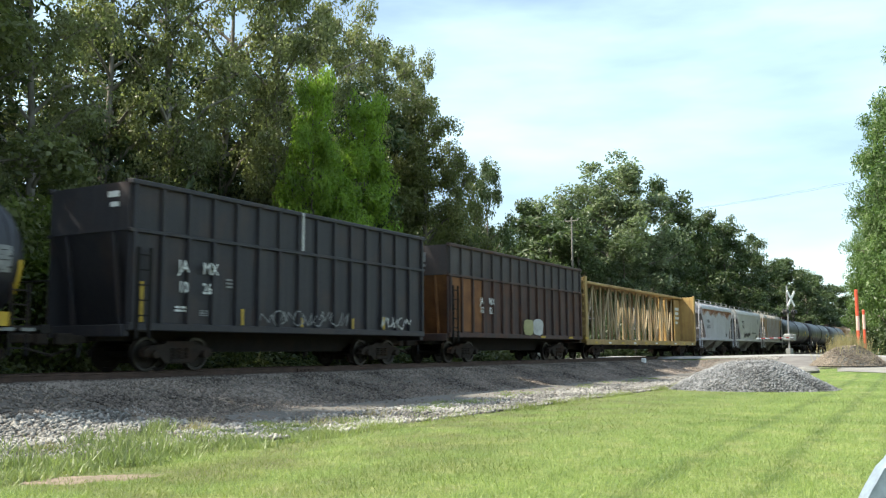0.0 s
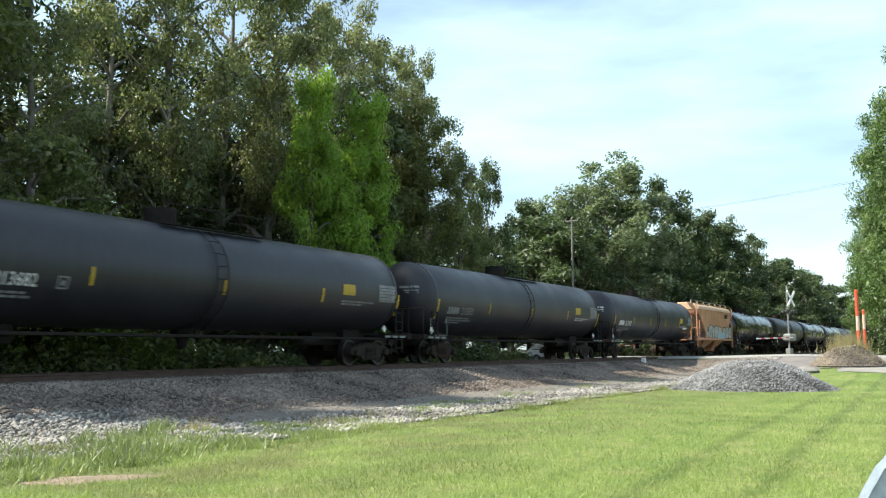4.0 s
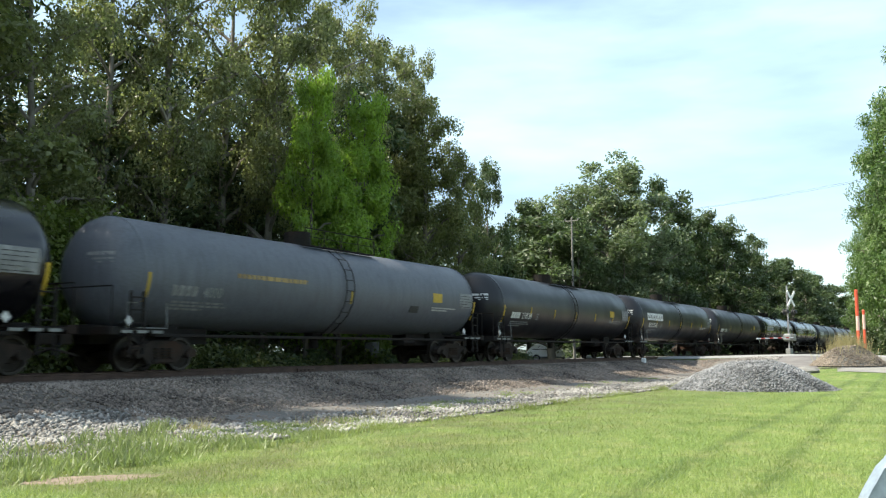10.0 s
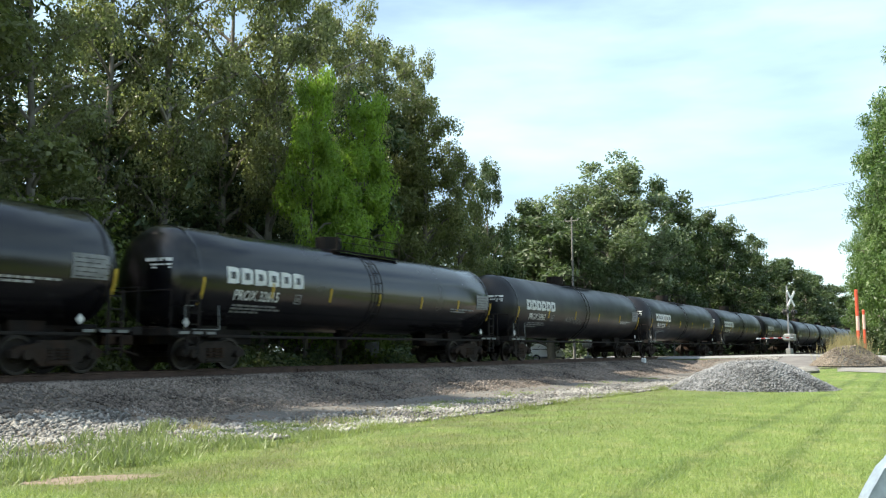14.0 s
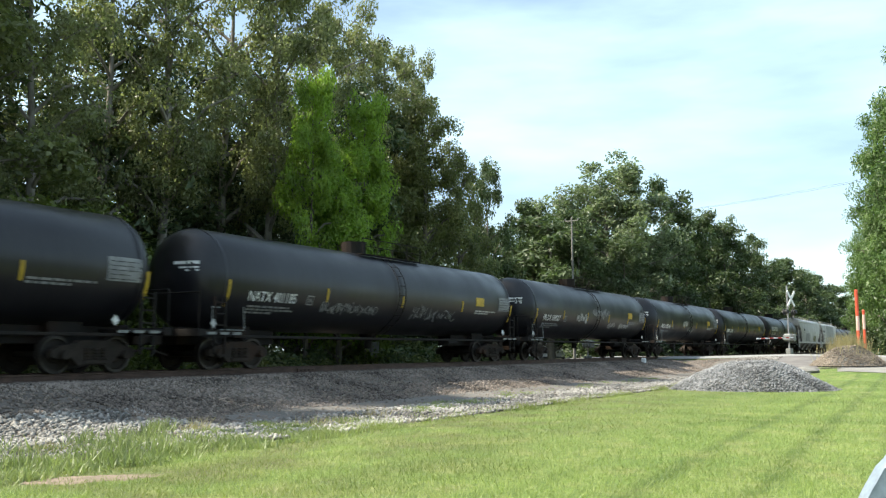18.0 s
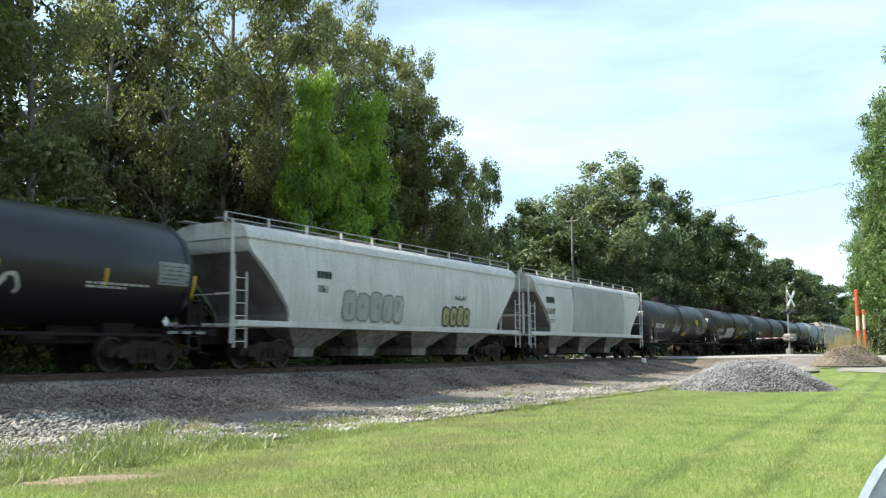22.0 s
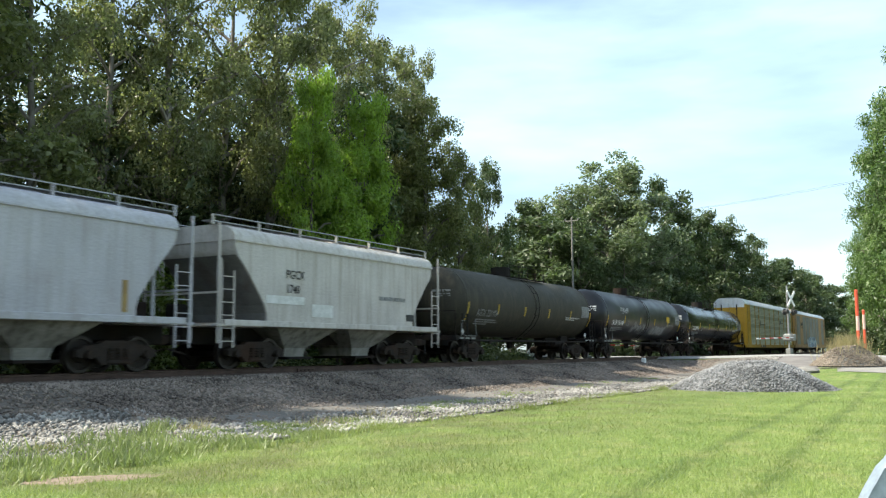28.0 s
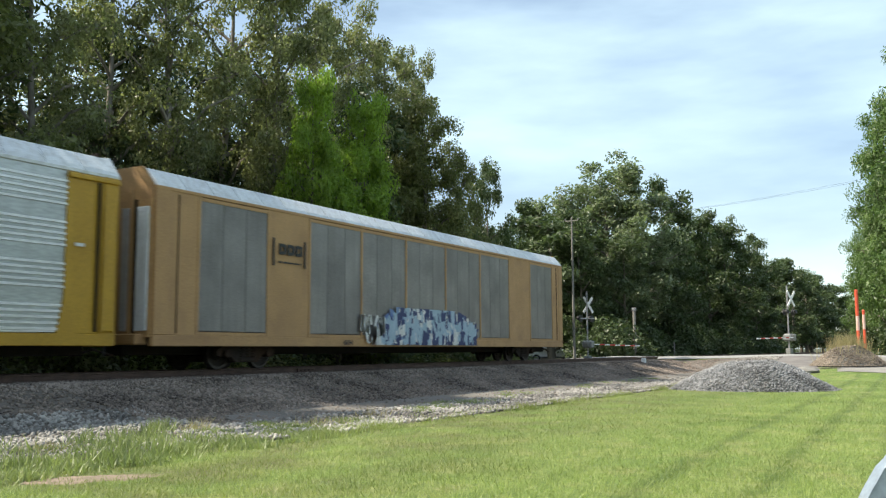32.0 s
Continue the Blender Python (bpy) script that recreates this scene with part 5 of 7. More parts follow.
def hopper_car(half, paint, label, bays=3, roof=4.12, width=1.52, bulge=0.0, trim=None, roof_paint=None, ribs=0, rib_paint=None, cut=1.7):
    """A covered hopper: slope-ended body over funnel bays, roof walk with rail, end ladders."""
    car = thing("covered_hopper", label, "hopper car", group=TRAIN)
    trim, roof_paint = trim or paint, roof_paint or paint

    def body():
        levels = []
        for k in range(11):
            f = k / 10
            z = 1.40 + (roof - 0.36 - 1.40) * f
            w = width + bulge * math.sin(math.pi * f)
            xr = half - 0.75 - cut * max(0.0, 1 - max(0.0, z - 1.75) / (roof - 0.75 - 1.75)) ** 0.85 if z < roof - 0.75 else half - 0.75
            levels.append([(-xr, -w, z), (0, -w, z), (xr, -w, z), (xr, w, z), (0, w, z), (-xr, w, z)])
        return loft(bmesh.new(), levels)
    part("body", to_mesh("body", body(), paint, True), None, car)
    part("roof", to_mesh("roof", loft(bmesh.new(), [[(x, s * a, roof + b) for s, a, b in ((-1, width + 0.02, -0.38), (-1, width - 0.02, -0.22), (-1, width - 0.14, -0.06), (-1, width - 0.36, 0.04), (-1, 0.75, 0.12), (1, 0.75, 0.12), (1, width - 0.36, 0.04), (1, width - 0.14, -0.06), (1, width - 0.02, -0.22), (1, width + 0.02, -0.38))] for x in (-half + 0.7, half - 0.7)]), roof_paint, True), None, car)
    part("roof_seam", boxes((-half + 0.72, half - 0.72, -width - 0.05, -width + 0.02, roof - 0.41, roof - 0.36)), trim, car)
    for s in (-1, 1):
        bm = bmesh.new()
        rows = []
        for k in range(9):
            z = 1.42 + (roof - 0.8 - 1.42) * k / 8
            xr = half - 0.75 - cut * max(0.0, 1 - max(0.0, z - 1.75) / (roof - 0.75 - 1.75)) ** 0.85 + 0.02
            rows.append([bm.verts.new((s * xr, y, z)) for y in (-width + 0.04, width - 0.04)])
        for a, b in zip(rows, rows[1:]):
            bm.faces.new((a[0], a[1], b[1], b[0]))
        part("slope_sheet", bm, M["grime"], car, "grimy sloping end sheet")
    part("side_sill", boxes((-half + 0.35, half - 0.35, -width - 0.04, -width + 0.12, 1.24, 1.42), bev=0.015), trim, car)
    part("side_sill", boxes((-half + 0.35, half - 0.35, width - 0.12, width + 0.04, 1.24, 1.42), bev=0.015), trim, car)
    part("centre_sill", boxes((-half, half, -0.3, 0.3, 0.72, 1.24), bev=0.02), M["under"], car)
    span = (2 * half - 5.2) / bays
    for k in range(bays):
        x = -half + 2.6 + span * (k + 0.5)
        part("hopper_bay", loft(bmesh.new(), [[(x - sx, -sy, z), (x + sx, -sy, z), (x + sx, sy, z), (x - sx, sy, z)] for z, sx, sy in ((1.40, span * 0.49, width - 0.05), (0.62, 0.55, 0.75), (0.40, 0.5, 0.7), (0.32, 0.5, 0.7))]), paint if paint is M["hop_orange"] else M["bay"], car)
        part("outlet_gate", boxes((x - 0.6, x + 0.6, -0.95, 0.95, 0.26, 0.34), bev=0.01), M["under"], car)
    for k in range(ribs):
        x = -half + 2.5 + (2 * half - 5.0) * k / (ribs - 1)
        part("side_post", boxes((x - 0.05, x + 0.05, -width - 0.1, -width, 1.42, roof - 0.05), bev=0.01), rib_paint or paint, car)
    for s in (-1, 1):
        e = s * (half - 0.15)
        part("end_platform", boxes((min(s * (half - 2.0), s * (half - 0.05)), max(s * (half - 2.0), s * (half - 0.05)), -width, width, 1.22, 1.30), bev=0.01), trim, car)
        for y in (-width + 0.05, width - 0.05):
            part("corner_post", boxes((e - 0.03, e + 0.03, y - 0.03, y + 0.03, 0.75 if y < 0 else 1.2, roof + 0.05)), trim, car)
        part("end_ladder", cached("hopper_ladder%s" % trim.name, lambda: ladder_bm(2.2, 0.50, 6, 0.019), trim), None, car, m=pose(e - s * 0.05 - (0.55 if s > 0 else 0), -width - 0.02, 0.62))
        part("end_rail", boxes((min(e, e - s * 0.06), max(e, e - s * 0.06), -width, width, 2.15, 2.21)), trim, car)
        part("slope_brace", tube(bmesh.new(), (s * (half - 0.9), -width * 0.55, 1.3), (s * (half - 0.9), -width * 0.55, roof - 0.8), 0.06, 6), trim, car)
        part("brake_gear", boxes((min(e, e - s * 0.5), max(e, e - s * 0.5), 0.15, 0.65, 1.3, 1.9), bev=0.04), M["under"], car)
    part("roof_walk", boxes((-half + 0.3, half - 0.3, -0.95, -0.60, roof + 0.17, roof + 0.20), (-half + 0.3, half - 0.3, 0.60, 0.95, roof + 0.17, roof + 0.20)), M["galv"], car)
    n = max(7, int(half * 1.15))
    for k in range(n):
        x = -half + 0.35 + (2 * half - 0.7) * k / (n - 1)
        part("walk_post", cached("walk_post%s" % trim.name, lambda: boxes((-0.03, 0.03, -0.03, 0.03, 0, 0.30)), roof_paint), None, car, m=pose(x, -1.0, roof + 0.06))
    part("walk_rail", boxes((-half + 0.32, half - 0.32, -1.02, -0.98, roof + 0.34, roof + 0.37)), M["galv"], car)
    for k in range(4):
        x = -half * 0.62 + half * 1.24 * k / 3
        part("roof_hatch", boxes((x - 0.75, x + 0.75, -0.45, 0.45, roof + 0.12, roof + 0.24), bev=0.03), roof_paint, car)
    running_gear(car, half + 0.1)
    car["face"] = width
    return car


def flat(width, bulge=0.0, z0=1.4, z1=4.12):
    return lambda z: -width - bulge * math.sin(math.pi * min(1, max(0, (z - z0) / (z1 - z0)))) - 0.02


def gondola(half, paint, label, rust_end=False, upper=None):
    """A tall wood-chip gondola: ribbed sides in two tiers, open at the top."""
    car = thing("high_gondola", label, "gondola", group=TRAIN)
    w, top, mid, low = 1.5, 4.82, 3.58, 1.15
    for s in (-1, 1):
        part("side_wall", boxes((-half, half, s * w - 0.03, s * w + 0.03, low, mid)), paint, car)
        part("upper_side_wall", boxes((-half, half, s * w - 0.03, s * w + 0.03, mid, top)), upper or paint, car)
        part("end_wall", boxes((s * half - 0.03, s * half + 0.03, -w, w, mid if s < 0 else low, top)), upper or paint, car)
        part("top_chord", boxes((-half - 0.05, half + 0.05, s * (w + 0.05) - 0.09, s * (w + 0.05) + 0.09, top - 0.07, top + 0.06), bev=0.02), paint, car)
        part("middle_chord", boxes((-half - 0.05, half + 0.05, s * (w + 0.05) - 0.07, s * (w + 0.05) + 0.07, mid - 0.05, mid + 0.05), bev=0.015), paint, car)
        part("bottom_sill", boxes((-half, half, s * (w + 0.04) - 0.09, s * (w + 0.04) + 0.09, low - 0.10, low + 0.10), bev=0.02), paint, car)
        part("slope_sheet", prism(bmesh.new(), [(s * half, mid), (s * (half - 0.05), mid), (s * (half - 1.1), low), (s * (half - 1.0), low)], -w, w), M["gond_rust"] if rust_end and s < 0 else paint, car)
        for y in (-0.9, 0.9):
            part("end_brace", tube(bmesh.new(), (s * (half - 0.05), y, mid), (s * (half - 0.35), y, low), 0.07, 6), M["gond_rust"] if rust_end and s < 0 else paint, car)
        part("end_sill", boxes((s * half - 0.12, s * half + 0.12, -w, w, 0.9, 1.2), bev=0.02), paint, car)
    n = 16
    for k in range(n):
        x = -half + 0.12 + (2 * half - 0.24) * k / (n - 1)
        for nm, z0, z1, d in (("lower_rib", low + 0.08, mid - 0.03, 0.12), ("upper_rib", mid + 0.03, top - 0.05, 0.10)):
            part(nm, cached("%s%s" % (nm, paint.name), lambda a=z0, b=z1, d=d: boxes((-0.055, 0.055, -d, 0.02, a, b), bev=0.012), paint if z0 < 2 or not upper else upper), None, car, m=pose(x, -w - 0.02, 0))
    part("floor", boxes((-half + 0.9, half - 0.9, -w, w, low - 0.05, low + 0.05)), paint, car)
    part("centre_sill", prism(bmesh.new(), [(-half, 1.1), (half, 1.1), (half, 0.8), (half - 3.3, 0.78), (half - 3.8, 0.5), (-half + 3.8, 0.5), (-half + 3.3, 0.78), (-half, 0.8)], -0.45, 0.45), M["under"], car)
    part("corner_ladder", cached("gondola_ladder", lambda: ladder_bm(2.3, 0.4, 6), M["under"]), None, car, m=pose(-half + 0.2, -w - 0.16, 0.85))
    running_gear(car, half + 0.1)
    return car


def centerbeam(half):
    """An empty centre-beam flat car: two bulkheads joined by a trussed spine."""
    car = thing("centerbeam_flat_car", "empty weathered yellow centre-beam lumber car with trussed spine", "flat car", group=TRAIN)
    Y = M["beam_yellow"]
    part("deck", boxes((-half, half, -1.45, 1.45, 0.92, 1.06), bev=0.02), Y, car)
    for s in (-1, 1):
        part("side_sill", boxes((-half, half, s * 1.45 - 0.06, s * 1.45 + 0.06, 0.80, 1.10), bev=0.015), Y, car)
        part("bulkhead", boxes((s * half - 0.09, s * half + 0.09, -1.5, 1.5, 1.05, 4.52), bev=0.02), Y, car)
        for z in np.arange(1.3, 4.4, 0.42):
            part("bulkhead_rib", boxes((min(s * (half + 0.08), s * (half + 0.22)), max(s * (half + 0.08), s * (half + 0.22)), -1.42, 1.42, z, z + 0.16), bev=0.02), Y, car)
        for y in (-1.45, 1.45):
            part("bulkhead_post", boxes((s * half - 0.16, s * half + 0.16, y - 0.07, y + 0.07, 1.0, 4.60), bev=0.02), Y, car)
        part("end_panel", boxes((min(s * (half - 0.1), s * (half - 1.6)), max(s * (half - 0.1), s * (half - 1.6)), -0.36, -0.30, 1.1, 4.3), (min(s * (half - 0.1), s * (half - 1.6)), max(s * (half - 0.1), s * (half - 1.6)), 0.30, 0.36, 1.1, 4.3)), Y, car)
    part("top_chord", boxes((-half, half, -0.62, 0.62, 4.36, 4.52), bev=0.03), Y, car)
    n = 15
    step = (2 * half - 3.2) / (n - 1)
    for k in range(n):
        x = -half + 1.6 + step * k
        part("spine_post", cached("spine_post", lambda: boxes((-0.10, 0.10, -0.20, -0.09, 1.05, 4.38), (-0.10, 0.10, 0.09, 0.20, 1.05, 4.38), bev=0.015), M["beam_worn"]), None, car, m=pose(x, 0, 0))
        if k < n - 1:
            d = 1 if k % 2 else -1
            for y in (-0.2,):
                xa, xb = (x + 0.1, x + step * 1.0 - 0.1) if d > 0 else (x + step - 0.1, x + 0.1)
                part("spine_diagonal", prism(bmesh.new(), [(xa - 0.07, 1.1), (xa + 0.07, 1.1), (xb + 0.07, 4.36), (xb - 0.07, 4.36)], y - 0.04, y + 0.04), M["beam_worn"], car)
    for k in range(10):
        x = -half + 1.2 + k * (2 * half - 2.4) / 9
        mark("reflector", car, x, x + 0.4, 0.87, 0.97, lambda z: -1.53, M["white_mark"] if k % 2 else M["yellow"])
        part("strap_winch", cached("strap_winch", lambda: boxes((-0.12, 0.12, -0.16, 0.0, 0.66, 0.82), bev=0.02), M["under"]), None, car, m=pose(x + 1, -1.42, 0))
    part("centre_sill", boxes((-half, half, -0.35, 0.35, 0.55, 0.93), bev=0.02), M["under"], car)
    running_gear(car, half + 0.1, 2.6)
    return car


def autorack(half, frame_paint, panel_paint, roof_paint, end_top, label, panels, corrugated):
    """A closed car carrier: panels between posts, a cambered roof and folding end doors."""
    car = thing("autorack", label, "car carrier", group=TRAIN)
    w, sill, eave, top = 1.5, 0.95, 4.86, 5.42
    part("side_sill", boxes((-half, half, -w - 0.02, -w + 0.14, 0.66, sill), bev=0.015), frame_paint, car)
    part("side_sill", boxes((-half, half, w - 0.14, w + 0.02, 0.66, sill), bev=0.015), frame_paint, car)
    part("deck", boxes((-half + 0.1, half - 0.1, -w + 0.14, w - 0.14, 0.7, 0.9)), M["under"], car)
    part("eave_rail", boxes((-half, half, -w - 0.03, -w + 0.08, eave - 0.09, eave), bev=0.01), roof_paint if corrugated else frame_paint, car)
    part("far_wall", boxes((-half, half, w - 0.06, w, sill, eave)), panel_paint, car)
    n_roof = 26
    for k in range(n_roof):
        a, b = -half + 2 * half * k / n_roof, -half + 2 * half * (k + 1) / n_roof - 0.025
        part("roof_panel", cached("roof_panel%s%d" % (roof_paint.name, k == -1), lambda wd=b - a: loft(bmesh.new(), [[(x, -w - 0.02, eave), (x, -w + 0.04, eave + 0.1), (x, -1.12, top - 0.08), (x, -0.75, top), (x, 0.75, top), (x, 1.12, top - 0.08), (x, w - 0.04, eave + 0.1), (x, w + 0.02, eave)] for x in (0, wd)]), roof_paint), None, car, m=pose(a, 0, 0))
    for s in (-1, 1):
        x0, x1 = sorted((s * (half - 0.02), s * (half + 0.06)))
        for y0, y1 in ((-1.42, -0.02), (0.02, 1.42)):
            d = part("end_door", loft(bmesh.new(), [[(x, y0, 0.9), (x, y1, 0.9), (x, y1, 4.5), (x, y0, 4.5)] for x in (x0, x1)]), frame_paint, car)
            ya, yb = sorted((y0, y1), key=abs)
            part("door_top", loft(bmesh.new(), [[(x, ya, 4.5), (x, yb, 4.5), (x, yb, 4.9), (x, yb * 0.72, top - 0.02), (x, ya, top - 0.02)] for x in (x0 - 0.004, x1 + 0.004)]), end_top, d)
            part("door_bar", boxes((x1 if s > 0 else x0 - 0.06, x1 + 0.06 if s > 0 else x0, (y0 + y1) / 2 - 0.04, (y0 + y1) / 2 + 0.04, 0.9, 4.8)), M["under"] if corrugated else frame_paint, d)
        part("corner_post", boxes((min(s * half, s * (half - 0.5)), max(s * half, s * (half - 0.5)), -w - 0.03, -w + 0.1, sill, eave - 0.05), bev=0.02), frame_paint, car)
        if corrugated:
            e = s * (half - 0.62)
            part("door_slot", boxes((e - 0.035, e + 0.035, -w - 0.075, -w - 0.02, 1.0, 4.6), bev=0.01), M["under"], car)
            part("corner_column", boxes((min(s * (half - 0.05), s * (half - 0.5)), max(s * (half - 0.05), s * (half - 0.5)), -w - 0.09, -w, 0.98, 4.62), bev=0.05), frame_paint, car)
            part("corner_lintel", boxes((min(s * half, s * (half - 1.5)), max(s * half, s * (half - 1.5)), -w - 0.08, -w, 4.62, 4.74), bev=0.02), frame_paint, car)
            part("roof_band", boxes((s * (half - 0.35) - 0.03, s * (half - 0.35) + 0.03, -1.13, 1.13, top - 0.1, top + 0.015)), M["under"], car)
            mark("stencil_plate", car, s * (half - 1.15) - 0.12, s * (half - 1.15) + 0.12, 3.0, 3.08, lambda z: -1.58, M["white_mark"])
        else:
            x2, x3 = sorted((s * (half + 0.06), s * (half + 0.11)))
            for y0, y1 in ((-1.36, -0.92), (-0.62, -0.34), (0.34, 0.62), (0.92, 1.36)):
                part("door_panel", boxes((x2, x3, y0, y1, 1.05, 4.3), bev=0.02), M["rack_roof"] if y0 < -1 else M["hop_band"], car, "pale grey galvanised door strip")
            for y in (-0.86, 0.86):
                part("hinge_rod", boxes((x2, x3 + 0.02, y - 0.03, y + 0.03, 1.0, 4.5)), M["under"], car)
            mark("seam", car, s * (half - 0.78) - 0.012, s * (half - 0.78) + 0.012, 1.0, 4.7, lambda z: -1.535, M["under"])
            continue
        part("end_ladder", cached("rack_ladder%s" % frame_paint.name, lambda: ladder_bm(3.0, 0.36, 9), frame_paint), None, car, m=pose(s * (half - 0.28) - 0.18, -w - 0.06, 1.0))
    for s in (-1, 1):
        part("end_sill", boxes((min(s * (half - 0.6), s * (half + 0.3)), max(s * (half - 0.6), s * (half + 0.3)), -1.2, 1.2, 0.7, 0.98), bev=0.03), frame_paint, car)
    for kind, xa, xb in panels:
        if kind == "g":
            if corrugated:
                prof, z = [(sill + 0.02, 0.0)], sill + 0.06
                while z < eave - 0.16:
                    if (z - sill) % 0.98 > 0.62:
                        z += 0.10
                        continue
                    prof += [(z, 0.0), (z + 0.012, 0.035), (z + 0.055, 0.035), (z + 0.072, 0.0)]
                    z += 0.135
                prof.append((eave - 0.09, 0.0))
                bm = bmesh.new()
                rows = [[bm.verts.new((x, -w + 0.018 - d, z)) for x in (xa + 0.02, xb - 0.02)] for z, d in prof]
                for a, b in zip(rows, rows[1:]):
                    if b[0].co.z > a[0].co.z + 1e-4:
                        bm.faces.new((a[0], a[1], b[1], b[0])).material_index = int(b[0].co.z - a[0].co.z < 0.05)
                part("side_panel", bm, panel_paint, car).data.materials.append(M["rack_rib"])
            else:
                k = 3
                for j in range(k):
                    a, b = xa + (xb - xa) * j / k, xa + (xb - xa) * (j + 1) / k - 0.006
                    part("side_panel", boxes((a + 0.01, b, -w + 0.0, -w + 0.03, sill + 0.12, eave - 0.2), bev=0.006), panel_paint, car)
                for z in (sill + 0.05, eave - 0.16):
                    part("panel_rail", boxes((xa, xb, -w - 0.02, -w + 0.02, z - 0.05, z + 0.05)), frame_paint, car)
        else:
            part("solid_panel", boxes((xa, xb, -w - 0.01, -w + 0.03, sill, eave - 0.08), bev=0.008), frame_paint, car)
        part("side_post", prism(bmesh.new(), [(xb - 0.09, sill + 0.85), (xb - 0.26, sill - 0.02), (xb + 0.26, sill - 0.02), (xb + 0.09, sill + 0.85), (xb + 0.09, eave - 0.05), (xb - 0.09, eave - 0.05)] if corrugated else [(xb - 0.05, sill), (xb + 0.05, sill), (xb + 0.05, eave - 0.05), (xb - 0.05, eave - 0.05)], -w - 0.024, -w + 0.05), frame_paint, car)
    part("centre_sill", boxes((-half, half, -0.4, 0.4, 0.42, 0.72), bev=0.02), M["under"], car)
    running_gear(car, half + 0.2, 4.2)
    return car


GAP = {"T": 1.7, "H": 1.0, "G": 0.9, "C": 1.0, "A": 1.0}
CARS = []


def place(kind, rear, front, build):
    """Puts a car between two stations on the train."""
    half = (rear - front) / 2
    car = build(half)
    CARS.append((car, (rear + front) / 2))
    return car, half


def tank(rear, prev, paint, label, digits, n=6, logo=False, faded=False, seed=1, jacket_gap=False, ring=False, panel=True, ypanel=True, code="", r=1.49):
    TANK["r"] = r
    car, half = place("T", rear, prev + 1.5, lambda h: tank_car(h, M[paint], label, 0, jacket_gap, ring))
    stripes(car, half, n)
    tank_print(car, half, digits, logo, faded, seed, panel, ypanel, code)
    return car, half


def hopper(rear, prev, label, **kw):
    return place("H", rear, prev + 0.75, lambda h: hopper_car(h, label=label, **kw))


BLACK = "weathered black tank car with yellow reflector strips"
car, h = tank(-393.5, -413.5, "tank_dull", "dark grey tank car at the head of the cars in view", "", 5, faded=True, seed=40)
mark("placard_panel", car, h - 1.6, h - 0.7, 1.0, 1.4, lambda z: -1.5, M["yellow"])
car, h = place("G", -376.9, -391.1, lambda h: gondola(h, M["gond_black"], "tall black ribbed wood-chip gondola with white stencils"))
f = flat(1.64)
number("JA", car, -h + 1.55, 2.62, 0.46, f, M["white_mark"])
number("MX", car, -h + 2.43, 2.62, 0.46, f, M["white_mark"])
number("10", car, -h + 1.55, 2.08, 0.42, f, M["white_mark"])
number("26", car, -h + 2.43, 2.08, 0.42, f, M["white_mark"])
bars(car, -h + 1.55, 1.66, (0.5, 0.4), flat(1.55), M["white_mark"], seed=3)
bars(car, -h + 2.45, 1.6, (0.3, 0.3, 0.3), flat(1.55), M["grey_mark"], seed=4, gap=0.06, h=0.04)
bars(car, -h + 3.45, 2.5, (0.25, 0.25, 0.25), flat(1.55), M["grey_mark"], seed=5, gap=0.1)
for x, z1 in ((0.3, 2.29), (4.0, 1.72), (6.7, 1.55), (9.42, 1.6), (11.3, 1.7)):
    mark("reflector_strip", car, -h + x, -h + x + 0.09, 1.26, z1, f, M["yellow"])
graffiti(car, -h + 4.9, -h + 9.2, 1.3, 1.8, f, M["grey_mark"], 4, "pale chalky scribble", 5, 0.035)
graffiti(car, -h + 11.2, -h + 13.0, 1.3, 1.75, f, M["silver_mark"], 5, "pale chalky scribble", 3, 0.045)
mark("paint_run", car, -h + 6.7, -h + 6.8, 3.65, 4.85, f, M["silver_mark"], "pale dried paint run")
part("end_stencil", boxes((-h - 0.05, -h - 0.03, -1.15, -0.75, 4.45, 4.6), (-h - 0.05, -h - 0.03, -1.15, -0.85, 4.2, 4.32)), M["white_mark"], car)
car, h = place("G", -360.3, -374.9, lambda h: gondola(h, M["gond_brown"], "tall rusty brown wood-chip gondola with ribbed sides", True, M["gond_upper"]))
throw_up(car, (-h + 7.0, -h + 8.05), 1.22, 2.05, flat(1.64), M["olive_mark"], M["olive_mark"], 8, "pale olive sprayed blob")
throw_up(car, (-h + 8.05, -h + 9.2), 1.22, 2.05, flat(1.645), M["silver_mark"], M["silver_mark"], 9, "white sprayed blob")
for k in range(3):
    mark("rust_field", car, -h + 0.2 + k * 0.95, -h + 1.08 + k * 0.95, 1.3, 3.5, flat(1.52), M["gond_rust"], "dark orange-brown rusted field between the ribs", 4)
for text, x, z in (("JA", 2.55, 2.5), ("MX", 3.4, 2.5), ("10", 2.55, 2.1), ("82", 3.4, 2.1)):
    number(text, car, -h + x, z, 0.40, f, M["white_mark"])
part("end_stencil", boxes((-h - 0.05, -h - 0.03, -0.5, 0.1, 4.15, 4.55), (-h - 0.05, -h - 0.03, -0.5, -0.1, 3.95, 4.05)), M["grey_mark"], car)
for x in (9.0, 12.6, 14.9):
    mark("reflector_strip", car, -h + x, -h + x + 0.5, 1.1, 1.2, lambda z: -1.66, M["yellow"])
car, h = place("C", -336.1, -359.3, centerbeam)
bars(car, h - 1.5, 3.5, (1.0, 0.9, 1.0, 0.7), lambda z: -0.4, M["white_mark"], seed=12, gap=0.35, h=0.2)

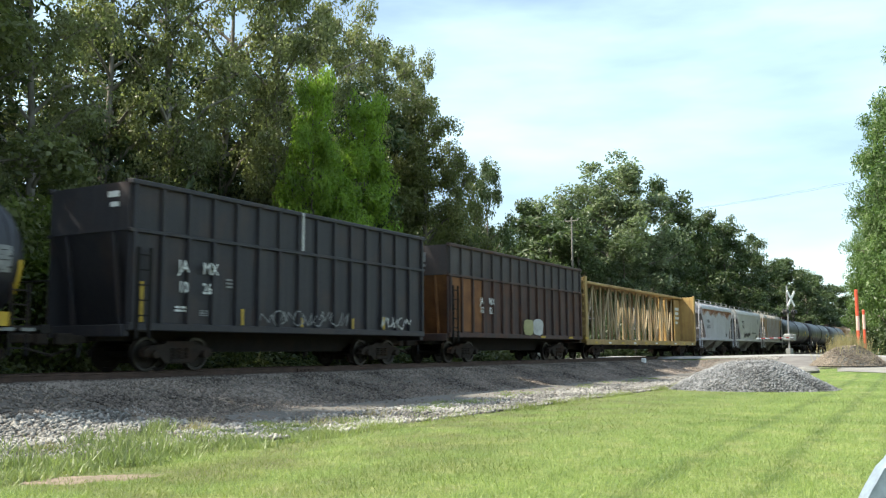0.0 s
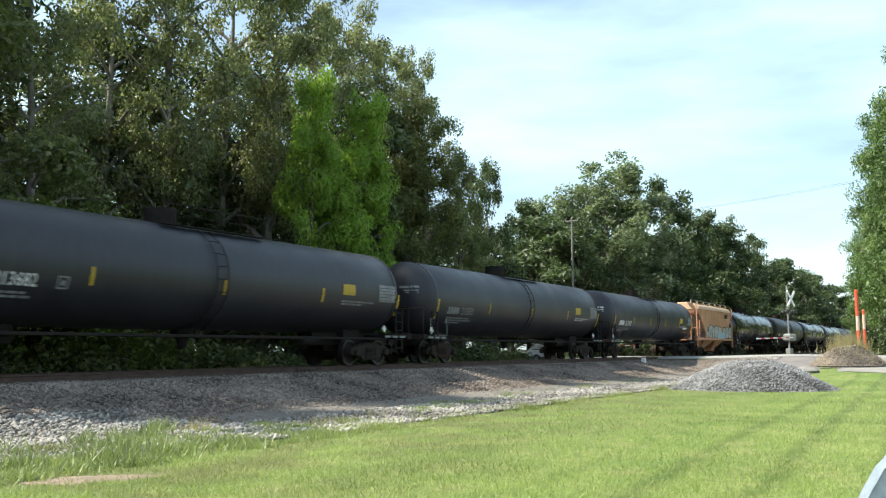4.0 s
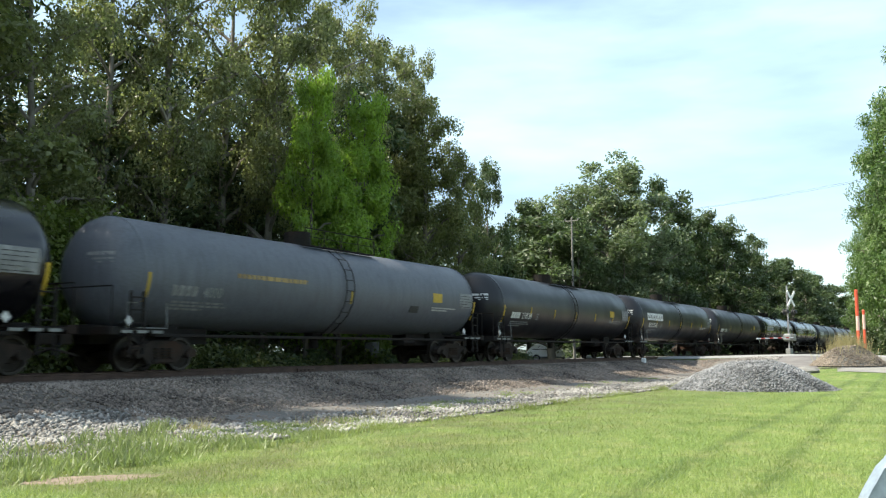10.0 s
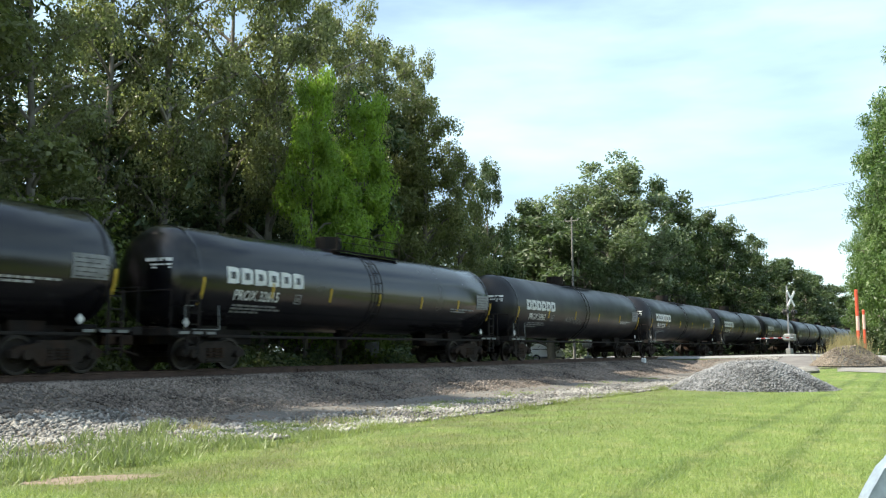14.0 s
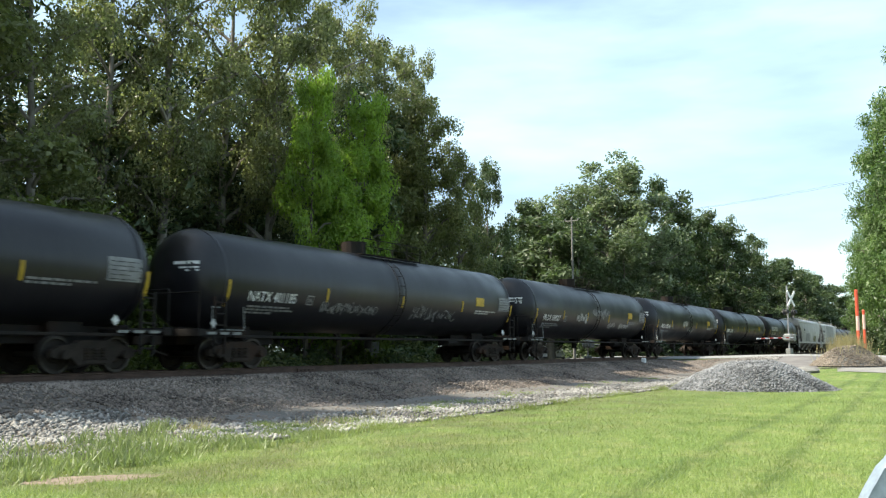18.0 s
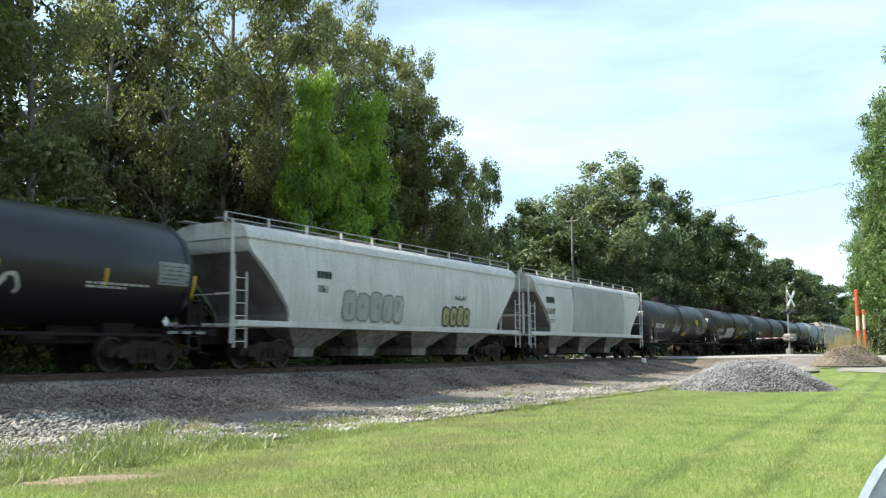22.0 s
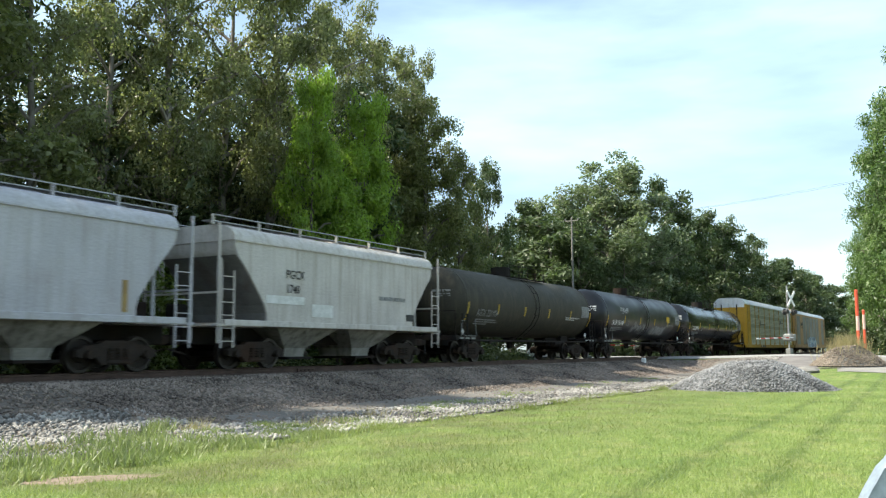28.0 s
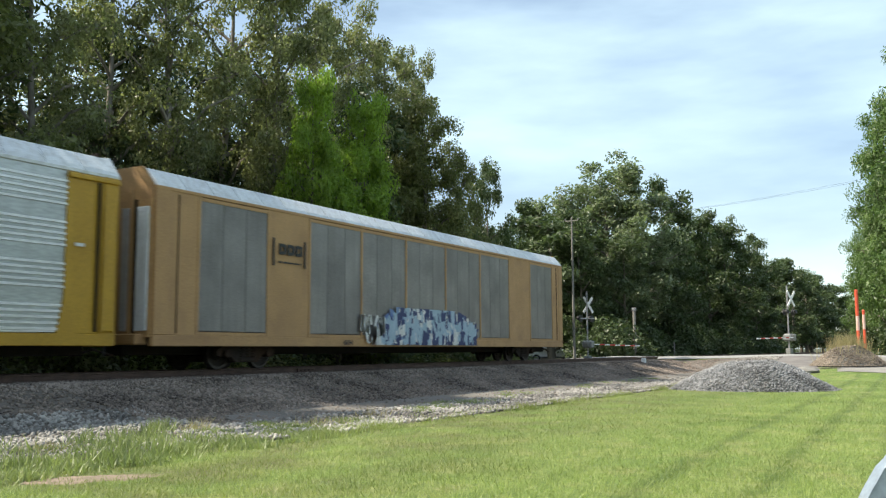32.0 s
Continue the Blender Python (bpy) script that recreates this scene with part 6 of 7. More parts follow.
car, h = hopper(-322.6, -335.6, "light grey covered hopper with brown rust runs under its roof", paint=M["hop_grey"], bays=2, roof=4.15, cut=1.3)
f = flat(1.52)
rnd = random.Random(6)
for layer, (paint, count, reach) in enumerate(((M["hop_rustpale"], 300, 0.72), (M["hop_rustband"], 260, 0.52), (M["gond_rust"], 90, 0.42))):
    bm = bmesh.new()
    for k in range(count):
        u = rnd.random()
        x, w = -h + 1.0 + (2 * h - 2.1) * u, rnd.uniform(0.03, 0.14)
        swell = 0.65 + 0.35 * math.sin(u * 9.0) * math.sin(u * 23.0 + 1)
        patch(bm, x, x + w, 3.78 - reach * swell * (0.45 + 0.55 * rnd.random()), 3.78 - (0.06 * rnd.random() if layer else 0), lambda z, q=0.0005 * (k % 20) + 0.006 * layer: f(z) - q, 2)
    tagged(part("rust_band", bm, paint, car, "brown rust running down from the roof"), kind="stuff")
number("NAHX", car, -h + 2.4, 2.65, 0.42, f, M["black_mark"])
number("502216", car, -h + 2.4, 2.2, 0.42, f, M["black_mark"])
mark("data_panel", car, h - 3.2, h - 2.8, 1.6, 1.85, f, M["black_mark"])
car, h = hopper(-309.6, -322.6, "clean white covered hopper with dark scrawl along its base", paint=M["hop_white"], bays=2, roof=4.1, bulge=0.06, cut=1.3)
f = flat(1.52, 0.06)
number("MWCX", car, -h + 2.5, 2.9, 0.38, f, M["black_mark"])
number("300435", car, -h + 2.5, 2.45, 0.38, f, M["black_mark"])
graffiti(car, -h + 3.6, -h + 6.0, 1.6, 2.1, f, M["black_mark"], 14, "dark sprayed scrawl", 5, 0.1)
bars(car, h - 5.2, 2.0, (1.9,), f, M["grey_mark"], seed=2, h=0.12)
mark("round_emblem", car, h - 2.6, h - 2.1, 3.0, 3.45, f, M["hop_band"])
mark("data_panel", car, h - 3.4, h - 3.0, 1.6, 1.85, f, M["black_mark"])
car, h = hopper(-297.4, -309.6, "ribbed covered hopper with orange-brown rust stained panels", paint=M["hop_rust"], bays=2, roof=4.1, trim=M["hop_cream"], roof_paint=M["hop_cream"], ribs=9, rib_paint=M["hop_cream"], cut=1.2)
f = flat(1.54)
for a in (2.0, 3.3):
    mark("letter_panel", car, -h + a, -h + a + 0.7, 2.3, 3.0, f, M["hop_cream"])
number("352", car, -h + 2.05, 2.35, 0.3, flat(1.56), M["black_mark"])
graffiti(car, -h + 2.5, h - 2.0, 1.55, 1.95, f, M["orange_mark"], 15, "thin purple-red handwriting", 14, 0.035)

tank(-276.3, -297.4, "tank_dull", "dull dark grey tank car with faded numbers", "213682", 5, faded=False, seed=2)
tank(-255.2, -276.3, "tank_dull", "dull charcoal tank car with faded stencils", "215581", 5, faded=True, seed=3)
car, h = tank(-234.6, -255.2, "tank_dull", "dull charcoal tank car with white numbers", "213768", 6, seed=4)
mark("repaint_patch", car, h - 2.9, h - 1.9, 1.98, 2.12, yt, M["white_mark"])
car, h = hopper(-221.3, -234.6, "faded orange two-bay hopper with outlined graffiti", paint=M["hop_orange"], bays=2, roof=4.05, bulge=0.05, roof_paint=M["hop_orange_top"], trim=M["hop_orange"], cut=1.9)
f = flat(1.52, 0.05)
mark_letters(car, h - 3.3, 3.15, 0.34, 4, f, M["black_mark"], "wordmark")
for run in ((3.49, 4.75, 5.45, 6.65, 7.76), (8.38, 9.4, 10.6, 11.75)):
    throw_up(car, [-h + x for x in run], 1.38, 2.52, f, M["silver_mark"], M["black_mark"], 17 + len(run), "black outlined silver graffiti letters")
mark("repaint_patch", car, -h + 6.56, -h + 9.13, 1.38, 1.92, flat(1.55, 0.05), M["pale_blue_mark"], "pale blue repainted patch")
mural(car, -h + 2.5, -h + 3.5, 1.5, 2.3, f, [M["hop_rustband"], M["silver_mark"]], 5, 18, "red and white sprayed scrap")
mark("reflector_strip", car, -h + 2.5, -h + 2.6, 1.5, 2.5, f, M["yellow"])
car, h = tank(-200.8, -221.3, "tank_gloss", "black tank car with smeared white tags along its flank", "304295", 7, seed=5, code="TILX")
for k, (a, b) in enumerate(((3.9, 4.7), (5.1, 6.0), (6.2, 7.6), (8.2, 9.8), (10.2, 12.0), (14.2, 15.6))):
    graffiti(car, -h + a, -h + b, 1.9 if k > 1 else 2.6, 2.6 if k > 1 else 3.4, yt, M["grey_mark"] if k > 1 else M["silver_mark"], 20 + k, "pale smeared spray tag", 4, 0.07)
tank(-179.6, -200.8, "tank_dull", "dull charcoal tank car with white numbers", "213797", 6, seed=6)
car, h = tank(-159.2, -179.6, "tank_gloss", "glossy black tank car with pale green graffiti", "787973", 5, seed=7, ring=True, code="CBTX")
graffiti(car, -h + 6.6, -h + 9.2, 1.9, 2.75, yt, M["silver_mark"], 30, "pale green and grey graffiti", 5, 0.1, M["grey_mark"])
car, h = tank(-138.6, -159.2, "tank_gloss", "glossy black tank car with thin white scribbles", "783000", 6, seed=8, ring=True, code="CBTX")
graffiti(car, -h + 7.2, -h + 15, 1.7, 2.4, yt, M["silver_mark"], 31, "thin white sprayed scribbles", 16, 0.035)
graffiti(car, -h + 1.3, -h + 2.6, 3.1, 3.6, yt, M["silver_mark"], 32, "small white tag", 3, 0.05)
car, h = tank(-117.8, -138.6, "tank_grey", "blue-grey weathered tank car with faint yellow stencils", "4000", 3, faded=True, seed=9)
bars(car, -h + 4.2, 2.62, (3.2,), yt, M["beam_yellow"], h=0.13, seed=4)
mark("repaint_patch", car, h - 5.6, h - 5.0, 1.95, 2.2, yt, M["black_mark"])
tank(-97.2, -117.8, "tank_black", BLACK, "218184", 7, seed=10)
tank(-76.2, -97.2, "tank_black", "black tank car with a bold white wordmark", "95450", 7, logo=True, seed=11, ypanel=False, code="PROX")
car, h = tank(-55.4, -76.2, "tank_dull", "charcoal tank car with a pale worn patch at its end", "213454", 5, seed=12)
mark("pale_scuff", car, -h + 0.85, -h + 1.9, 3.4, 3.85, yt, M["grey_mark"], "pale scuffed patch")
car, h = tank(-35.0, -55.4, "tank_gloss", "black tank car with a bold white wordmark and scribbles", "33848", 6, logo=True, seed=13, ypanel=False, code="PROX")
graffiti(car, -h + 6.8, -h + 9.3, 2.0, 2.45, yt, M["grey_mark"], 33, "thin pale handwriting", 6, 0.03)
bars(car, -h + 11.8, 1.75, (1.3,), yt, M["silver_mark"], h=0.2, seed=5)
car, h = tank(-14.6, -35.0, "tank_gloss", "black tank car with a bold white wordmark and pale tags", "32615", 7, logo=True, seed=14, ypanel=False, code="PROX")
car, h = tank(6.4, -14.6, "tank_black", "black tank car with a bold white wordmark", "33862", 6, logo=True, seed=15, ypanel=False, code="PROX")
graffiti(car, -h + 6.8, -h + 9.2, 1.9, 2.3, yt, M["grey_mark"], 34, "thin pale handwriting", 6, 0.03)
tank(26.6, 6.4, "tank_black", "black tank car with a bold white wordmark", "32791", 6, logo=True, seed=16, ypanel=False, code="PROX")
tank(46.75, 26.6, "tank_black", "black tank car with a bold white wordmark", "37162", 6, logo=True, seed=17, ypanel=False, code="PROX")
tank(67.7, 46.75, "tank_black", "black tank car with a bold white wordmark", "31876", 6, logo=True, seed=18, ypanel=False, code="PROX")
car, h = tank(89.2, 67.7, "tank_black", BLACK, "401185", 5, seed=19, code="NATX")
graffiti(car, -h + 5.4, -h + 8.6, 1.75, 2.15, yt, M["grey_mark"], 35, "thin pale tag", 8, 0.035)
graffiti(car, -h + 11, -h + 14.4, 1.7, 2.2, yt, M["grey_mark"], 36, "thin pale tag", 6, 0.035)
car, h = tank(109.5, 89.2, "tank_black", "black tank car with white tags and a yellow panel", "698007", 6, seed=20, code="PROX")
graffiti(car, -h + 6.3, -h + 7.8, 1.95, 2.5, yt, M["silver_mark"], 37, "white spray tag", 4, 0.06)
graffiti(car, -h + 8.6, -h + 11.3, 2.35, 2.85, yt, M["grey_mark"], 38, "smudged pale tag", 7, 0.09)
graffiti(car, -h + 11.4, -h + 12.6, 1.75, 2.1, yt, M["silver_mark"], 39, "white spray tag", 4, 0.045)
graffiti(car, -h + 13.4, -h + 15, 1.75, 2.1, yt, M["silver_mark"], 40, "white spray tag", 5, 0.045)
car, h = tank(129.5, 109.5, "tank_black", "black tank car with scratchy white tags", "698146", 6, seed=21, code="PROX")
graffiti(car, -h + 7.3, -h + 8.4, 2.1, 2.7, yt, M["silver_mark"], 41, "white spray tag", 4, 0.05)
graffiti(car, -h + 8.6, -h + 10.4, 1.8, 2.2, yt, M["grey_mark"], 42, "dull spray tag", 5, 0.07)
tank(150.5, 129.5, "tank_black", BLACK, "219845", 8, seed=22)
car, h = tank(171.0, 150.5, "tank_black", "black tank car with wordmark and long pinkish graffiti", "34180", 7, logo=True, seed=23, ypanel=False, code="PROX")
graffiti(car, -h + 4.6, -h + 13.2, 1.6, 2.35, yt, M["silver_mark"], 43, "long pinkish-white graffiti lettering", 10, 0.09)
car, h = hopper(191.4, 171.0, "long white covered hopper with curved sides and grey graffiti", paint=M["hop_white"], bays=4, roof=4.25, bulge=0.12, cut=1.9)
f = flat(1.52, 0.12, 1.4, 4.25)
mark_letters(car, -h + 3.9, 2.85, 0.24, 4, f, M["black_mark"])
number("1061", car, -h + 3.9, 2.4, 0.34, f, M["black_mark"])
throw_up(car, [-h + x for x in (5.3, 6.1, 6.9, 7.7, 8.4, 9.1)], 1.5, 2.65, f, M["hop_band"], M["grey_mark"], 44, "faded grey outlined graffiti letters")
throw_up(car, [-h + x for x in (12.0, 12.6, 13.2, 13.75, 14.3)], 1.46, 2.35, f, M["olive_mark"], M["black_mark"], 45, "yellow-green outlined graffiti letters")
graffiti(car, -h + 13.0, -h + 13.8, 2.5, 2.75, f, M["black_mark"], 46, "small dark tag", 2, 0.03)
car, h = hopper(210.0, 191.4, "curved-side white covered hopper with a grey primer band", paint=M["hop_white"], bays=3, roof=4.15, bulge=0.12, cut=1.9)
f = flat(1.52, 0.12, 1.4, 4.15)
mark("primer_band", car, -h + 5.6, h - 4.1, 1.45, 3.9, flat(1.52, 0.12, 1.4, 4.15), M["hop_band"], "grey primer band across the car's middle", 10)
mark_letters(car, -h + 1.95, 2.85, 0.32, 4, f, M["black_mark"])
number("516107", car, -h + 1.9, 2.3, 0.42, f, M["black_mark"])
bars(car, -h + 2.0, 2.0, (1.2, 1.0), f, M["grey_mark"], seed=3)
car, h = tank(227.7, 210.0, "tank_dull", "dark blue-black tank car with white and yellow tags", "10846", 6, seed=24, code="SHQX", r=1.42)
graffiti(car, -h + 6.3, -h + 8.3, 1.6, 2.35, yt, M["silver_mark"], 46, "outlined white throw-up", 4, 0.05)
graffiti(car, -h + 9.8, -h + 10.8, 1.6, 2.3, yt, M["silver_mark"], 47, "white tag", 3, 0.04)
graffiti(car, -h + 12.8, -h + 15.4, 1.65, 2.15, yt, M["silver_mark"], 48, "white tag", 6, 0.045)
mark("placard_panel", car, -h + 9.2, -h + 10.2, 1.55, 1.8, yt, M["yellow"])
car, h = tank(245.7, 227.7, "tank_dull", "dark blue-black tank car with big white block graffiti", "10059", 6, seed=25, ring=False, ypanel=False, code="SHQX", r=1.42)
throw_up(car, [-h + x for x in (5.3, 6.1, 6.9, 7.6, 8.4)], 1.45, 2.55, yt, M["white_mark"], M["black_mark"], 49, "big white block letters with dark edges")
graffiti(car, -h + 3.7, -h + 5.2, 1.4, 1.8, yt, M["black_mark"], 50, "white sprayed blocks", 2, 0.03, M["white_mark"])
graffiti(car, -h + 10.6, -h + 12, 1.75, 2.3, yt, M["silver_mark"], 51, "dull yellowish tag", 4, 0.05)
graffiti(car, -h + 14.9, -h + 16.2, 1.85, 2.2, yt, M["teal_mark"], 52, "teal lettering", 4, 0.06)
for a in (9.9, 12.9):
    mark("placard_panel", car, -h + a, -h + a + 0.9, 1.5, 1.75, yt, M["yellow"])
car, h = tank(264.1, 245.7, "tank_grey", "two-part insulated grey tank car with red graffiti", "26012", 5, seed=26, jacket_gap=True, panel=False, ypanel=False, r=1.42)
graffiti(car, -h + 5.4, -h + 8.0, 1.9, 2.6, yt, M["orange_mark"], 53, "red and orange graffiti", 7, 0.07)
graffiti(car, h - 7.0, h - 4.2, 1.6, 2.2, yt, M["silver_mark"], 54, "grey and purple graffiti", 6, 0.07)
tank(284.3, 264.1, "tank_black", BLACK, "24518", 5, faded=True, seed=27, r=1.42)
car, h = tank(296.6, 284.3, "tank_light", "short pale grey tank car", "8640", 3, seed=28, panel=False, ypanel=False)
car, h = hopper(310.0, 296.6, "off-white covered hopper with small dark tag", paint=M["hop_cream"], bays=2, roof=4.2, bulge=0.04, cut=1.3)
f = flat(1.52, 0.04)
graffiti(car, h - 6.6, h - 5.4, 1.75, 2.2, f, M["black_mark"], 55, "small dark tag", 3, 0.04)
mark("data_panel", car, h - 3.9, h - 3.4, 1.65, 1.85, f, M["black_mark"])
mark("repaint_patch", car, h - 4.6, h - 4.3, 1.7, 1.8, f, M["white_mark"])
car, h = hopper(323.0, 310.0, "pale blue-grey covered hopper with yellow streaks", paint=M["hop_grey"], bays=2, roof=4.15, cut=1.3)
f = flat(1.52)
number("DSIX", car, -h + 2.6, 2.75, 0.40, f, M["black_mark"])
number("10776", car, -h + 2.6, 2.3, 0.4, f, M["black_mark"])
for x in (2.0, 5.6, h * 2 - 2.5):
    mark("yellow_streak", car, -h + x, -h + x + 0.16, 1.5, 2.3, f, M["beam_yellow"])
car, h = hopper(336.3, 323.0, "off-white covered hopper with repainted squares", paint=M["hop_cream"], bays=2, roof=4.1, cut=1.4)
f = flat(1.52)
number("PGCX", car, -h + 3.0, 2.75, 0.38, f, M["black_mark"])
number("1740", car, -h + 3.0, 2.3, 0.38, f, M["black_mark"])
mark("repaint_patch", car, -h + 2.1, -h + 3.9, 1.95, 2.2, f, M["white_mark"])
mark("repaint_patch", car, -h + 4.3, -h + 5.4, 1.6, 2.0, f, M["white_mark"])
bars(car, h - 4.4, 2.3, (1.7,), f, M["grey_mark"], h=0.14, seed=6)
mark("data_panel", car, h - 2.6, h - 2.1, 1.6, 1.85, f, M["black_mark"])
tank(353.6, 336.3, "tank_olive", "dusty olive-brown tank car with yellow reflector strips", "221104", 6, faded=True, seed=29, ypanel=False, code="AITX")
car, h = tank(372.0, 353.6, "tank_black", "black tank car with grey graffiti along its lower flank", "101148", 6, seed=30, code="SKSX")
graffiti(car, -h + 3.2, -h + 4.6, 2.7, 3.1, yt, M["silver_mark"], 56, "white scrawl", 4, 0.05)
graffiti(car, -h + 5.7, -h + 8.6, 1.6, 2.2, yt, M["grey_mark"], 57, "grey graffiti", 6, 0.1)
graffiti(car, -h + 9.8, -h + 12.9, 1.5, 2.1, yt, M["grey_mark"], 58, "grey graffiti", 6, 0.1, M["grey_mark"])
tank(393.2, 372.0, "tank_gloss", "clean glossy black tank car with white numbers", "309970", 7, seed=31, ypanel=False, code="TILX", r=1.46)


def rack_panels(half, ends, kinds):
    out, x = [], -half + 0.25
    for e, k in zip(ends, kinds):
        out.append((k, x, -half + e))
        x = -half + e
    return out


car, h = place("A", 422.0, 394.6, lambda h: autorack(h, M["rack_yellow"], M["rack_panel"], M["rack_roof"], M["rack_roof"], "yellow autorack with corrugated galvanised panels and white roof", rack_panels(h, (2.06, 4.5, 6.45, 9.35, 12.19, 14.78, 17.88, 20.84, 22.88, 26.0, 27.15), "sgggggggggs"), True))
f = lambda z: -1.56
mark("number_plate", car, -h + 6.9, -h + 9.2, 0.70, 0.90, f, M["black_mark"])
number("709814", car, -h + 8.1, 0.73, 0.19, lambda z: -1.575, M["white_mark"])
mark_letters(car, -h + 7.05, 0.73, 0.14, 4, lambda z: -1.575, M["white_mark"])
mark("shield_emblem", car, -h + 6.6, -h + 7.1, 2.85, 3.4, f, M["grey_mark"])
bars(car, -h + 7.2, 2.95, (2.2,), f, M["grey_mark"], h=0.12, seed=7)
for k in (-1, 1):
    part("emblem_stroke", prism(bmesh.new(), [(-h + 18.16 - k * 0.36, 3.24), (-h + 18.16 - k * 0.36 + 0.16, 3.24), (-h + 18.16 + k * 0.36 + 0.16, 3.63), (-h + 18.16 + k * 0.36, 3.63)], -1.575 - 0.004 * k, -1.55), M["navy_mark"], car, "dark crossed emblem stroke")
mark("data_panel", car, -h + 19.75, -h + 20.05, 0.70, 0.92, f, M["white_mark"])
mark("data_panel", car, -h + 19.80, -h + 20.00, 0.74, 0.88, lambda z: -1.575, M["black_mark"])
bars(car, -h + 18.57, 3.33, (1.76,), f, M["grey_mark"], h=0.13, seed=8)
car, h = place("A", 450.6, 423.2, lambda h: autorack(h, M["rack_tan"], M["rack_panel_dull"], M["rack_roof"], M["rack_tan"], "faded tan-yellow autorack with dull grey panels and blue graffiti", rack_panels(h, (1.54, 4.41, 6.40, 9.3, 12.2, 15.2, 18.2, 21.1, 23.4, 26.1, 27.15), "sgsgggggsgs"), False))
mark_letters(car, -h + 4.86, 3.46, 0.34, 3, f, M["black_mark"], "wordmark", 0.95)
for a in (4.58, 6.08):
    mark("bracket", car, -h + a, -h + a + 0.07, 3.1, 3.95, f, M["black_mark"])
bars(car, -h + 4.85, 3.2, (1.1,), f, M["black_mark"], h=0.05, seed=3)
mural(car, -h + 10.3, -h + 17.6, 0.72, 2.1, lambda z: -1.572, [M["navy_mark"], M["blue_mark"], M["pale_blue_mark"], M["white_mark"], M["navy_mark"], M["pale_blue_mark"]], 90, 61, "blue and white wildstyle graffiti")
graffiti(car, -h + 9.2, -h + 10.6, 0.75, 1.8, lambda z: -1.59, M["white_mark"], 62, "white sprayed letters", 3, 0.14)
number("681541", car, -h + 8.2, 0.72, 0.22, lambda z: -1.56, M["black_mark"])

# ---- crossing, poles, vehicles ----
def crossing_signal(x, y, z, arm_dir, arm, face, label):
    """A mast with crossbuck, flashers, and a lowered striped gate arm."""
    s = thing("crossing_signal", label, "crossing signal", pose(x, y, z, 0, 0, -20), "level crossing signals")
    part("mast", tube(bmesh.new(), (0, 0, -0.4), (0, 0, 4.72), 0.06, 10), M["galv"], s)
    part("base", boxes((-0.2, 0.2, -0.2, 0.2, -0.5, 0.1), bev=0.03), M["cabinet"], s)
    for a in (48, -48):
        part("crossbuck_blade", boxes((-0.74, 0.74, -0.03, 0.03, -0.10, 0.10), bev=0.01), M["sign_white"], s, m=pose(0.3, face * (0.12 if a > 0 else 0.15), 3.75, 0, a, 0))
    part("crossarm", boxes((-0.75, 0.75, -0.05, 0.05, 2.72, 2.80)), M["galv"], s)
    for xx in (-0.6, 0.6):
        part("flasher", tube(bmesh.new(), (xx, face * 0.05, 2.76), (xx, face * 0.12, 2.76), 0.24, 14), M["black_mark"], s, "black round flasher hood")
        part("flasher_hood", tube(bmesh.new(), (xx, face * 0.12, 2.76), (xx, face * 0.36, 2.80), 0.15, 12), M["black_mark"], s)
    part("gate_box", boxes((-0.3, 0.3, -0.35, 0.35, 0.62, 1.18), bev=0.12), M["cabinet"], s)
    part("counterweight", boxes((-0.2, 0.2, -0.5, -0.38, 0.65, 1.15), bev=0.05), M["cabinet"], s)
    n = 9
    for k in range(n):
        a, b = arm_dir * (0.2 + arm * k / n), arm_dir * (0.2 + arm * (k + 1) / n)
        part("gate_segment", boxes((min(a, b), max(a, b), -0.46, -0.42, 0.85 - 0.012 * k, 0.93 - 0.012 * k)), M["red_mark"] if k % 2 else M["sign_white"], s)
    return s


crossing_signal(62.0, 23.6, 0.0, 1, 5.2, 1, "galvanised crossing signal with lowered striped gate on the wooded side")
crossing_signal(70.45, 11.2, 0.44, -1, 4.9, -1, "galvanised crossing signal with lowered striped gate on the lawn side")

px, pd = along(1014, 24.5)
pole = thing("utility_pole", "weathered grey wooden utility pole with crossarm", "utility pole", pose(px, 24.5, land(px, 24.5)))
part("shaft", tube(bmesh.new(), (0, 0, -0.3), (0, 0, 10.6), 0.105, 12, 0.06), M["pole_wood"], pole)
part("crossarm", boxes((-0.04, 0.04, -0.5, 0.5, 10.3, 10.37), bev=0.01), M["pole_wood"], pole)
for yy in (-0.5, 0.5):
    part("insulator", tube(bmesh.new(), (0, yy, 10.37), (0, yy, 10.5), 0.045, 8), M["cabinet"], pole)
px2, _ = along(1121, 24)
post = thing("marker_post", "short brown wooden post with a pale cap", "post", pose(px2, 24.0, land(px2, 24)))
part("shaft", tube(bmesh.new(), (0, 0, -0.3), (0, 0, 4.6), 0.13, 10), M["pole_wood"], post)
part("cap", boxes((-0.16, 0.16, -0.16, 0.16, 4.55, 4.8), bev=0.03), M["galv"], post)
px3, _ = along(1190, 23)
post = thing("sign_post", "thin weathered post beside the track", "post", pose(px3, 23.0, land(px3, 23)))
part("shaft", tube(bmesh.new(), (0, 0, -0.3), (0, 0, 1.7), 0.06, 8), M["pole_wood"], post)


def cable(name, pts, r, label):
    bm = bmesh.new()
    limb(bm, [Vector(p) for p in pts], r, r, 5)
    tagged(part(name, bm, M["wire"], None), label, "cable")


def sag(a, b, drop, n=14):
    return [(a[0] + (b[0] - a[0]) * t, a[1] + (b[1] - a[1]) * t, a[2] + (b[2] - a[2]) * t - drop * 4 * t * (1 - t)) for t in (k / n for k in range(n + 1))]


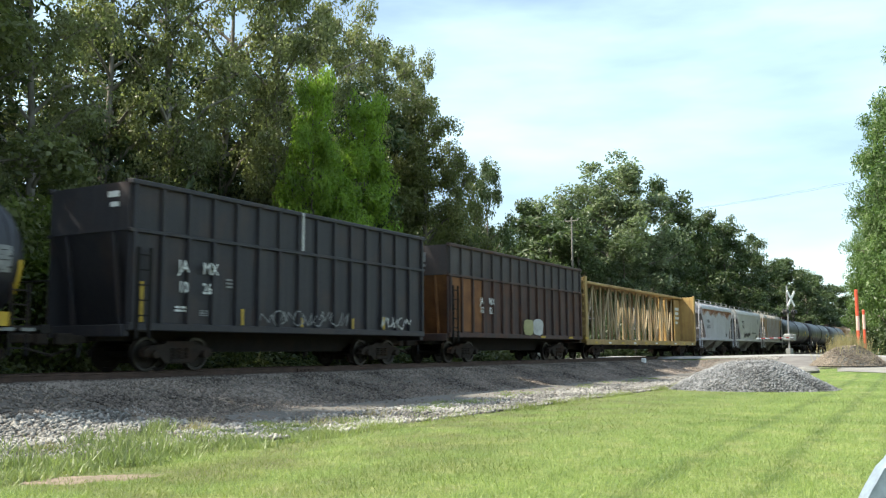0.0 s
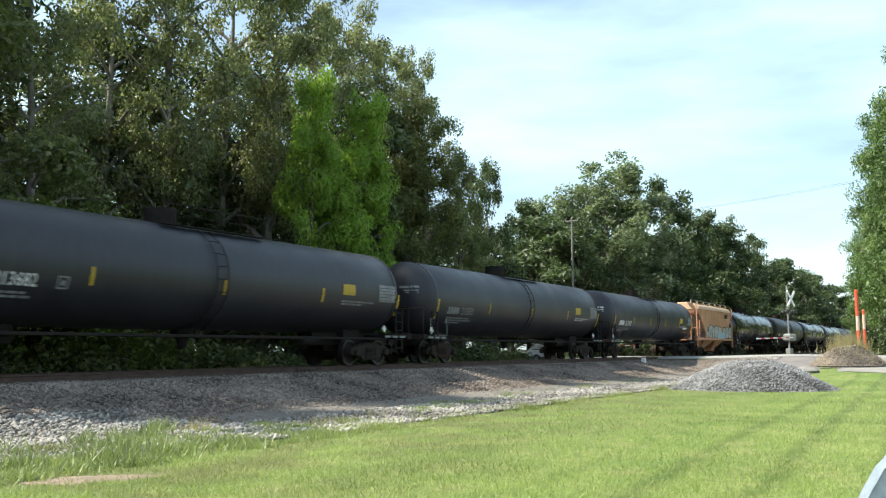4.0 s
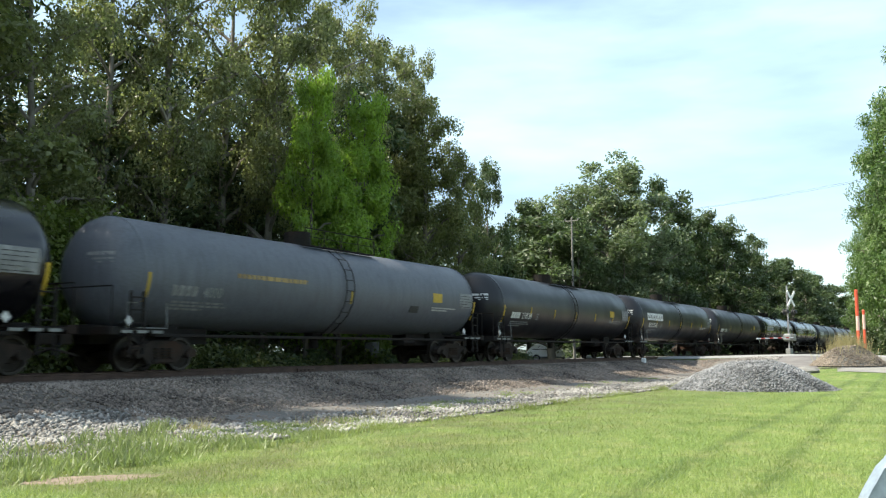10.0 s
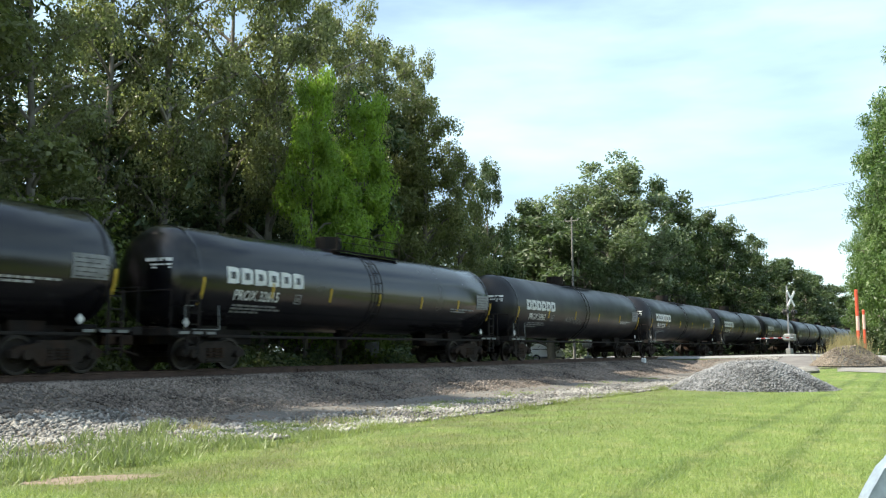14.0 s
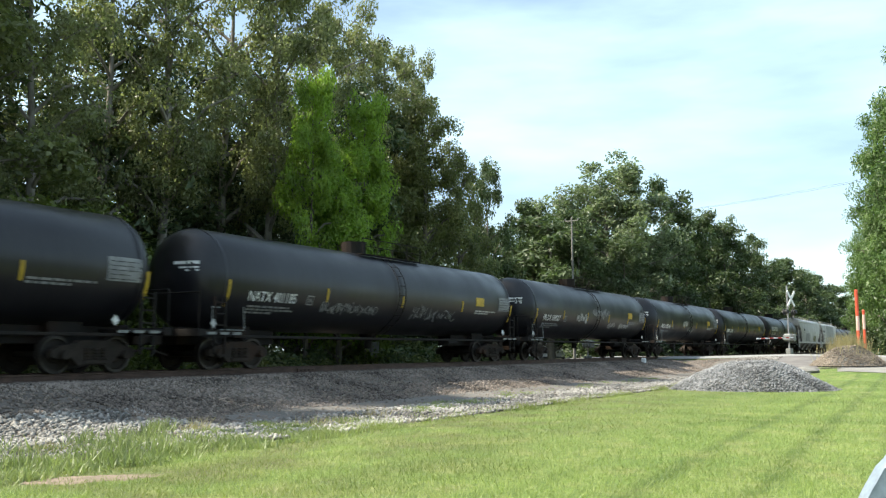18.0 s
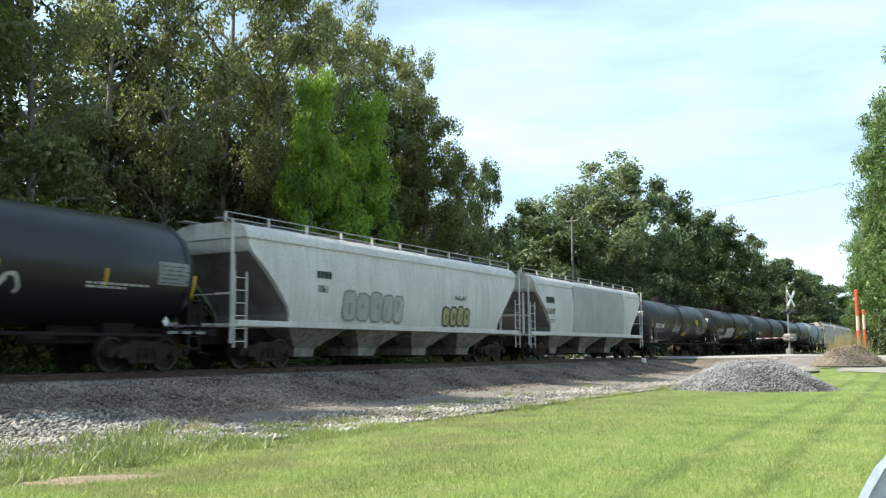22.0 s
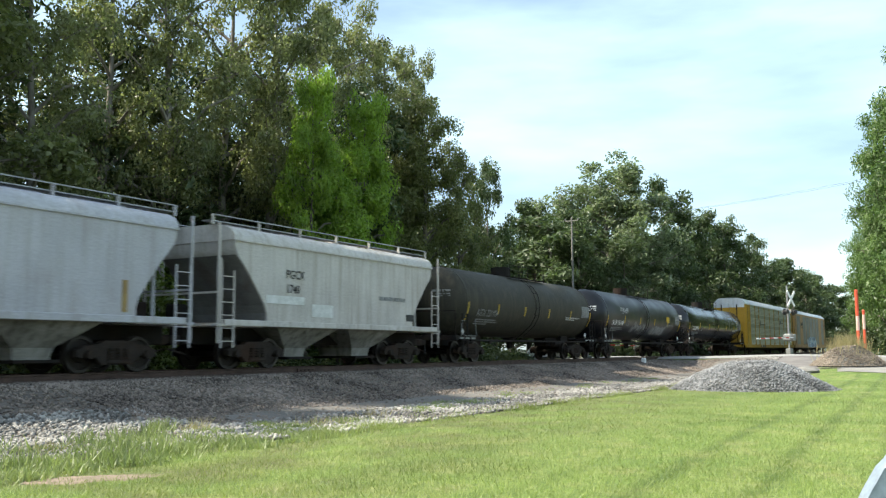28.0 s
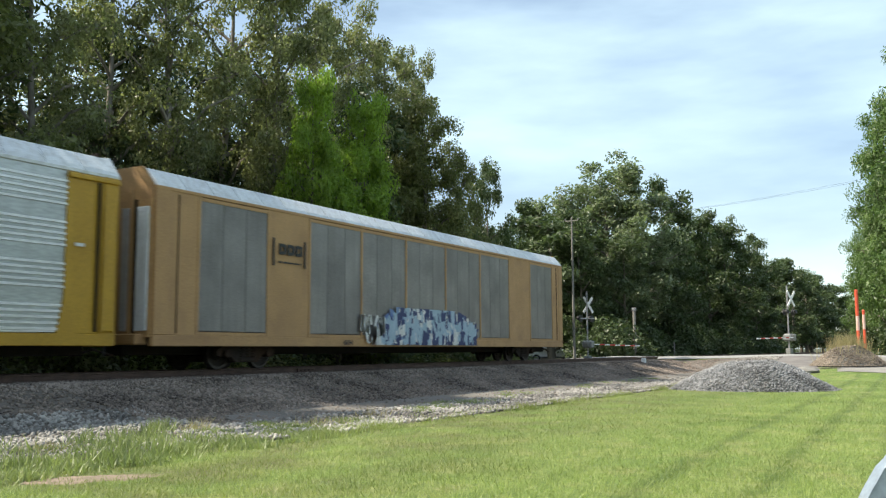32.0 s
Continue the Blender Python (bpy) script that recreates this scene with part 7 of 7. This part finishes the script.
for yy in (-0.5, 0.5):
    cable("overhead_wire", sag((px, 24.5 + yy, 9.7), (69.0, 3.2 + yy, 12.6), 0.35), 0.0065, "thin sagging overhead wire across the road")

cab_x, _ = along(658, 23)
cab = thing("relay_cabinet", "small grey metal cabinet on a post beside the track", "cabinet", pose(cab_x, 23.0, land(cab_x, 23.0)))
part("cabinet_post", tube(bmesh.new(), (0, 0, -0.2), (0, 0, 0.9), 0.06, 8), M["galv"], cab)
part("cabinet_box", boxes((-0.3, 0.3, -0.2, 0.2, 0.75, 1.45), bev=0.03), M["cabinet"], cab)
part("cabinet_door", boxes((-0.27, 0.27, -0.225, -0.2, 0.79, 1.41), bev=0.01), M["cabinet"], cab)
mb_x, _ = along(1130, 17.2)
flag = thing("track_marker", "small white marker block in the ballast", "marker", pose(mb_x, 17.0, land(mb_x, 17.0)))
part("block", boxes((-0.15, 0.15, -0.12, 0.12, -0.05, 0.3), bev=0.04), M["sign_white"], flag)


def marker(px_, d, h, r, b0, b1, label):
    u = (px_ - 784) / 1600
    x, y = d * (math.cos(YAW) + math.sin(YAW) * u), d * (math.sin(YAW) - math.cos(YAW) * u)
    m = thing("marker_post", label, "marker post", pose(x, y, land(x, y) - 0.05), "orange marker posts")
    part("tube", tube(bmesh.new(), (0, 0, 0), (0, 0, h), r, 12), M["orange"], m)
    part("cap", loft(bmesh.new(), [[(q * math.cos(t), q * math.sin(t), z) for t in (2 * math.pi * k / 12 for k in range(12))] for z, q in ((h, r * 1.08), (h + 0.05, r * 1.08), (h + 0.12, r * 0.5))]), M["orange"], m)
    part("white_band", tube(bmesh.new(), (0, 0, h * b0), (0, 0, h * b1), r * 1.04, 12), M["faded_orange"], m)


marker(1515, 64, 4.62, 0.115, 0.40, 0.62, "tall orange and white plastic marker post by the gravel")
marker(1526, 66, 3.45, 0.10, 0.62, 0.93, "shorter orange and white plastic marker post by the gravel")


def suv(x, y, z, turn):
    """A parked white sport utility vehicle."""
    c = thing("parked_suv", "white sport utility vehicle waiting beyond the crossing", "car", pose(x, y, z, 0, 0, turn))
    prof = [(-2.3, 0.45), (-2.32, 0.8), (-2.2, 1.0), (-1.2, 1.12), (-0.55, 1.60), (0.3, 1.70), (1.6, 1.66), (2.1, 1.15), (2.28, 1.0), (2.3, 0.5)]

    def ring(yy, k):
        return [(a, yy, b if b < 1.1 else 1.1 + (b - 1.1) * k) for a, b in prof]
    bm = loft(bmesh.new(), [ring(-0.92, 0.0), ring(-0.9, 0.6), ring(-0.72, 1.0), ring(0.72, 1.0), ring(0.9, 0.6), ring(0.92, 0.0)])
    part("body", to_mesh("body", bm, M["car_white"], True), None, c)
    for s in (-1, 1):
        for a, b in ((-0.85, 0.15), (0.25, 1.0), (1.08, 1.75)):
            part("side_window", loft(bmesh.new(), [[(a if a > -0.8 else a - 0.1, s * 0.935, 1.14), (b, s * 0.935, 1.14), (b - 0.03, s * 0.80, 1.56), (a + (0.4 if a < -0.8 else 0.03), s * 0.80, 1.56)], [(a, s * 0.9, 1.14), (b, s * 0.9, 1.14), (b, s * 0.76, 1.56), (a + 0.2, s * 0.76, 1.56)]]), M["glass_dark"], c)
        part("sill_trim", boxes((-2.2, 2.2, min(s * 0.9, s * 0.95), max(s * 0.9, s * 0.95), 0.38, 0.52), bev=0.02), M["plastic"], c)
        for wx in (-1.4, 1.4):
            w = part("wheel", tube(bmesh.new(), (wx, s * 0.72, 0.36), (wx, s * 0.96, 0.36), 0.36, 20), M["tyre"], c)
            part("rim", tube(bmesh.new(), (wx, s * 0.955, 0.36), (wx, s * 0.975, 0.36), 0.22, 14), M["galv"], w)
        part("mirror", boxes((-0.95, -0.75, min(s * 0.95, s * 1.12), max(s * 0.95, s * 1.12), 1.05, 1.22), bev=0.03), M["car_white"], c)
    part("windscreen", loft(bmesh.new(), [[(-1.15, y_, 1.14), (-0.6, y_ * 0.85, 1.58), (-0.66, y_ * 0.85, 1.60), (-1.2, y_, 1.16)] for y_ in (-0.75, 0.75)]), M["glass_dark"], c)
    part("headlight", boxes((-2.34, -2.2, -0.85, -0.5, 0.75, 0.95), bev=0.02), M["galv"], c)
    part("tail_light", boxes((2.2, 2.33, -0.9, -0.65, 0.85, 1.15), bev=0.02), M["red_mark"], c)


u = (974 - 784) / 1600
d = 84.0
suv(d * (math.cos(YAW) + math.sin(YAW) * u), d * (math.sin(YAW) - math.cos(YAW) * u), -0.60, 114)

# the pale door frame and dark glass of a vehicle beside the camera
wing = thing("parked_vehicle", "pale bodywork and dark window of a vehicle beside the lawn", "car", pose(2.95, 1.69, 0.516) @ Matrix.Rotation(YAW - math.pi / 2, 4, "Z"))


def slab(outline, y0, y1, bev):
    bm = prism(bmesh.new(), outline, y0, y1)
    if bev:
        bmesh.ops.bevel(bm, geom=list(bm.edges), offset=bev, segments=3, affect="EDGES", profile=0.5)
    return bm


part("door_frame", to_mesh("door_frame", slab([(1.45, -1.30), (1.45, -0.69), (1.487, -0.60), (1.532, -0.515), (1.587, -0.43), (1.647, -0.36), (1.72, -0.325), (1.95, -0.31), (2.6, -0.32), (2.6, -1.30)], -0.07, 0.0, 0.012), M["wing_paint"], True), None, wing)
part("window", slab([(1.525, -1.1), (1.525, -0.66), (1.562, -0.575), (1.616, -0.485), (1.68, -0.425), (1.95, -0.40), (2.5, -0.42), (2.5, -1.1)], -0.078, -0.06, 0.0), M["glass_dark"], wing)
part("pillar", slab([(1.668, -0.43), (1.662, -0.27), (1.70, -0.27), (1.71, -0.43)], -0.05, 0.0, 0.008), M["wing_paint"], wing)
part("lower_panel", slab([(1.45, -1.5), (1.45, -0.95), (2.6, -0.95), (2.6, -1.5)], -0.09, -0.02, 0.02), M["wing_paint"], wing)


# ---- motion ----
def motions():
    for car, q in CARS:
        walk(car, [(t, pose(q - SPEED * (t - 16), TRACK_Y, 0)) for t in (0, 8, 16, 24, 32)])


motions()
